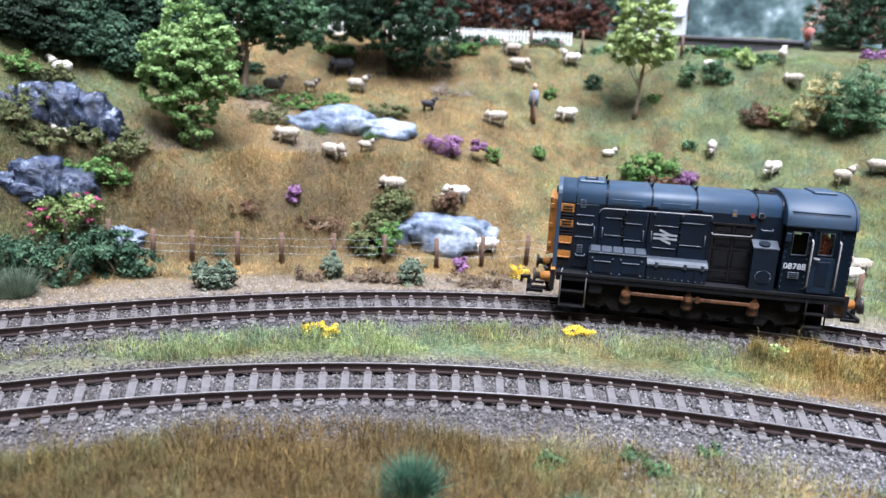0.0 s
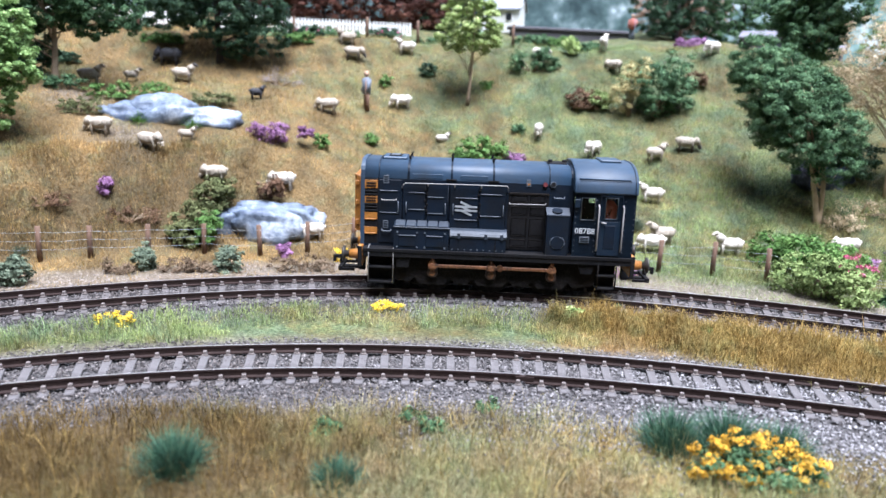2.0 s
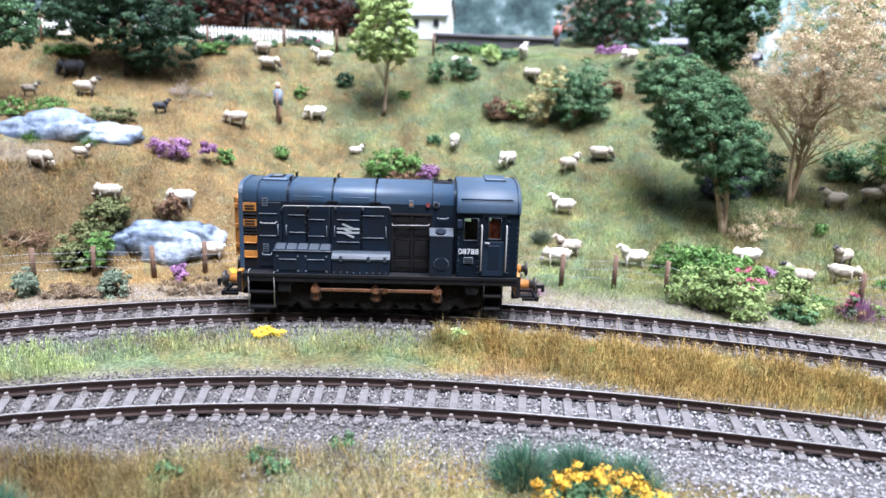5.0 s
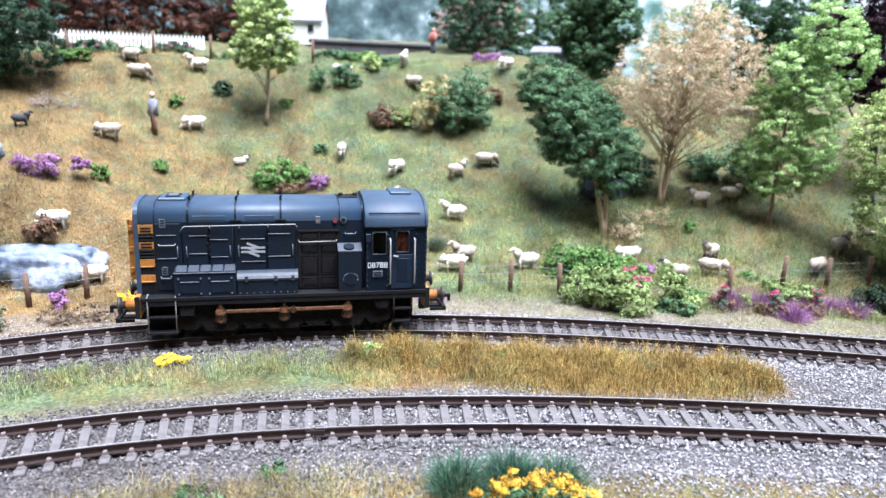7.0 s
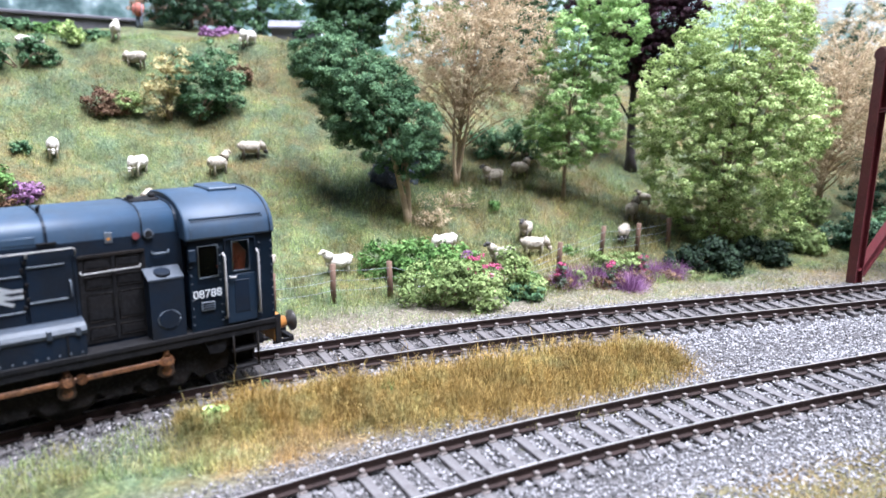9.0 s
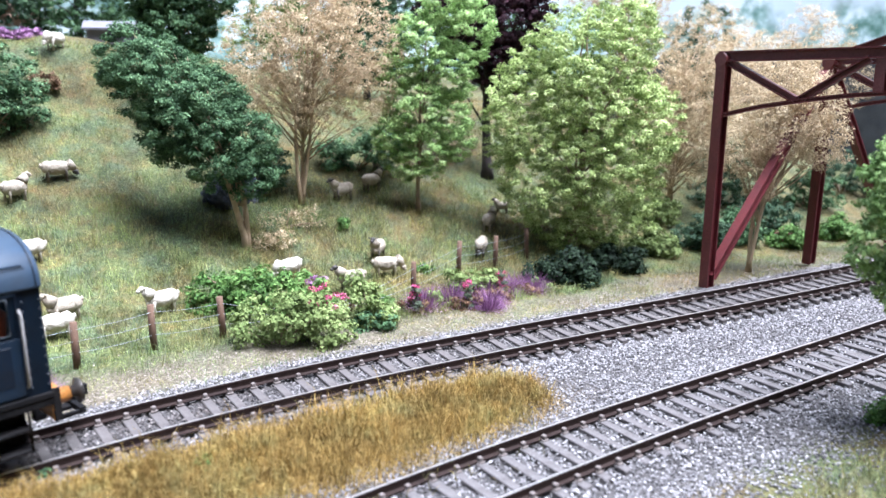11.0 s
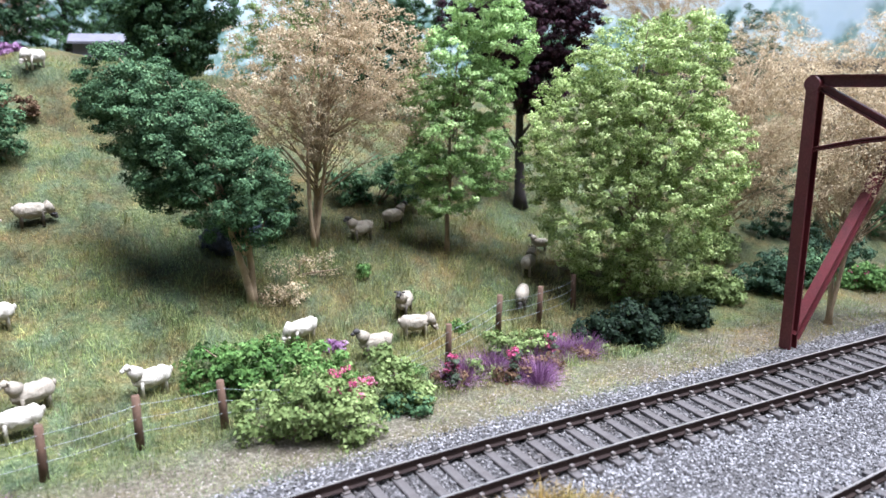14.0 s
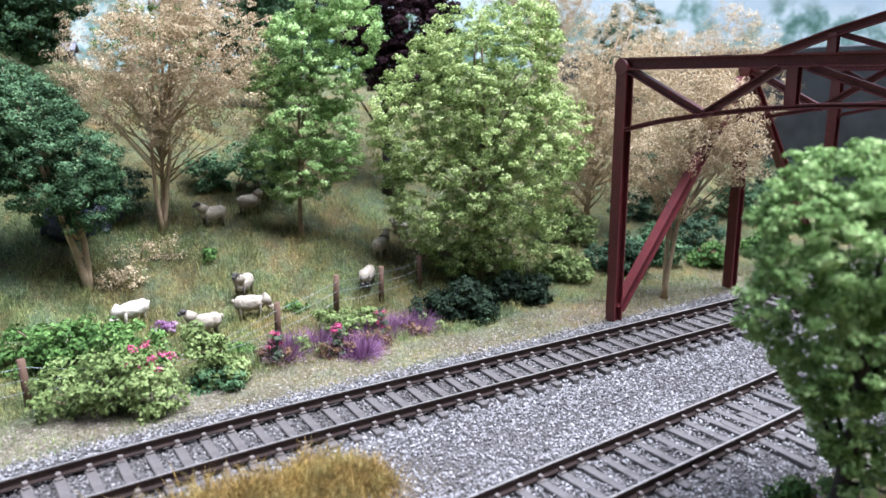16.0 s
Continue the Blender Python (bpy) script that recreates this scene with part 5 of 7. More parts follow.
for x, y in POSTS:
    z = on(x, y)[2]
    h, lx, ly = rp.uniform(13.2, 15.0) * MM * (0.4 if 0.225 < x < 0.265 else 1.0), rp.uniform(-0.5, 0.5) * MM, rp.uniform(-0.5, 0.5) * MM
    bm = bmesh.new()
    add_tube(bm, [(x, y, z - 1 * MM), (x + lx * 0.5, y + ly * 0.5, z + h * 0.5), (x + lx, y + ly, z + h)], [1.15 * MM, 1.1 * MM, 1.05 * MM], 8)
    part("post", bm, M_POST, fence)
    tops.append((Vector((x, y, z)), Vector((x + lx, y + ly, z + h))))
for q in (0.35, 0.6, 0.85):
    bm = bmesh.new()
    path = []
    for (a0, a1), (b0, b1) in zip(tops, tops[1:]):
        for t in (0, 0.25, 0.5, 0.75):
            p = a0.lerp(a1, q).lerp(b0.lerp(b1, q), t)
            path.append(p - Vector((0, 0.9 * MM, 0.5 * MM * math.sin(t * math.pi))))
    path.append(tops[-1][0].lerp(tops[-1][1], q))
    add_tube(bm, path, 0.075 * MM, 4)
    part("wire", bm, M_WIRE, fence)

# hilltop: picket fence, cottage, barn, far hedges
M_WHITE = worn("white_paint", (0.80, 0.80, 0.78), (0.5, 0.48, 0.44), 0.35, 0.6)
M_SLATE = worn("grey_slate_roof", (0.22, 0.23, 0.26), (0.12, 0.12, 0.13), 0.5, 0.6)
M_LILAC = worn("pale_lilac_grey_roof", (0.16, 0.155, 0.18), (0.11, 0.105, 0.125), 0.5, 0.85, shine=0.1)
M_GLASS = worn("dark_window_glass", (0.02, 0.025, 0.03), (0.03, 0.03, 0.03), 0.2, 0.12)


def picket_run(a, b, base):
    fe = empty("picket_fence")
    tagged(fe, "white painted picket fence along the hilltop", "fence", "picket fences")
    a, b = Vector((*a, base)), Vector((*b, base))
    t = (b - a).normalized()
    sx = Vector((-t.y, t.x, 0))
    count = int((b - a).length / (2.4 * MM))
    pm = bmesh.new()
    add_prism(pm, [(-0.75 * MM, 0), (0.75 * MM, 0), (0.75 * MM, 11 * MM), (0, 12.4 * MM), (-0.75 * MM, 11 * MM)], 1, -0.25 * MM, 0.25 * MM)
    me = bpy.data.meshes.new("picket")
    pm.to_mesh(me)
    pm.free()
    me.materials.append(M_WHITE)
    ang = math.atan2(t.y, t.x)
    for i in range(count + 1):
        p = new("picket", me)
        p.parent = fe
        p.matrix_world = Matrix.Translation(a.lerp(b, i / count)) @ Matrix.Rotation(ang, 4, "Z")
    for z in (3.0 * MM, 9.0 * MM):
        beamv = [a + Vector((0, 0, z)) + sx * 0.5 * MM, b + Vector((0, 0, z)) + sx * 0.5 * MM]
        bm = bmesh.new()
        add_tube(bm, beamv, 0.55 * MM, 4)
        part("rail", bm, M_WHITE, fe)


def house(place, yaw, w, d, h, roof, wall_m, roof_m, label, name="cottage", wins=2):
    trim = M_WHITE if wall_m is M_WHITE else M_SLATE
    r = empty(name, Matrix.Translation(on(*place, 0.001)) @ Matrix.Rotation(radians(yaw), 4, "Z"))
    tagged(r, label, "house")
    bm = bmesh.new()
    w2, d2 = w / 2 * MM, d / 2 * MM
    add_prism(bm, [(-d2, 0), (d2, 0), (d2, h * MM), (0, (h + roof) * MM), (-d2, h * MM)], 0, -w2, w2)
    wall = part("wall", bm, wall_m, r)
    bm = bmesh.new()
    o, e = 2.0 * MM, roof / (d / 2) * 2.0 * MM
    for sgn in (-1, 1):
        add_prism(bm, [(0, (h + roof) * MM + 0.1 * MM), (sgn * (d2 + o), h * MM - e + 0.1 * MM), (sgn * (d2 + o), h * MM - e + 1.3 * MM), (0, (h + roof) * MM + 1.5 * MM)], 0, -w2 - o, w2 + o)
    part("roof", bm, roof_m, r)
    for i in range(wins):
        x = (i - (wins - 1) / 2) * w / max(wins, 1) * MM
        for y in (-d2,):
            wd = box_part("window", (x - 3 * MM, y - 0.5 * MM, h * 0.45 * MM), (x + 3 * MM, y + 0.3 * MM, h * 0.8 * MM), trim, r, 0.1 * MM)
            box_part("pane", (x - 2.4 * MM, y - 0.62 * MM, h * 0.48 * MM), (x + 2.4 * MM, y - 0.2 * MM, h * 0.77 * MM), M_GLASS, wd)
    for y in (-0.35,):
        wd = box_part("window", (-w2 - 0.5 * MM, -3 * MM, h * 0.5 * MM), (-w2 + 0.3 * MM, 3 * MM, h * 0.85 * MM), trim, r, 0.1 * MM)
        box_part("pane", (-w2 - 0.62 * MM, -2.4 * MM, h * 0.53 * MM), (-w2 - 0.2 * MM, 2.4 * MM, h * 0.82 * MM), M_GLASS, wd)
    return r


picket_run((-0.20, 0.525), (-0.062, 0.535), float(relief(-0.1, 0.53)) - 0.002)
picket_run((-0.048, 0.537), (0.085, 0.540), float(relief(0.0, 0.538)) - 0.002)
house((0.170, 0.615), -25, 34, 26, 20, 16, M_WHITE, M_SLATE, "small white cottage with a grey slate roof", wins=2)
for i, (x, y, rr) in enumerate(((-0.015, 0.605, 20), (0.022, 0.600, 22), (0.060, 0.605, 21), (0.098, 0.612, 18))):
    tree((x, y), [(0, rr * 0.9, rr), (-rr * 0.8, rr * 0.8, rr * 0.8), (rr * 0.8, rr * 0.8, rr * 0.8), (0, rr * 1.9, rr), (rr * 0.5, rr * 0.4, rr * 0.7)], 0, "russet", "dark russet-leaved tree behind the white fence", 200, 24, 1.3, 4.2, M_BARKDARK, 1.6, 8, 270 + i)
house((0.3206, 0.4650), -42, 30, 12, 10, 3, M_LILAC, M_LILAC, "low grey shed with a pale roof on the hilltop", "shed", 1)
house((0.356, 0.455), -45, 24, 12, 9, 3, M_LILAC, M_LILAC, "low grey shed with a pale roof on the hilltop", "shed", 1)
k = 0
for x, y, leaf, fl in ((-0.10, 0.560, "deep", None), (-0.06, 0.575, "dark", None), (-0.02, 0.560, "dark", "pink"), (0.01, 0.570, "deep", "pink"), (0.035, 0.560, "dark", None), (0.065, 0.575, "deep", "pink"),
                       (0.095, 0.560, "dark", None), (0.125, 0.590, "dark", None), (0.170, 0.560, "deep", None), (0.200, 0.540, "dark", None), (0.165, 0.500, "dark", None), (0.188, 0.500, "mid", None),
                       (0.275, 0.480, "purple", None), (-0.14, 0.560, "deep", None), (0.32, 0.45, "dark", None), (-0.125, 0.445, "deep", None), (-0.075, 0.475, "mid", None), (0.005, 0.485, "mid", None), (0.02, 0.52, "dark", "pink")):
    k += 1
    y -= 0.056 if y > 0.535 else 0.0
    bush((x, y), [(0, 1.5, 5), (8, 1.8, 5), (-8, 1.5, 4.5), (3, 3, 3.5)], 0, leaf, "garden shrub along the hilltop hedge" + (" with pink blossom" if fl else ""), 80, 28, 1.0, 2.0, 240 + k, flowers=(fl, 12, None) if fl else None)
for x, y in ((0.004, 0.498), (0.052, 0.500), (0.086, 0.498), (0.125, 0.495), (-0.045, 0.495), (-0.09, 0.485), (0.15, 0.490)):
    z = on(x, y)[2]
    ob = tube_part("fence_post", [(x, y, z - 1 * MM), (x, y, z + 15 * MM)], [1.0 * MM, 0.9 * MM], M_POST, None, 7)
    tagged(ob, "brown wooden fence post on the hilltop", "fence post", "hilltop fence posts")

M_LILACSTONE = worn("lilac_grey_stone", (0.085, 0.08, 0.092), (0.045, 0.044, 0.052), 0.7, 0.9, coarse=90)
bm = bmesh.new()
add_box(bm, (0.165, 0.556, 0.085), (0.262, 0.564, 0.131), 0.0006)
add_box(bm, (0.163, 0.5545, 0.131), (0.264, 0.5655, 0.1335), 0.0006)
tagged(part("garden_wall", bm, M_LILACSTONE), "low lilac-grey garden wall beside the cottage", "wall", kind="structure")

# the wall beyond the bridge
M_CONCRETE = worn("grey_retaining_wall", (0.10, 0.105, 0.12), (0.045, 0.046, 0.054), 0.8, 0.85, coarse=60)
bm = bmesh.new()
add_box(bm, (-0.26, -0.004, 0), (0.26, 0.004, 0.108), 0.0006)
add_box(bm, (-0.265, -0.006, 0.108), (0.265, 0.006, 0.112), 0.0006)
wall = part("retaining_wall", bm, M_CONCRETE)
wall.matrix_world = Matrix.Translation((0.68, 0.12, 0.01)) @ Matrix.Rotation(radians(62), 4, "Z")
tagged(wall, "grey stained retaining wall with a pale coping", "wall", kind="structure")

# more woodland above the crags
for i, (x, y, r) in enumerate(((-0.215, 0.372, 15), (-0.190, 0.385, 16), (-0.168, 0.392, 15), (-0.150, 0.385, 14), (-0.240, 0.352, 15), (-0.138, 0.415, 16), (-0.20, 0.362, 9), (-0.165, 0.368, 8), (-0.210, 0.347, 11), (-0.222, 0.336, 11), (-0.192, 0.356, 10), (-0.178, 0.372, 11), (-0.199, 0.339, 8), (-0.213, 0.332, 9), (-0.189, 0.346, 8), (-0.181, 0.355, 8), (-0.226, 0.325, 9))):
    tree((x, y), [(0, r * 1.2, r), (-r * 0.6, r * 0.8, r * 0.7), (r * 0.6, r * 0.9, r * 0.7), (0, r * 2.1, r * 0.85), (0, r * 0.5, r * 0.8)], 0, "deep" if i % 2 else "shaded",
         "dense dark green thicket tree above the crags", 220, 26, 1.1, 3.6, M_BARKDARK, 1.3, 8, 300 + i)

# painted backscene: hazy woods under a pale sky, brightened by an added glow
def backscene_material():
    m, ns, ls, b = nodes_of("painted_glowing_backscene")
    geo = ns.new("ShaderNodeNewGeometry")
    sep = ns.new("ShaderNodeSeparateXYZ")
    ls.new(geo.outputs["Position"], sep.inputs[0])
    n1 = noise_tex(ns, ls, 9, 5, 0.6, geo.outputs["Position"])
    n2 = noise_tex(ns, ls, 38, 5, 0.65, geo.outputs["Position"])
    edge = maths(ns, ls, "ADD", sep.outputs[2], maths(ns, ls, "MULTIPLY", maths(ns, ls, "SUBTRACT", n1, 0.5), -0.22))
    woods = ramp(ns, ls, n2, [(0.34, (0.020, 0.040, 0.045)), (0.5, (0.065, 0.105, 0.110)), (0.62, (0.17, 0.225, 0.235)), (0.72, (0.50, 0.58, 0.64))])
    east = ns.new("ShaderNodeMapRange")
    east.inputs["From Min"].default_value, east.inputs["From Max"].default_value, east.inputs["To Max"].default_value = 0.40, 0.85, 0.95
    ls.new(sep.outputs[0], east.inputs["Value"])
    woods = mix(ns, ls, east.outputs[0], woods, ramp(ns, ls, n2, [(0.38, (0.13, 0.25, 0.20)), (0.5, (0.38, 0.54, 0.52)), (0.58, (0.82, 0.90, 0.94))]))
    skyc = ramp(ns, ls, n1, [(0.3, (0.62, 0.74, 0.84)), (0.7, (0.86, 0.90, 0.93))])
    f = ns.new("ShaderNodeMapRange")
    f.inputs["From Min"].default_value, f.inputs["From Max"].default_value = 0.34, 0.37
    ls.new(maths(ns, ls, "ADD", edge, maths(ns, ls, "MULTIPLY", east.outputs[0], 0.17)), f.inputs["Value"])
    paint = mix(ns, ls, f.outputs[0], woods, skyc)
    ls.new(paint, b.inputs["Base Color"])
    # the paint also emits faintly, to brighten a backdrop without a lamp
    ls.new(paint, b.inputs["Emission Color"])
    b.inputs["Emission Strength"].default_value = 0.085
    b.inputs["Roughness"].default_value = 0.9
    return m


pts, faces = [], []
for i in range(61):
    a = radians(-60 + 210 * i / 60)
    for z in (-0.05, 0.75):
        pts.append((0.15 + 0.95 * math.cos(a), 0.12 + 0.95 * math.sin(a), z))
for i in range(60):
    faces.append((2 * i, 2 * i + 1, 2 * i + 3, 2 * i + 2))
# the dim plain wall of the hall behind the viewer
wp, wf = [], []
for i in range(41):
    a = radians(150 + 150 * i / 40)
    for z in (-0.05, 1.5):
        wp.append((0.15 + 0.95 * math.cos(a), 0.12 + 0.95 * math.sin(a), z))
for i in range(40):
    wf.append((2 * i, 2 * i + 1, 2 * i + 3, 2 * i + 2))
hall = bulk("wall_south", wp, wf, worn("plain_hall_wall", (0.07, 0.066, 0.062), (0.05, 0.046, 0.043), 0.4, 0.9, fine=60, coarse=6))
tagged(hall, "plain dim grey-brown hall wall", "wall", kind="structure")
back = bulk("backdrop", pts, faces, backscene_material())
back.data.polygons.foreach_set("use_smooth", np.ones(60, bool))
tagged(back, "curved, faintly glowing backscene painted with hazy blue-green woods", "backdrop", kind="structure")

# ---- model sheep and other figurines ----
M_WOOL = worn("cream_painted_wool", (0.33, 0.285, 0.225), (0.20, 0.165, 0.13), 0.7, 0.85, fine=2600, coarse=500, relief=0.9)
M_WOOLWHITE = worn("white_painted_wool", (0.52, 0.475, 0.41), (0.27, 0.235, 0.19), 0.65, 0.85, fine=2600, coarse=500, relief=0.9)
M_LEG = worn("muddy_painted_legs", (0.10, 0.082, 0.066), (0.05, 0.04, 0.034), 0.5, 0.8)
M_FACE = worn("dark_painted_face", (0.035, 0.030, 0.028), (0.06, 0.05, 0.045), 0.4, 0.7)
M_BLACKWOOL = worn("black_painted_wool", (0.018, 0.018, 0.022), (0.04, 0.04, 0.05), 0.4, 0.8)


def sheep_mesh(body_m, face_m, pose_kind, size=1.0, seed=0):
    """One cast figurine; pose_kind: up, graze or rest. It faces +x and stands on z = 0."""
    bm = bmesh.new()
    s = size * MM
    lift = 0.0 if pose_kind != "rest" else -3.4
    add_blob(bm, (0, 0, (5.4 + lift) * s), (6.8 * s, 3.1 * s, 3.5 * s), 4, 0.12, 4.0, 0, seed)
    add_blob(bm, (-4.0 * s, 0, (5.7 + lift) * s), (3.1 * s, 3.0 * s, 3.4 * s), 3, 0.15, 3, 0, seed + 4)
    if pose_kind == "graze":
        neck = [(4.8, 0, 7.2), (7.0, 0, 5.8), (8.1, 0, 3.9)]
        head, muzzle = (8.5, 0, 2.9), (9.2, 0, 1.8)
    else:
        neck = [(4.4, 0, 7.6 + lift), (6.3, 0, 9.4 + lift), (7.2, 0, 10.6 + lift)]
        head, muzzle = (8.0, 0, 11.0 + lift), (9.5, 0, 10.3 + lift)
    add_tube(bm, [Vector(p) * s for p in neck], [2.9 * s, 2.2 * s, 1.5 * s], 8, 0)
    add_blob(bm, Vector(head) * s, (1.6 * s, 1.15 * s, 1.25 * s), 2, 0.05, 2, 1, seed)
    add_blob(bm, Vector(muzzle) * s, (1.05 * s, 0.85 * s, 0.85 * s), 2, 0, 1, 1, seed)
    for y in (-1, 1):
        add_blob(bm, (Vector(head) + Vector((-0.7, 1.7 * y, 0.5))) * s, (0.5 * s, 1.1 * s, 0.4 * s), 1, 0, 1, 1, seed)
    if pose_kind != "rest":
        for x in (-4.6, 3.8):
            for y in (-1.7, 1.7):
                add_tube(bm, [Vector((x, y, 5.2)) * s, Vector((x + 0.2, y, 2.6)) * s, Vector((x, y, -1.6)) * s], [1.0 * s, 0.62 * s, 0.64 * s], 6, 2)
    add_blob(bm, (-7.2 * s, 0, (6.6 + lift) * s), (0.8 * s, 0.8 * s, 1.5 * s), 1, 0, 1, 0, seed)
    me = bpy.data.meshes.new("sheep_figurine")
    bm.to_mesh(me)
    bm.free()
    me.materials.append(body_m)
    me.materials.append(face_m)
    me.materials.append(M_LEG if face_m is M_FACE else face_m)
    return me


FLOCK = {
    "up": sheep_mesh(M_WOOL, M_WOOL, "up", 0.82, 1), "upw": sheep_mesh(M_WOOLWHITE, M_WOOLWHITE, "up", 0.82, 2), "upb": sheep_mesh(M_WOOL, M_FACE, "up", 0.82, 3),
    "graze": sheep_mesh(M_WOOL, M_WOOL, "graze", 0.82, 4), "grazew": sheep_mesh(M_WOOLWHITE, M_WOOLWHITE, "graze", 0.82, 5), "grazeb": sheep_mesh(M_WOOL, M_FACE, "graze", 0.82, 6),
    "rest": sheep_mesh(M_WOOLWHITE, M_FACE, "rest", 0.85, 7), "lamb": sheep_mesh(M_WOOL, M_FACE, "up", 0.55, 8), "lambk": sheep_mesh(M_BLACKWOOL, M_BLACKWOOL, "up", 0.55, 9),
    "ram": sheep_mesh(M_BLACKWOOL, M_BLACKWOOL, "graze", 1.0, 10), "dog": sheep_mesh(M_WOOLWHITE, M_FACE, "rest", 0.55, 11),
}
SAYS = {
    "up": "cream painted sheep figurine standing with raised head", "upw": "white painted sheep figurine standing with raised head", "upb": "cream sheep figurine with a black face standing",
    "graze": "cream painted sheep figurine grazing", "grazew": "white painted sheep figurine grazing", "grazeb": "cream sheep figurine with a black face grazing",
    "rest": "white sheep figurine lying on the grass", "lamb": "small cream lamb figurine with a dark face", "lambk": "small black lamb figurine on the slope",
    "ram": "black painted sheep figurine grazing on the hill", "dog": "small black-and-white dog figurine lying on the grass",
}
# x, y, heading, kind
SHEEP = [(-0.0804, 0.3620, 170, "graze"), (-0.0570, 0.3565, -25, "graze"), (-0.0412, 0.3655, 10, "lamb"), (-0.0255, 0.3450, 165, "graze"), (-0.1800, 0.3400, 165, "upw"), (-0.1696, 0.3150, 160, "lamb"),
         (-0.1016, 0.4227, 5, "up"), (-0.0818, 0.4301, 15, "lamb"), (-0.0554, 0.4364, 5, "upb"), (-0.0673, 0.4594, 170, "ram"), (-0.0119, 0.4088, 20, "lambk"), (0.0266, 0.4120, 165, "graze"),
         (0.0703, 0.4356, 195, "grazew"), (0.0384, 0.4830, 165, "up"), (0.0425, 0.4712, -15, "grazeb"), (0.0765, 0.4781, 170, "upw"), (0.164, 0.4680, 10, "grazew"), (0.206, 0.4670, 60, "upw"), (0.268, 0.4390, 200, "grazew"),
         (0.1490, 0.4100, 250, "grazew"), (0.1757, 0.3883, 215, "grazew"), (0.1630, 0.3640, 20, "up"), (0.1941, 0.3469, 160, "upw"), (0.2074, 0.3763, 15, "up"), (0.2262, 0.3780, -20, "grazeb"),
         (0.0924, 0.4127, 15, "dog"), (0.1838, 0.3095, 175, "up"), (0.1755, 0.3015, 160, "grazew"), (0.0056, 0.3470, 170, "grazew"), (0.0198, 0.3290, 175, "grazew"), (0.0798, 0.3265, 5, "graze"),
         (0.0994, 0.3330, 170, "graze"), (0.1170, 0.3180, -10, "grazew"), (0.2105, 0.2955, 165, "upw"), (0.2597, 0.2820, 170, "grazew"), (0.2942, 0.2640, 200, "upb"), (0.2867, 0.2540, -40, "graze"),
         (0.2688, 0.2580, 150, "upb"), (0.3174, 0.3017, 165, "upb"), (0.3360, 0.2985, -10, "upb"), (0.3506, 0.3061, 20, "lamb"), (0.3826, 0.2509, 100, "lamb"), (0.3545, 0.2430, 10, "up"), (0.3321, 0.2350, 200, "grazeb"), (0.207, 0.449, 120, "graze")]
for x, y, a, kind in SHEEP:
    ob = new("sheep_figurine" if kind != "dog" else "dog_figurine", FLOCK[kind])
    ob.matrix_world = Matrix.Translation(on(x, y, -0.0011 if kind not in ("rest", "dog") else -0.0004)) @ Matrix.Rotation(radians(a), 4, "Z")
    tagged(ob, SAYS[kind], "figurine", "model flock" if kind != "dog" else "")


def standing_figure(place, yaw, jacket, legs, label, size=1.0, staff=False):
    bm = bmesh.new()
    s = size * MM
    for y in (-1.3, 1.3):
        add_tube(bm, [Vector((0, y, -0.4)) * s, Vector((0, y, 5)) * s, Vector((0, y * 0.9, 10.5)) * s], [1.3 * s, 1.15 * s, 1.5 * s], 7, 1)
    add_tube(bm, [Vector((0, 0, 9.6)) * s, Vector((0, 0, 14)) * s, Vector((0, 0, 18.2)) * s, Vector((0, 0, 19.4)) * s], [2.6 * s, 2.7 * s, 2.9 * s, 1.0 * s], 9, 0)
    for y in (-3.2, 3.2):
        add_tube(bm, [Vector((0, y, 18)) * s, Vector((0.5, y * 1.12, 14)) * s, Vector((1.8, y, 10.8)) * s], [1.05 * s, 0.95 * s, 0.75 * s], 6, 0)
    add_blob(bm, (0.2 * s, 0, 21.3 * s), (1.6 * s, 1.45 * s, 1.9 * s), 2, 0, 1, 2)
    if staff:
        add_tube(bm, [(2.2 * s, 3.6 * s, 0), (2.0 * s, 3.6 * s, 18 * s)], 0.3 * s, 5, 1)
    ob = part("painted_figurine", bm, [jacket, legs, M_SKINPAINT])
    ob.matrix_world = Matrix.Translation(on(*place, 0.0003)) @ Matrix.Rotation(radians(yaw), 4, "Z")
    return tagged(ob, label, "figurine")


M_SKINPAINT = worn("plain_tan_paint", (0.42, 0.27, 0.19), (0.3, 0.2, 0.15), 0.3, 0.7)
M_GREYCOAT = worn("grey_blue_paint", (0.14, 0.16, 0.20), (0.08, 0.08, 0.09), 0.4, 0.8)
M_BROWNLEG = worn("brown_paint", (0.16, 0.085, 0.05), (0.08, 0.05, 0.03), 0.4, 0.8)
M_REDCOAT = worn("red_paint", (0.30, 0.075, 0.05), (0.35, 0.25, 0.2), 0.4, 0.7)
standing_figure((0.0489, 0.4276), 200, M_GREYCOAT, M_BROWNLEG, "painted standing figurine in a grey coat with a stick", 0.98, True)
standing_figure((0.2565, 0.5440), 220, M_REDCOAT, M_GREYCOAT, "painted standing figurine in red on the hilltop", 0.85, True)
standing_figure((0.3180, 0.5900), 200, M_REDCOAT, M_BROWNLEG, "painted standing figurine in red by a pinkish tree", 0.8)
standing_figure((0.330, 0.440), 200, M_REDCOAT, M_GREYCOAT, "painted standing figurine in red by the sheds", 0.65)

# ---- the shunting locomotive ----
loco_x = 0.0885
loco_y, loco_k = line_y(FAR, loco_x)
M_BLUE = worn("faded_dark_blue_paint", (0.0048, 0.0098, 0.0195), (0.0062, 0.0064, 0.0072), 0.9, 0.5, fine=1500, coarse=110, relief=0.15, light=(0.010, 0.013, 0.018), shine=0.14)
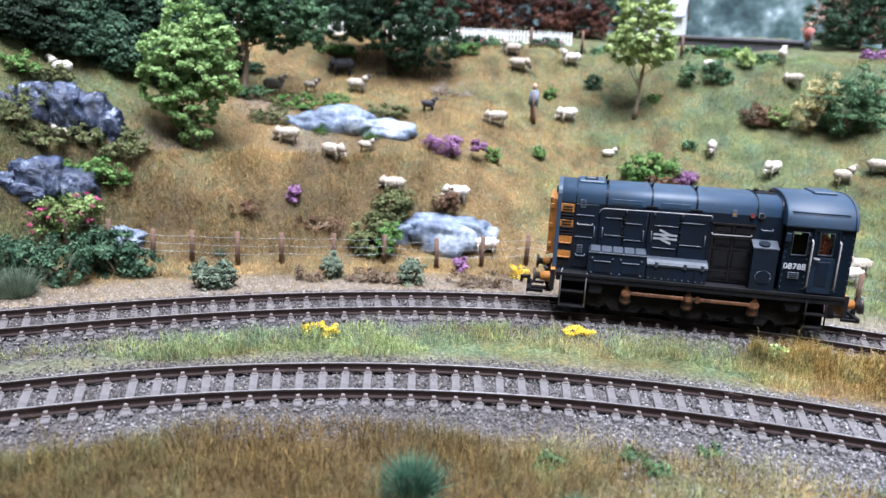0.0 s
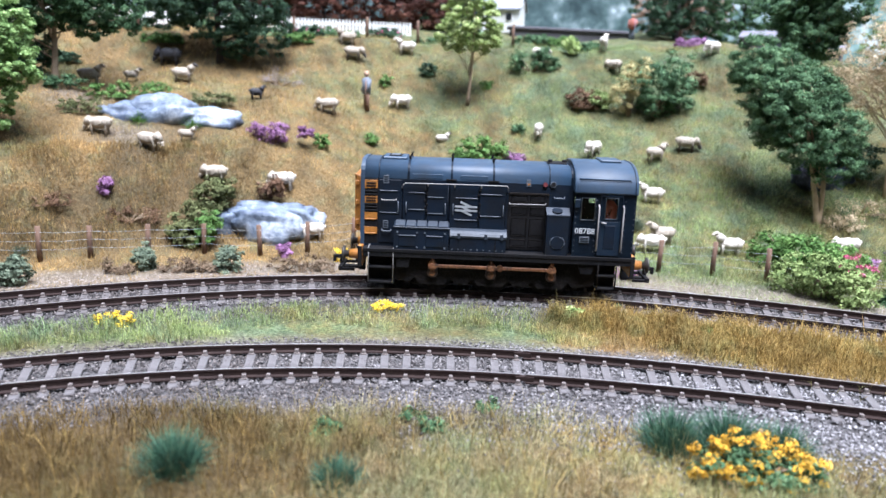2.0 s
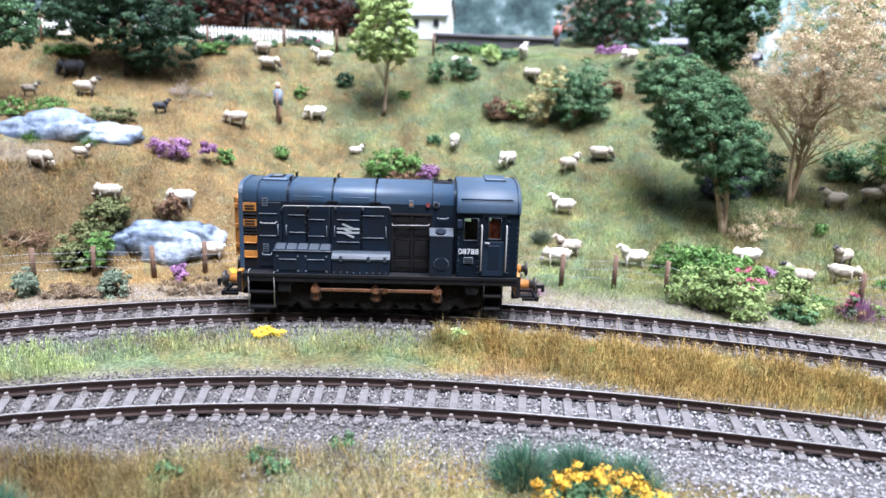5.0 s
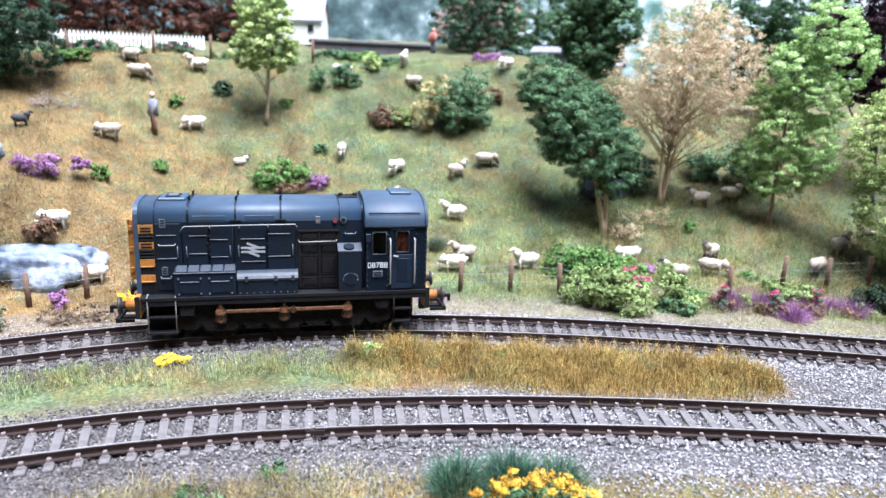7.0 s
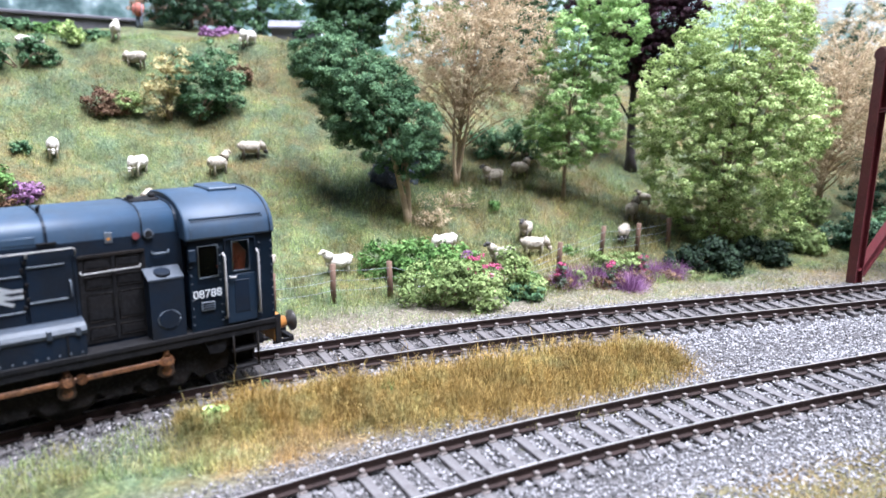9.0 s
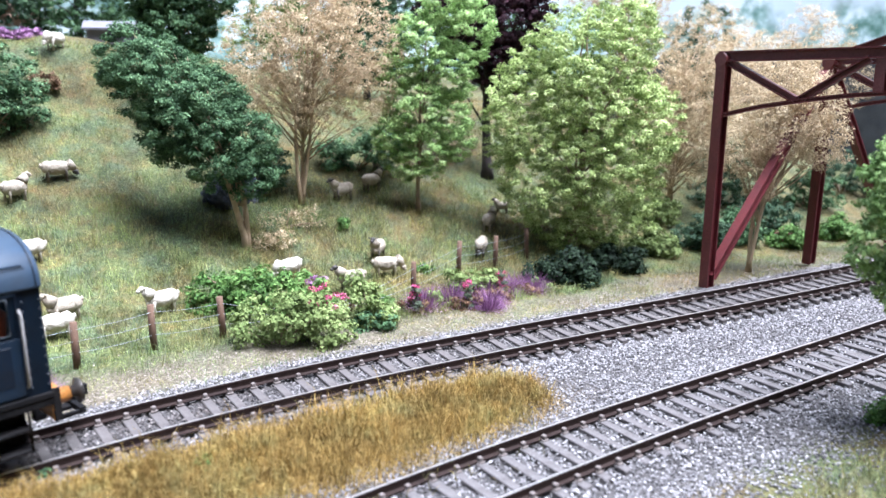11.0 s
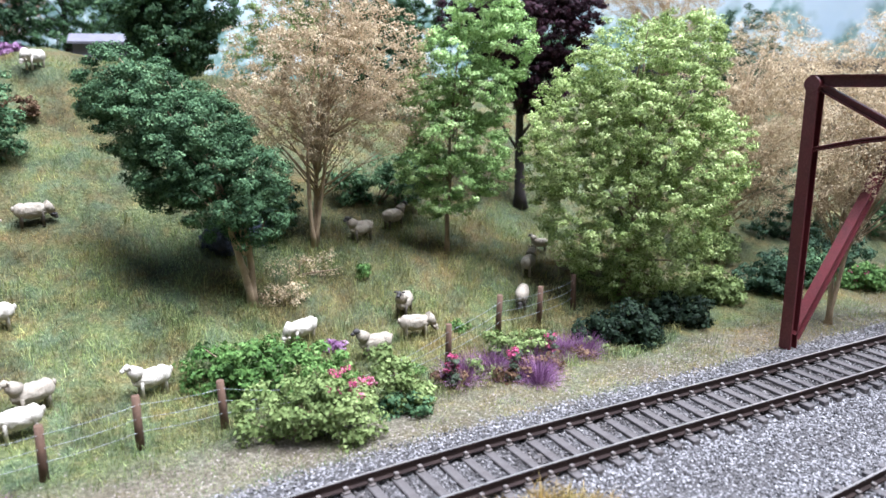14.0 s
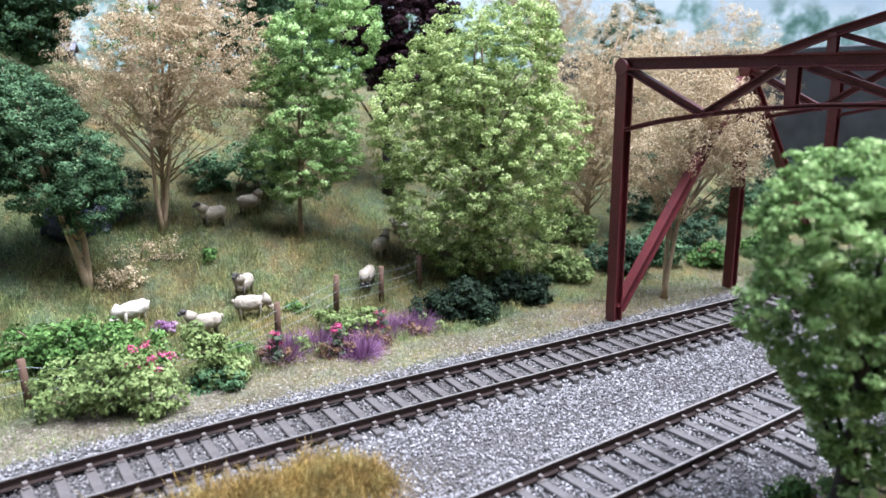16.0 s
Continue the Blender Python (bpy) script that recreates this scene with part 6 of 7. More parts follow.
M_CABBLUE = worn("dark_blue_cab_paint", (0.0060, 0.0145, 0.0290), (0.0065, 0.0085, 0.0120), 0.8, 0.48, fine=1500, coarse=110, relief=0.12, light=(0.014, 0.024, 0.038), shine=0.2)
# paler than the sides: the sky's sheen is put into the colour
M_ROOFBLUE = worn("sheen_blue_roof_paint", (0.016, 0.038, 0.072), (0.018, 0.025, 0.036), 0.7, 0.54, fine=900, coarse=110, relief=0.05, light=(0.028, 0.047, 0.075))
M_LIDGREY = worn("dusty_grey_blue_lid", (0.020, 0.027, 0.039), (0.011, 0.014, 0.019), 0.7, 0.5, coarse=200, relief=0.1)
M_BLACK = worn("sooty_black_paint", (0.005, 0.005, 0.006), (0.012, 0.010, 0.009), 0.6, 0.7, coarse=160, shine=0.1)
M_FRAME = worn("grimy_brown_black_frame", (0.0065, 0.006, 0.006), (0.018, 0.013, 0.010), 0.8, 0.85, coarse=190, shine=0.08)
M_ORANGE = worn("grimy_warning_yellow", (0.30, 0.115, 0.010), (0.10, 0.042, 0.010), 0.8, 0.55, coarse=220)
M_RODRUST = worn("rusty_brown_rod", (0.150, 0.056, 0.020), (0.030, 0.016, 0.010), 1.0, 0.6, 0.2, coarse=420, light=(0.30, 0.14, 0.05))
# the rod's rust made darker: the cranks' shadow is put into the colour
M_CRANK = worn("shade_darkened_rust", (0.034, 0.017, 0.010), (0.016, 0.010, 0.008), 0.9, 0.6, 0.1, coarse=420)
M_RAILWHITE = worn("off_white_handrail", (0.23, 0.22, 0.215), (0.09, 0.08, 0.07), 0.7, 0.5)
M_LETTER = worn("white_lettering", (0.50, 0.52, 0.54), (0.3, 0.3, 0.3), 0.4, 0.6)
M_EDGE = worn("worn_grey_blue_edges", (0.066, 0.078, 0.096), (0.020, 0.025, 0.033), 0.9, 0.5)
M_STEEL = worn("dark_buffer_steel", (0.05, 0.045, 0.042), (0.03, 0.025, 0.02), 0.5, 0.4, 0.6)
M_CABGLASS, ns, ls, b = nodes_of("clear_cab_glazing")
b.inputs["Base Color"].default_value = (0.75, 0.82, 0.84, 1)
b.inputs["Roughness"].default_value, b.inputs["Transmission Weight"].default_value, b.inputs["IOR"].default_value = 0.06, 1.0, 1.12

loco = empty("shunting_locomotive", Matrix.Translation((loco_x, float(loco_y), Z_FAR)) @ Matrix.Rotation(math.atan(float(loco_k)) + radians(1.3), 4, "Z"))
tagged(loco, "weathered dark blue model diesel shunting locomotive with orange radiator", "locomotive")


def B(name, lo, hi, m, parent=loco, bevel=0.15, label=""):
    lo, hi = [min(a, b) for a, b in zip(lo, hi)], [max(a, b) for a, b in zip(lo, hi)]
    return box_part(name, [v * MM for v in lo], [v * MM for v in hi], m, parent, bevel * MM, label)


def T(name, path, r, m, parent=loco, sides=6, label=""):
    return tube_part(name, [tuple(v * MM for v in p) for p in path], [q * MM for q in r] if isinstance(r, (list, tuple)) else r * MM, m, parent, sides, label)


def arch(half, spring, top, steps=14, z0=16.2, flat=0.35):
    """The end outline of a bonnet or cab: upright sides and a rounded top."""
    pts = [(half, z0), (half, spring)]
    for i in range(1, steps):
        a = math.pi * i / steps
        c, s = math.cos(a), math.sin(a)
        pts.append((half * math.copysign(abs(c) ** (1 - flat), c), spring + (top - spring) * s ** (1 - flat)))
    pts += [(-half, spring), (-half, z0)]
    return [(y * MM, z * MM) for y, z in pts]


def hoop(x0, x1, outer, inner, m, parent, name, label=""):
    """A thin band that follows an arch."""
    bm = bmesh.new()
    for p, q, p2, q2 in zip(outer, inner, outer[1:], inner[1:]):
        vs = [bm.verts.new((x * MM, *v)) for x in (x0, x1) for v in (p, p2, q2, q)]
        for f in ((0, 1, 2, 3), (7, 6, 5, 4), (0, 4, 5, 1), (1, 5, 6, 2), (2, 6, 7, 3), (3, 7, 4, 0)):
            bm.faces.new([vs[i] for i in f])
    bmesh.ops.remove_doubles(bm, verts=bm.verts, dist=1e-6)
    bmesh.ops.recalc_face_normals(bm, faces=bm.faces)
    return part(name, bm, m, parent, label)


X0, XB, XC = -47.2, 26.0, 47.0       # nose, cab front, cab back
FOOT, HB, HC = 16.3, 12.2, 16.4      # footplate height, half widths of bonnet and cab
AXLES = (-22.2, -1.5, 19.8)
# footplate and frames
B("footplate", (X0 + 0.4, -16.6, FOOT - 1.3), (XC + 0.4, 16.6, FOOT), M_BLACK)
for y in (-1, 1):
    bm = bmesh.new()
    # frame plate with scalloped lower edge between the wheels
    out = [(X0 + 9.5, FOOT - 1.3), (X0 + 9.5, 4.6)]
    for x in AXLES:
        out += [(x - 8.2, 3.6), (x - 6.4, 5.6), (x - 4.4, 3.0), (x + 4.4, 3.0), (x + 6.4, 5.6), (x + 8.2, 3.6)]
    out += [(XC - 12, 4.8), (XC - 10, FOOT - 1.3)]
    add_prism(bm, [(u * MM, w * MM) for u, w in out], 1, (y * 12.4 - 0.5) * MM, (y * 12.4 + 0.5) * MM)
    part("frame_plate", bm, M_FRAME, loco)
    B("valance", (X0 + 0.6, y * 16.0 - 0.35, FOOT - 3.0), (XC, y * 16.0 + 0.35, FOOT - 1.25), M_BLACK)
for x in AXLES:
    for y in (-1, 1):
        bm = bmesh.new()
        add_tube(bm, [(x * MM, y * 8.0 * MM, 8.5 * MM), (x * MM, y * 9.0 * MM, 8.5 * MM), (x * MM, y * 9.6 * MM, 8.5 * MM), (x * MM, y * 11.2 * MM, 8.5 * MM)], [9.2 * MM, 8.8 * MM, 8.4 * MM, 8.3 * MM], 28)
        part("wheel", bm, M_FRAME, loco)
        bm = bmesh.new()
        # pear-shaped fly crank: axle end below, pin end above
        pear = []
        for i in range(20):
            a = 2 * math.pi * i / 20
            r = 2.0 if math.sin(a) < 0 else 1.5
            pear.append(((x + r * math.cos(a)) * MM, (7.9 if math.sin(a) < 0 else 10.5) * MM + r * math.sin(a) * MM))
        add_prism(bm, pear, 1, y * 13.2 * MM, y * 14.5 * MM)
        part("crank", bm, M_CRANK, loco)
        T("crank_pin", [(x, y * 14.4, 10.5), (x, y * 16.2, 10.5)], 1.0, M_RODRUST, sides=12)
        T("axle_end", [(x, y * 14.4, 7.7), (x, y * 15.0, 7.7)], 1.1, M_RODRUST, sides=12)
        B("spring_hanger", (x - 4.9, y * 12.6, 10.8), (x - 3.9, y * 13.8, FOOT - 3), M_FRAME, bevel=0.1)
        B("spring_hanger", (x + 3.9, y * 12.6, 10.8), (x + 4.9, y * 13.8, FOOT - 3), M_FRAME, bevel=0.1)
for y in (-1, 1):
    for a, b in ((AXLES[0], 1.5), (1.5, AXLES[2])):
        bm = bmesh.new()
        ya, yb = sorted((y * 14.8, y * 15.6))
        add_box(bm, [v * MM for v in (a, ya, 9.9)], [v * MM for v in (b, yb, 11.1)], 0.2 * MM)
        for e in (a, b, AXLES[1]):
            add_tube(bm, [(e * MM, ya * MM - 0.15 * MM, 10.5 * MM), (e * MM, yb * MM + 0.15 * MM, 10.5 * MM)], (1.6 if e != 1.5 else 1.15) * MM, 14)
            if e != 1.5:
                add_tube(bm, [(e * MM, (ya + yb) / 2 * MM, 11.6 * MM), (e * MM, (ya + yb) / 2 * MM, 13.4 * MM)], [0.9 * MM, 0.55 * MM], 8)
        part("coupling_rod", bm, M_RODRUST, loco, "rusty brown coupling rod")
    for x in (-31.4, -12, 9, 29.0):
        B("brake_gear", (x - 0.9, y * 9.6, 2.2), (x + 0.9, y * 11.2, 9), M_FRAME)
    T("brake_rod", [(-33, y * 10.6, 2.9), (30, y * 10.6, 2.9)], 0.45, M_FRAME, sides=5)
    bm = bmesh.new()
    ya, yb = sorted((y * 12.6, y * 15.6))
    add_prism(bm, [(v * MM, w * MM) for v, w in ((-34.9, 9.6), (-30.6, 9.6), (-30.2, 13.2), (-30.2, 14.4), (-34.9, 14.4))], 1, ya * MM, yb * MM)
    part("sand_box", bm, M_BLACK, loco)
    bm = bmesh.new()
    add_prism(bm, [(v * MM, w * MM) for v, w in ((30.0, 9.8), (33.6, 9.8), (34.8, 13.6), (34.8, 14.6), (28.6, 14.6), (28.6, 13.6))], 1, ya * MM, yb * MM)
    part("sand_box", bm, M_BLACK, loco)
    T("sand_pipe", [(-32.6, y * 13.4, 9.8), (-32.0, y * 12.4, 6), (-30.6, y * 10.6, 2)], 0.4, M_FRAME, sides=5)
    T("air_reservoir", [(-29, y * 11.2, 12.6), (-28.6, y * 11.2, 12.6), (24.4, y * 11.2, 12.6), (25, y * 11.2, 12.6)], [0.5, 1.9, 1.9, 0.5], M_FRAME, sides=10)
B("tank_under", (-29, -9.6, 9.4), (26, 9.6, FOOT - 1.3), M_FRAME)
# buffer beams, buffers, couplings
for e, xb in ((-1, X0 - 0.6), (1, XC + 0.6)):
    bb = B("buffer_beam", (xb - 0.8, -15.9, 9.4), (xb + 0.8, 15.9, FOOT + 0.5), M_ORANGE, bevel=0.2, label="grimy yellow buffer beam")
    for y in (-1, 1):
        B("beam_end", (xb - 0.75, y * 15.9, 9.4), (xb + 0.75, y * 16.5, FOOT + 0.5), M_BLACK, bb, 0.1)
    for y in (-14.2, -7.0, 7.0, 14.2):
        for z in (10.6, 15.2):
            T("bolt", [(xb + e * 0.7, y, z), (xb + e * 1.05, y, z)], 0.32, M_ORANGE, bb, 6)
    for y in (-10.6, 10.6):
        T("buffer_shank", [(xb, y, 12.6), (xb + e * 1.2, y, 12.6), (xb + e * 4.4, y, 12.6)], [2.2, 1.9, 1.6], M_ORANGE, sides=14)
        T("buffer_head", [(xb + e * 4.4, y, 12.6), (xb + e * 5.8, y, 12.6), (xb + e * 6.2, y, 12.6), (xb + e * 6.8, y, 12.6)], [1.2, 1.3, 2.9, 2.7], M_STEEL, sides=18)
    bm = bmesh.new()
    x1 = xb + e * 1.0
    for lo, hi in (((x1, -1.2, 4.6), (x1 + e * 8.0, 1.2, 5.6)), ((x1 + e * 6.8, -6.2, 4.9), (x1 + e * 8.2, 6.2, 6.5)), ((x1 + e * 2.2, -6.2, 5.0), (x1 + e * 7.4, -5.2, 6.0)), ((x1 + e * 2.2, 5.2, 5.0), (x1 + e * 7.4, 6.2, 6.0)),
                   ((x1 + e * 7.2, -0.9, 5.0), (x1 + e * 8.4, 0.9, 9.6)), ((x1 - e * 1.0, -1.2, 4.2), (x1 + e * 1.5, 1.2, 9.6)), ((x1 + e * 7.8, -0.7, 8.2), (x1 + e * 11.0, 0.7, 9.4)), ((x1 + e * 10.0, -0.7, 6.8), (x1 + e * 11.0, 0.7, 8.6))):
        add_box(bm, [min(a, b) * MM for a, b in zip(lo, hi)], [max(a, b) * MM for a, b in zip(lo, hi)], 0.12 * MM)
    part("coupling", bm, M_BLACK, loco, "black hooked tension coupling")
    for y in (-5.5, 5.5):
        T("brake_hose", [(xb + e * 0.8, y, 13.2), (xb + e * 2.2, y, 12.8), (xb + e * 2.4, y, 9.2), (xb + e * 1.6, y, 7.4)], 0.55, M_BLACK, sides=6)
    T("draw_hook", [(xb + e * 0.8, 0, 12.6), (xb + e * 2.8, 0, 12.6), (xb + e * 3.4, 0, 13.6)], [1.2, 0.9, 0.5], M_STEEL, sides=7)
    for y in (-7.5, 7.5):
        B("lamp_iron", (xb + e * 0.6, y - 0.45, 12.6), (xb + e * 1.4, y + 0.45, 15.0), M_BLACK, bevel=0.08)
# step ladders below the footplate ends
for x0, x1, pale, zb in ((-45.4, -35.5, True, 4.0), (35.2, 42.7, False, 4.8)):
    for y in (-1, 1):
        lad = B("step_ladder", (x0 + 0.4, y * 11.6, zb), (x1 - 0.4, y * 12.2, FOOT - 1.0), M_FRAME)
        for z in (zb, 9.4, 13.6):
            B("tread", (x0 + 0.2, y * 12.0, z - 0.35), (x1 - 0.2, y * 16.2, z + 0.35), M_BLACK, lad, 0.08)
        for x in (x0 + 0.6, x1 - 0.6):
            B("side_strip", (x - 0.4, y * 12.0, zb), (x + 0.4, y * 12.7, FOOT - 1), M_BLACK, lad, 0.1)
            if pale:
                T("upright", [(x, y * 16.1, zb), (x, y * 16.3, FOOT + 0.2), (x + 0.25, y * 15.7, FOOT + 1.0), (x + 0.4, y * 14.9, FOOT + 0.9)], 0.21, M_RAILWHITE, lad, 6, "off-white handrail")
            else:
                T("upright", [(x, y * 16.1, zb), (x, y * 16.1, FOOT - 1)], 0.28, M_FRAME, lad, 6)

# bonnet and its roof
bm = bmesh.new()
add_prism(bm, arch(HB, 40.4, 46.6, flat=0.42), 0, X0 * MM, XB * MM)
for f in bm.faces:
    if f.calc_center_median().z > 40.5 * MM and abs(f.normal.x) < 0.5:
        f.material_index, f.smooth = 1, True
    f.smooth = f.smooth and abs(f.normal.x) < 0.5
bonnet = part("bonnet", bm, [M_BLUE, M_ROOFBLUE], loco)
for x, w in ((X0 + 5.3, 0.16), (-31.6, 0.42), (-16.6, 0.3), (-2.0, 0.3), (17.4, 0.14), (XB - 0.9, 0.3)):
    hoop(x - w, x + w, arch(HB + 0.22, 40.4, 46.85, z0=40.0, flat=0.42), arch(HB - 0.2, 40.2, 46.3, z0=40.0, flat=0.42), M_BLUE, bonnet, "strap")
for x in (-31.6, -16.6, -2.0):
    for y in (-6.0, 6.0):
        T("lifting_eye", [(x, y, 45.9), (x, y, 47.7), (x + 0.5, y, 48.0)], 0.42, M_BLACK, bonnet, 6)
for y in (-1, 1):
    for x in (-16.6, -2.0):
        B("hinge", (x - 1.9, y * (HB - 0.1), 40.5), (x + 1.9, y * (HB + 0.45), 41.0), M_BLACK, bonnet, 0.08)
    for x0, x1 in ((-30.2, -19.8), (-13.6, -4.0)):
        B("roof_louvre_panel", (x0, y * (HB - 0.2), 40.9), (x1, y * (HB + 0.10), 42.4), M_ROOFBLUE, bonnet, 0.05)
hatch = B("roof_hatch", (X0 + 5.8, -6.0, 45.9), (X0 + 14.6, 6.0, 47.3), M_ROOFBLUE, bonnet, 0.35)
fr = B("hatch_frame", (X0 + 7.8, -3.4, 47.2), (X0 + 12.4, 3.4, 47.6), M_BLACK, hatch, 0.1)
B("hatch_opening", (X0 + 8.6, -2.4, 47.5), (X0 + 11.6, 2.4, 47.68), M_EDGE, fr, 0.0)
ex = B("exhaust_cover", (XB - 8.2, -3.0, 46.2), (XB - 1.6, 3.0, 47.1), M_BLACK, bonnet, 0.3)
for x in (XB - 7.4, XB - 2.4):
    T("exhaust_stub", [(x, 0, 46.8), (x, 0, 47.9)], 0.8, M_BLACK, ex, 10)


def frame_lines(x0, x1, z0, z1, y, parent, r=0.13, m=None):
    """The raised worn edge of a panel, as four thin strips joined at the corners."""
    T("edge_bead", [(x0, y, z0), (x1, y, z0), (x1, y, z1), (x0, y, z1), (x0, y, z0)], r, m or M_BLUE, parent, 4)


# doors, panels and fittings along both sides
def side(y):
    s = HB * y

    def P(name, x0, x1, z0, z1, d0, d1, m, parent=bonnet, bevel=0.12, label=""):
        return B(name, (x0, s + y * d0, z0), (x1, s + y * d1, z1), m, parent, bevel, label)

    def grip(x, z0, z1, parent):
        T("door_handle", [(x, s + y * 0.3, z0), (x, s + y * 0.95, z0 + 0.25), (x, s + y * 0.95, z1 - 0.25), (x, s + y * 0.3, z1)], 0.24, M_EDGE, parent, 5)
    # black and yellow louvred corner
    P("corner_panel", X0 + 0.1, X0 + 5.1, 17.2, 40.2, -0.1, 0.08, M_BLACK)
    for i, (z0, z1) in enumerate(((36.8, 39.7), (31.6, 34.0), (25.7, 28.3), (20.6, 23.1))):
        st = P("warning_stripe", X0 + 0.2, X0 + 4.9, z0, z1, 0.0, 0.2, M_ORANGE, bonnet, 0.05, "grimy yellow louvre stripe")
        if i < 2:
            for q in (0.55, 1.55):
                P("louvre", X0 + 1.0, X0 + 4.3, z0 + q, z0 + q + 0.5, 0.14, 0.36, M_BLACK, st, 0.04)
        else:
            P("stripe_lip", X0 + 0.6, X0 + 4.5, z0 - 0.05, z0 + 0.35, 0.1, 0.5, M_ORANGE, st, 0.08)
    for z in (34.4, 35.5, 28.8, 29.9, 30.9):
        P("louvre", X0 + 0.4, X0 + 4.8, z, z + 0.45, 0.05, 0.4, M_BLACK, bonnet, 0.08)
    # the narrow door behind the louvres
    np_ = P("nose_panel", -41.7, -33.9, 17.6, 40.0, -0.1, 0.25, M_BLUE)
    for z in (36.0, 28.3):
        P("door_ledge", -41.4, -35.4, z, z + 0.28, 0.2, 0.55, M_EDGE, np_, 0.05)
    grip(-35.0, 28.8, 32.4, np_)
    T("hand_rail", [(-40.8, s + y * 0.3, 33.2), (-40.7, s + y * 1.0, 32.9), (-35.8, s + y * 1.0, 32.9), (-35.7, s + y * 0.3, 33.3)], 0.22, M_RAILWHITE, bonnet, 6, "off-white handrail")
    T("hand_rail", [(-40.6, s + y * 0.3, 22.4), (-40.4, s + y * 0.9, 21.8), (-37.6, s + y * 0.9, 21.8), (-37.4, s + y * 0.3, 22.4)], 0.28, M_EDGE, bonnet, 6)
    for z in (38.7, 22.8):
        P("data_plate", -40.3, -38.4, z, z + 2.8, 0.2, 0.36, M_EDGE, bonnet, 0.04)
        for q in (0.5, 1.3, 2.1):
            P("plate_mark", -40.0, -38.7, z + q, z + q + 0.35, 0.34, 0.42, M_BLUE, bonnet, 0.0)
    P("data_plate", 9.4, 11.0, 39.4, 41.8, -0.2, 0.16, M_EDGE, bonnet, 0.04)
    P("plate_mark", 9.8, 10.6, 40.0, 40.5, 0.1, 0.22, M_ORANGE, bonnet, 0.0)
    # tall engine-room doors with short ledges
    doors = (((-33.4, -25.6), 35.7, 29.7, True), ((-25.0, -17.6), 34.3, 28.5, False), ((-17.0, -7.1), 34.4, 26.7, True), ((-6.5, 2.6), 36.0, 28.3, False))
    for (x0, x1), zt, zb, first in doors:
        d = P("bonnet_door", x0, x1, 23.4, 39.4, -0.1, 0.3, M_BLUE)
        a0, a1 = (x0 + 2.0, x1 - 0.2) if first else (x0 + 0.2, x1 - 1.6)
        for z in (zt, zb):
            P("door_ledge", a0, a1, z, z + 0.28, 0.25, 0.6, M_EDGE, d, 0.05)
        for z in (zb + 0.6, (zt + zb) / 2, zt + 0.9):
            P("hinge", x1 - 0.4 if first else x0 - 0.4, x1 + 0.4 if first else x0 + 0.4, z, z + 0.8, 0.25, 0.6, M_BLACK, d, 0.08)
        grip(x0 + 1.2 if first else x1 - 0.9, 28.7, 32.3, d)
        frame_lines(x0, x1, 23.4, 39.4, s + y * 0.3, d)
    # long rail over the doors
    T("long_handrail", [(-33.8, s + y * 0.3, 37.4), (-33.6, s + y * 1.4, 38.2), (-32.6, s + y * 1.5, 39.2), (-15, s + y * 1.5, 39.4), (2.7, s + y * 1.5, 39.5), (3.1, s + y * 1.4, 38.9), (3.2, s + y * 0.3, 37.6)], 0.19, M_RAILWHITE, bonnet, 6, "off-white handrail")
    for x in (-24.7, -15.4, -6.2):
        T("rail_bracket", [(x, s, 38.2), (x, s + y * 1.0, 38.4), (x, s + y * 1.5, 39.3)], 0.26, M_RAILWHITE, bonnet, 5)
    # black panelled doors by the cab
    g = P("radiator_door", 3.4, 17.6, 16.9, 37.2, -0.1, 0.22, M_BLACK)
    for x in (4.7, 11.2):
        for z0, z1 in ((18.0, 20.6), (21.9, 28.2), (29.5, 32.2), (33.8, 36.2)):
            frame_lines(x, x + 5.2, z0, z1, s + y * 0.26, g, 0.15, M_FRAME)
            P("panel", x + 0.5, x + 4.7, z0 + 0.5, z1 - 0.5, 0.16, 0.34, M_BLACK, g, 0.05)
    P("rib", 10.2, 10.9, 17.0, 37.0, 0.2, 0.5, M_BLACK, g, 0.06)
    P("rib", 3.6, 17.4, 36.6, 37.3, 0.2, 0.6, M_FRAME, g, 0.06)
    T("hand_rail", [(3.8, s + y * 0.3, 33.6), (3.9, s + y * 1.0, 33.2), (16.2, s + y * 1.0, 33.4), (16.4, s + y * 0.3, 33.8)], 0.2, M_RAILWHITE, bonnet, 6, "off-white handrail")
    T("gauge_pipe", [(19.2, s, 36.0), (19.3, s + y * 0.9, 35.8), (22.7, s + y * 0.9, 35.8), (22.8, s, 36.2)], 0.28, M_EDGE, bonnet, 6)
    T("fire_valve", [(15.9, s - y * 0.3, 40.3), (15.9, s + y * 0.6, 40.4)], 0.8, M_BRIDGE, bonnet, 12, "dull red valve cap")
    T("gauge", [(18.7, s - y * 0.3, 40.4), (18.7, s + y * 0.5, 40.5)], [1.15, 1.05], M_EDGE, bonnet, 14)
    T("gauge_face", [(18.7, s + y * 0.4, 40.5), (18.7, s + y * 0.62, 40.52)], 0.8, M_BLACK, bonnet, 14)
    # boxes on the footplate
    fb = bmesh.new()
    add_prism(fb, [(s * MM, FOOT * MM), ((s + y * 4.0) * MM, FOOT * MM), ((s + y * 4.0) * MM, 24.3 * MM), (s * MM, 25.7 * MM)], 0, -36.1 * MM, -16.8 * MM)
    bx = part("battery_box", fb, M_BLUE, loco, "dark blue battery box with five lids")
    for i in range(5):
        fb = bmesh.new()
        x0 = -35.5 + i * 3.78
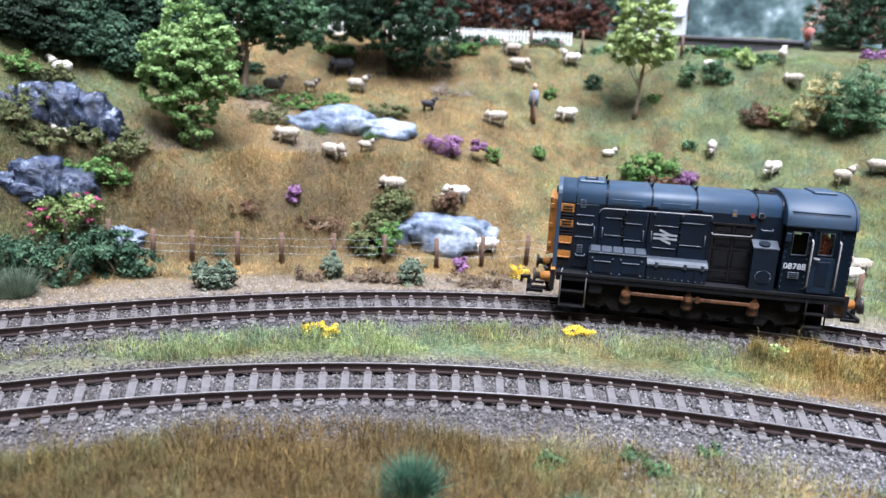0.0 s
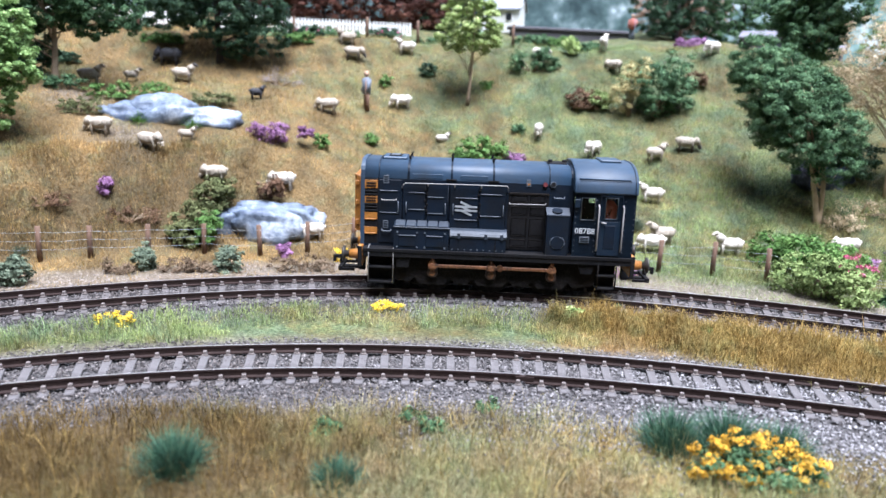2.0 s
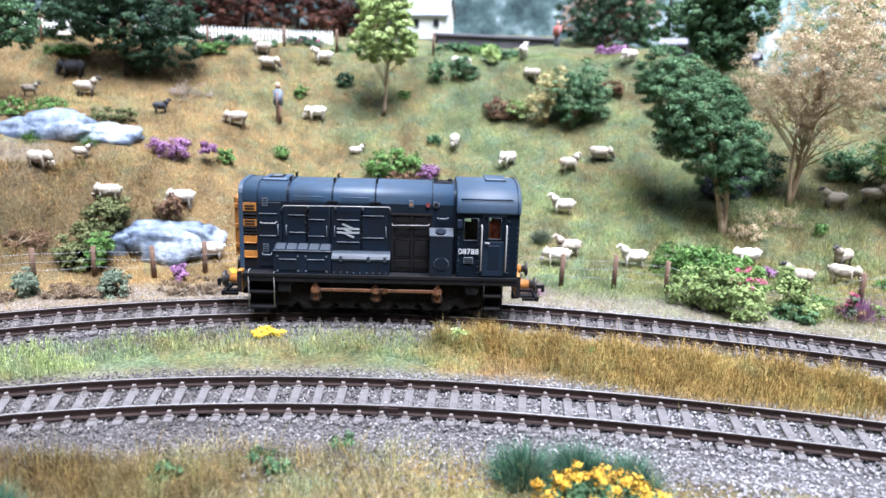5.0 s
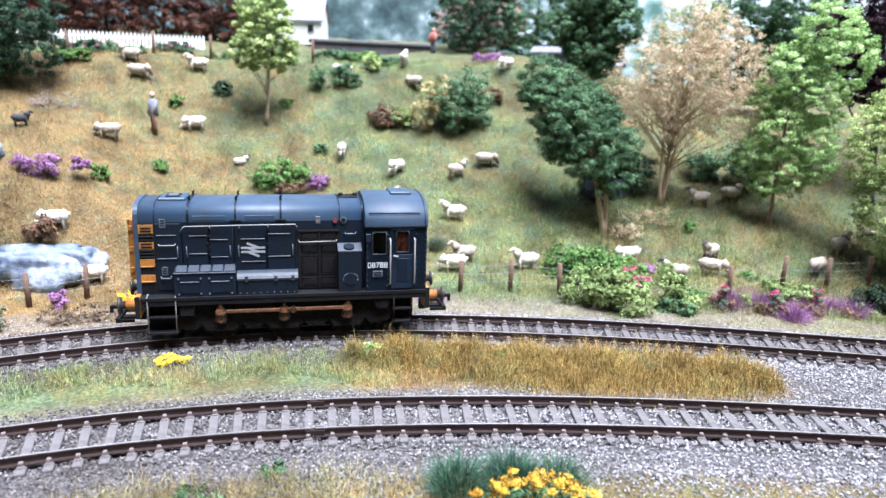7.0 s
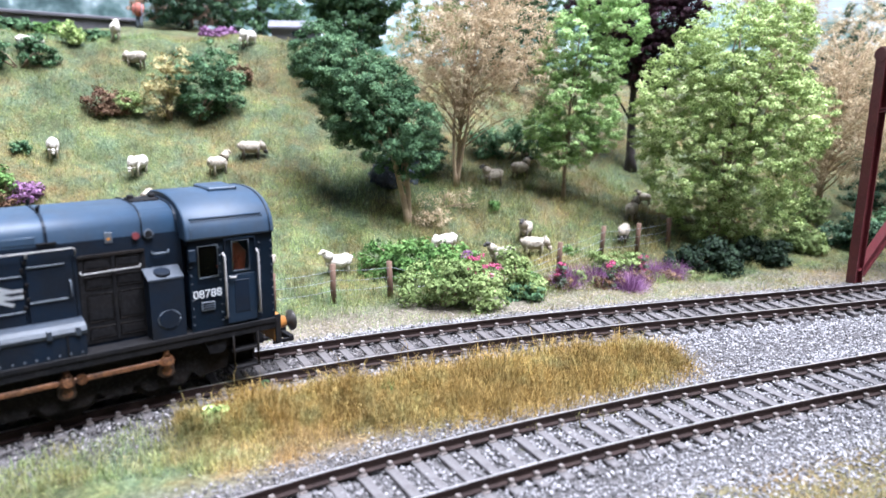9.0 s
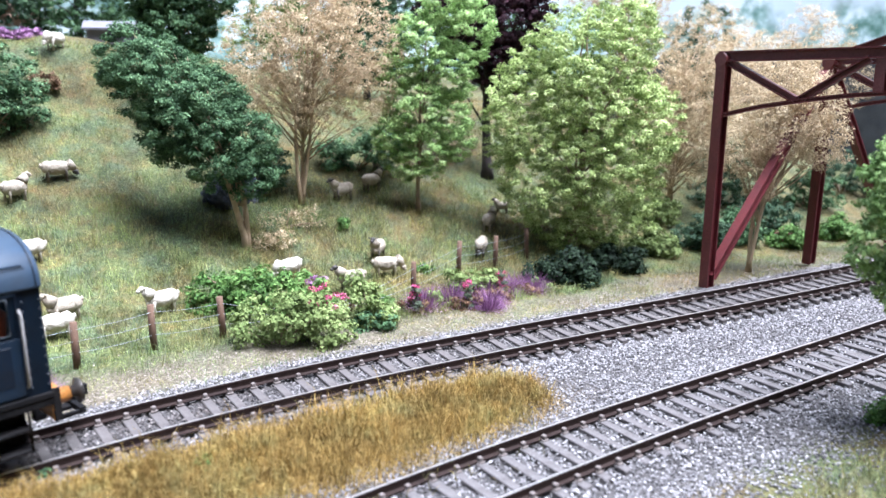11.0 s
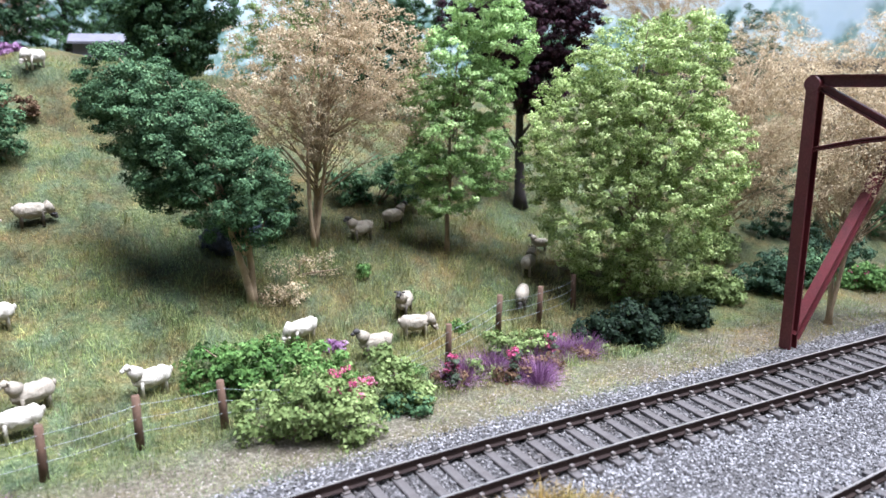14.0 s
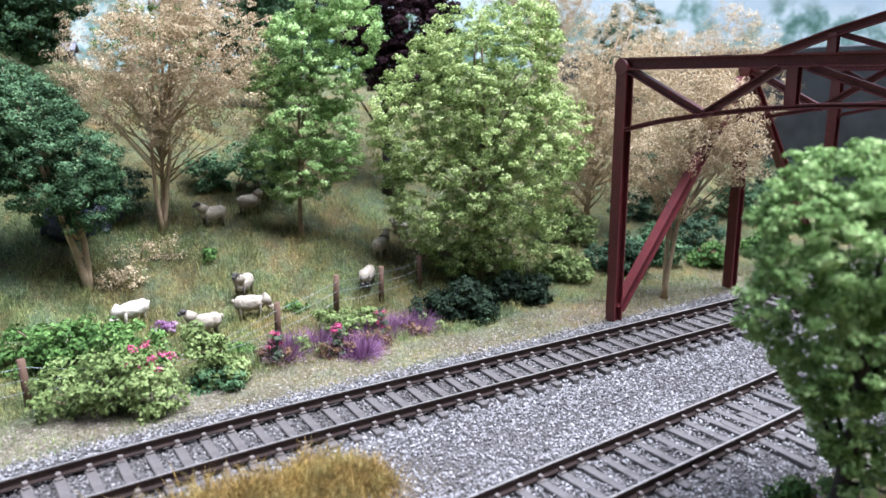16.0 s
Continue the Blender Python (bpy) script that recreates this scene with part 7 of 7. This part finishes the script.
        add_prism(fb, [((s + y * 0.5) * MM, 25.5 * MM), ((s + y * 4.15) * MM, 24.25 * MM), ((s + y * 4.15) * MM, 24.85 * MM), ((s + y * 0.5) * MM, 26.1 * MM)], 0, x0 * MM, (x0 + 3.2) * MM)
        part("box_lid", fb, M_LIDGREY, bx)
    P("lid_rim", -36.3, -16.6, 24.0, 24.4, 3.9, 4.3, M_LIDGREY, bx, 0.08)
    for x0, x1 in ((-34.2, -28.4), (-24.7, -18.9)):
        P("box_door", x0, x1, 17.5, 21.3, 3.9, 4.25, M_BLUE, bx, 0.06)
        P("door_ledge", x0, x1, 21.2, 21.45, 4.0, 4.5, M_EDGE, bx, 0.04)
    for x in (-34.8, -27.9, -25.2, -18.2):
        for z in (17.2, 22.4):
            T("bolt", [(x, s + y * 3.9, z), (x, s + y * 4.4, z)], 0.34, M_EDGE, bx, 6)
    fb = bmesh.new()
    add_prism(fb, [(s * MM, FOOT * MM), ((s + y * 4.0) * MM, FOOT * MM), ((s + y * 4.0) * MM, 21.4 * MM), (s * MM, 22.6 * MM)], 0, -16.4 * MM, 3.1 * MM)
    bx = part("tool_box", fb, M_BLUE, loco, "dark blue tool box with a rounded grey lid")
    fb = bmesh.new()
    lid = [(0.0, 22.4), (4.25, 21.2), (4.4, 21.9), (3.9, 22.7), (2.8, 23.4), (1.4, 23.8), (0.0, 23.9)]
    add_prism(fb, [((s + y * u) * MM, w * MM) for u, w in lid], 0, -16.5 * MM, 3.3 * MM)
    part("box_lid", fb, M_LIDGREY, bx)
    for x in (-13.4, -4.0, 1.6):
        P("lid_clip", x - 0.5, x + 0.5, 20.9, 22.9, 3.9, 4.6, M_LIDGREY, bx, 0.1)
    P("box_split", -0.75, -0.45, FOOT + 0.3, 21.6, 3.9, 4.3, M_BLACK, bx, 0.0)
    for i in range(9):
        T("bolt", [(-15.6 + i * 2.2, s + y * 3.9, 17.0), (-15.6 + i * 2.2, s + y * 4.25, 17.0)], 0.26, M_EDGE, bx, 5)
    fb = bmesh.new()
    add_prism(fb, [(s * MM, FOOT * MM), ((s + y * 4.2) * MM, FOOT * MM), ((s + y * 4.2) * MM, 30.3 * MM), (s * MM, 32.4 * MM)], 0, 16.8 * MM, 24.5 * MM)
    fu = part("fuel_box", fb, M_BLUE, loco, "dark blue fuel box with a sloping top")
    fb = bmesh.new()
    add_prism(fb, [((s + y * 0.2) * MM, 32.2 * MM), ((s + y * 4.3) * MM, 30.2 * MM), ((s + y * 4.3) * MM, 30.6 * MM), ((s + y * 0.2) * MM, 32.6 * MM)], 0, 16.6 * MM, 24.7 * MM)
    part("sloping_top", fb, M_LIDGREY, fu)
    T("filler_cap", [(20.4, s + y * 2.2, 31.4), (20.4, s + y * 2.35, 31.95)], [1.9, 1.8], M_BLUE, fu, 18)
    T("round_plate", [(20.8, s + y * 4.0, 20.8), (20.8, s + y * 4.45, 20.8)], [2.3, 2.25], M_BLUE, fu, 20)
    T("plate_rim", [(20.8 + 2.5 * math.cos(k * math.pi / 10), s + y * 4.25, 20.8 + 2.1 * math.sin(k * math.pi / 10)) for k in range(21)], 0.16, M_EDGE, fu, 4)
    # the two-arrow emblem, as plain bars
    em = [((-3.3, 0.62), (3.3, 0.62)), ((-3.3, -0.62), (3.3, -0.62)), ((-1.7, 2.1), (1.5, 0.62)), ((-1.5, -0.62), (1.7, -2.1)), ((-1.5, 0.62), (1.3, -0.62))]
    bm = bmesh.new()
    for (u0, w0), (u1, w1) in em:
        d = Vector((u1 - u0, w1 - w0)).normalized()
        nx, nz = -d.y * 0.33, d.x * 0.33
        pts = [(u0 + nx, w0 + nz), (u1 + nx, w1 + nz), (u1 - nx, w1 - nz), (u0 - nx, w0 - nz)]
        vs = [bm.verts.new(((-11.2 - y * 1.18 * u) * MM, (s + y * 0.62) * MM, (30.9 + 1.1 * w) * MM)) for u, w in pts]
        bm.faces.new(vs)
    bmesh.ops.solidify(bm, geom=bm.faces[:], thickness=0.08 * MM)
    part("emblem", bm, M_LETTER, bonnet, "white painted emblem of bars")


for yy in (-1, 1):
    side(yy)

# nose: radiator, shutters, stripes
nose = B("nose_plate", (X0 - 0.5, -HB + 1.0, FOOT), (X0 + 0.1, HB - 1.0, 42.6), M_ORANGE, loco, 0.1, "yellow nose end with black chevrons")
hoop(X0 - 1.0, X0 + 0.4, arch(HB + 0.3, 40.4, 46.9, flat=0.42), arch(HB - 0.9, 39.8, 45.6, flat=0.42), M_ROOFBLUE, loco, "nose_rim", "blue nose rim")
bm = bmesh.new()
add_prism(bm, arch(HB - 0.9, 39.8, 45.6, z0=FOOT, flat=0.42), 0, (X0 - 0.35) * MM, (X0 - 0.05) * MM)
part("nose_face", bm, M_ORANGE, nose)
rad = B("radiator", (X0 - 3.2, -8.6, 20.6), (X0 - 0.3, 8.6, 40.8), M_ORANGE, loco, 0.3, "orange-brown radiator grille")
for i in range(17):
    yv = -7.9 + i * 0.985
    if abs(yv) > 0.3:
        B("slat", (X0 - 3.55, yv - 0.27, 21.2), (X0 - 3.1, yv + 0.27, 40.2), M_ORANGE, rad, 0.08)
B("slat", (X0 - 3.65, -0.2, 21.0), (X0 - 3.1, 0.2, 40.4), M_BLACK, rad, 0.05)
for z in (20.6, 40.5):
    B("grille_rail", (X0 - 3.6, -8.7, z - 0.2), (X0 - 2.6, 8.7, z + 0.5), M_ORANGE, rad, 0.12)
for yv in (-8.7, 8.7):
    for z in (24, 31, 38):
        B("hinge", (X0 - 3.3, yv - 0.45, z - 0.8), (X0 - 2.0, yv + 0.45, z + 0.8), M_ORANGE, rad, 0.1)
for k, (y0, y1) in enumerate(((-9.8, -7.0), (-3.8, -1.0), (1.0, 3.8), (7.0, 9.8))):
    for zlo, zhi in ((FOOT + 0.3, 20.2), (41.4, 44.6)):
        d = 1.6 if y0 < 0 else -1.6
        if zhi > 42 and abs(y0 + y1) > 12:
            continue
        bm = bmesh.new()
        add_prism(bm, [(y0 * MM, zlo * MM), (y1 * MM, zlo * MM), ((y1 + d) * MM, zhi * MM), ((y0 + d) * MM, zhi * MM)], 0, (X0 - 0.75) * MM, (X0 - 0.3) * MM)
        part("chevron", bm, M_BLACK, nose)
T("headlamp", [(X0 - 0.4, 0, 42.6), (X0 - 1.8, 0, 42.6)], [1.5, 1.3], M_BLACK, loco, 12)

# cab: a hollow shell with real window openings
cab = empty("cab")
cab.parent = loco


def panel_with_holes(bm, u0, u1, z0, z1, holes, at, thick):
    """One connected wall with openings, as a sheet of shared quads given thickness."""
    us = sorted({u0, u1, *[h[0] for h in holes], *[h[1] for h in holes]})
    zs = sorted({z0, z1, *[h[2] for h in holes], *[h[3] for h in holes]})
    v = {(u, z): bm.verts.new(at(u, z)) for u in us for z in zs}
    for a, b in zip(us, us[1:]):
        for c, d in zip(zs, zs[1:]):
            if not any(h[0] < b and h[1] > a and h[2] < d and h[3] > c for h in holes):
                bm.faces.new((v[a, c], v[b, c], v[b, d], v[a, d]))
    bmesh.ops.solidify(bm, geom=bm.faces[:], thickness=thick)
    bmesh.ops.recalc_face_normals(bm, faces=bm.faces)


WIN, DWIN = (28.3, 32.9, 29.3, 36.9), (36.5, 40.7, 29.9, 37.2)
for y in (-1, 1):
    s = HC * y

    def C(name, x0, x1, z0, z1, d0, d1, m, parent=cab, bevel=0.1, label=""):
        return B(name, (x0, s + y * d0, z0), (x1, s + y * d1, z1), m, parent, bevel, label)
    bm = bmesh.new()
    panel_with_holes(bm, XB, XC, FOOT, 39.0, (WIN, DWIN), lambda u, z: (u * MM, (s - y * 0.35) * MM, z * MM), 0.35 * MM)
    wall_side = part("cab_side", bm, M_CABBLUE, cab)
    for w in (WIN, DWIN):
        C("pane", w[0] - 0.1, w[1] + 0.1, w[2] - 0.1, w[3] + 0.1, -0.5, -0.35, M_CABGLASS, wall_side, 0.0)
        frame_lines(w[0], w[1], w[2], w[3], s + y * 0.02, wall_side, 0.22, M_EDGE)
    for z0, z1 in ((17.0, 29.0), (37.6, 38.2)):
        C("door_panel", 34.8, 42.2, z0, z1, -0.05, 0.14, M_CABBLUE, wall_side, 0.05)
    C("door_inset", 36.6, 40.4, 19.4, 27.6, 0.05, 0.24, M_BLUE, wall_side, 0.08)
    for x in (34.7, 42.3):
        C("door_edge", x - 0.14, x + 0.14, 17.0, 38.2, -0.05, 0.26, M_BLUE, wall_side, 0.05)
    T("door_handle", [(35.6, s, 28.6), (35.6, s + y * 0.8, 28.6), (37.0, s + y * 0.8, 28.5)], 0.34, M_RAILWHITE, wall_side, 6)
    for x in (34.2, 42.6):
        T("cab_handrail", [(x, s, 18.6), (x, s + y * 1.1, 19.2), (x, s + y * 1.1, 34.0), (x, s, 34.7)], 0.3, M_RAILWHITE, wall_side, 7, "off-white handrail")
    for i in range(10):
        for x in (26.5, 33.4, 43.4, 46.5):
            T("rivet", [(x, s - y * 0.1, 18.2 + i * 2.0), (x, s + y * 0.16, 18.2 + i * 2.0)], 0.2, M_EDGE, wall_side, 5)
    C("data_plate", 28.3, 31.7, 21.2, 23.4, -0.1, 0.14, M_EDGE, wall_side)
    for q in (21.6, 22.2, 22.8):
        C("plate_mark", 28.7, 31.3, q, q + 0.28, 0.1, 0.2, M_BLUE, wall_side, 0.0)
    C("lamp_box", 25.9, 27.6, 33.6, 36.4, -0.1, 0.7, M_CABBLUE, wall_side)
    fc = bpy.data.curves.new("number", "FONT")
    fc.body, fc.size, fc.extrude, fc.align_x = "08788", 2.75 * MM, 0.05 * MM, "CENTER"
    fo = new("running_number", fc)
    fo.data.materials.append(M_LETTER)
    fo.parent = wall_side
    fo.matrix_local = Matrix.Translation((30.0 * MM, (s + y * 0.1) * MM, 24.5 * MM)) @ Matrix.Rotation(radians(0 if y < 0 else 180), 4, "Z") @ Matrix.Rotation(radians(90), 4, "X") @ Matrix.Diagonal((1.02, 1, 1, 1))
    tagged(fo, "white painted running number")
for x, e in ((XB, 1), (XC, -1)):
    bm = bmesh.new()
    holes = ((-10.5, -5.0, 31, 37.5), (5.0, 10.5, 31, 37.5)) if e < 0 else ((-15.4, -13.0, 30, 37), (13.0, 15.4, 30, 37))
    panel_with_holes(bm, -HC + 0.75, HC - 0.75, FOOT, 39.0, holes, lambda u, z: ((x + e * 0.4) * MM, u * MM, z * MM), 0.35 * MM)
    end = part("cab_end", bm, M_CABBLUE, cab)
    for h in holes:
        B("pane", (x + e * 0.3, h[0] - 0.1, h[2] - 0.1), (x + e * 0.45, h[1] + 0.1, h[3] + 0.1), M_CABGLASS, end, 0.0)
bm = bmesh.new()
add_prism(bm, arch(HC + 0.35, 39.0, 48.3, 18, 38.5, 0.16), 0, (XB - 0.4) * MM, (XC + 0.3) * MM)
bmesh.ops.bevel(bm, geom=[e for e in bm.edges if len(e.link_faces) == 2 and abs(e.link_faces[0].normal.x) + abs(e.link_faces[1].normal.x) > 0.9 and e.calc_face_angle(0) > 1.0], offset=0.25 * MM, segments=1, affect="EDGES")
for f in bm.faces:
    f.smooth = abs(f.normal.x) < 0.5 and f.normal.z > -0.5
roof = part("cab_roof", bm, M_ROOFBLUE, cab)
for y in (-1, 1):
    st = T("rain_strip", [(XB + 1.0, y * 15.66, 43.35), (XC - 2.6, y * 15.66, 43.35)], 0.26, M_ROOFBLUE, roof, 5)
    for i in range(26):
        x = XB + 1.5 + i * 0.68
        T("rivet", [(x, y * 15.7, 42.75), (x, y * 16.12, 42.8)], 0.18, M_BLUE, st, 5)
    hoop(XC - 0.9, XC - 0.6, arch(HC + 0.5, 39.0, 48.45, 18, 38.6, 0.16), arch(HC + 0.1, 38.8, 48.0, 18, 38.6, 0.16), M_BLUE, roof, "roof_band") if y < 0 else None
    for i in range(12):
        T("rivet", [(XB + 0.9, y * (HC + 0.3), 39.3 + i * 0.3), (XB + 0.9, y * (HC + 0.5), 39.3 + i * 0.3)], 0.15, M_EDGE, roof, 5) if i % 3 == 0 else None
B("roof_ventilator", (XB + 9.6, -5.4, 47.8), (XB + 17.0, 5.4, 48.9), M_ROOFBLUE, roof, 0.3)
B("control_desk", (XB + 1.0, -12, FOOT), (XB + 5.0, 12, 27.0), M_BLACK, cab, 0.3)
# the painted figure at the controls
bm = bmesh.new()
add_tube(bm, [Vector((0, 0, -3)) * MM, Vector((0, 0, 3)) * MM, Vector((0.3, 0, 9)) * MM, Vector((0.3, 0, 11)) * MM], [2.6 * MM, 2.5 * MM, 2.8 * MM, 1.1 * MM], 9, 0)
add_blob(bm, (0.5 * MM, 0, 13.0 * MM), (1.6 * MM, 1.5 * MM, 1.9 * MM), 2, 0, 1, 1)
for y in (-2.8, 2.8):
    add_tube(bm, [Vector((0.2, y, 9.4)) * MM, Vector((-0.8, y * 1.1, 5.5)) * MM, Vector((-3.0, y, 4.6)) * MM], [1.0 * MM, 0.9 * MM, 0.7 * MM], 6, 0)
B("seat", (36.6, -13.4, FOOT), (41.0, -8.6, 22.0), M_BLACK, cab, 0.4)
fig = part("seated_figurine", bm, [worn("orange_red_paint", (0.45, 0.09, 0.04), (0.3, 0.08, 0.05), 0.4, 0.7), M_SKINPAINT])
fig.matrix_world = loco.matrix_world @ Matrix.Translation((38.8 * MM, -11.2 * MM, 24.6 * MM))
tagged(fig, "painted orange-red figurine seated in the locomotive cab", "figurine")
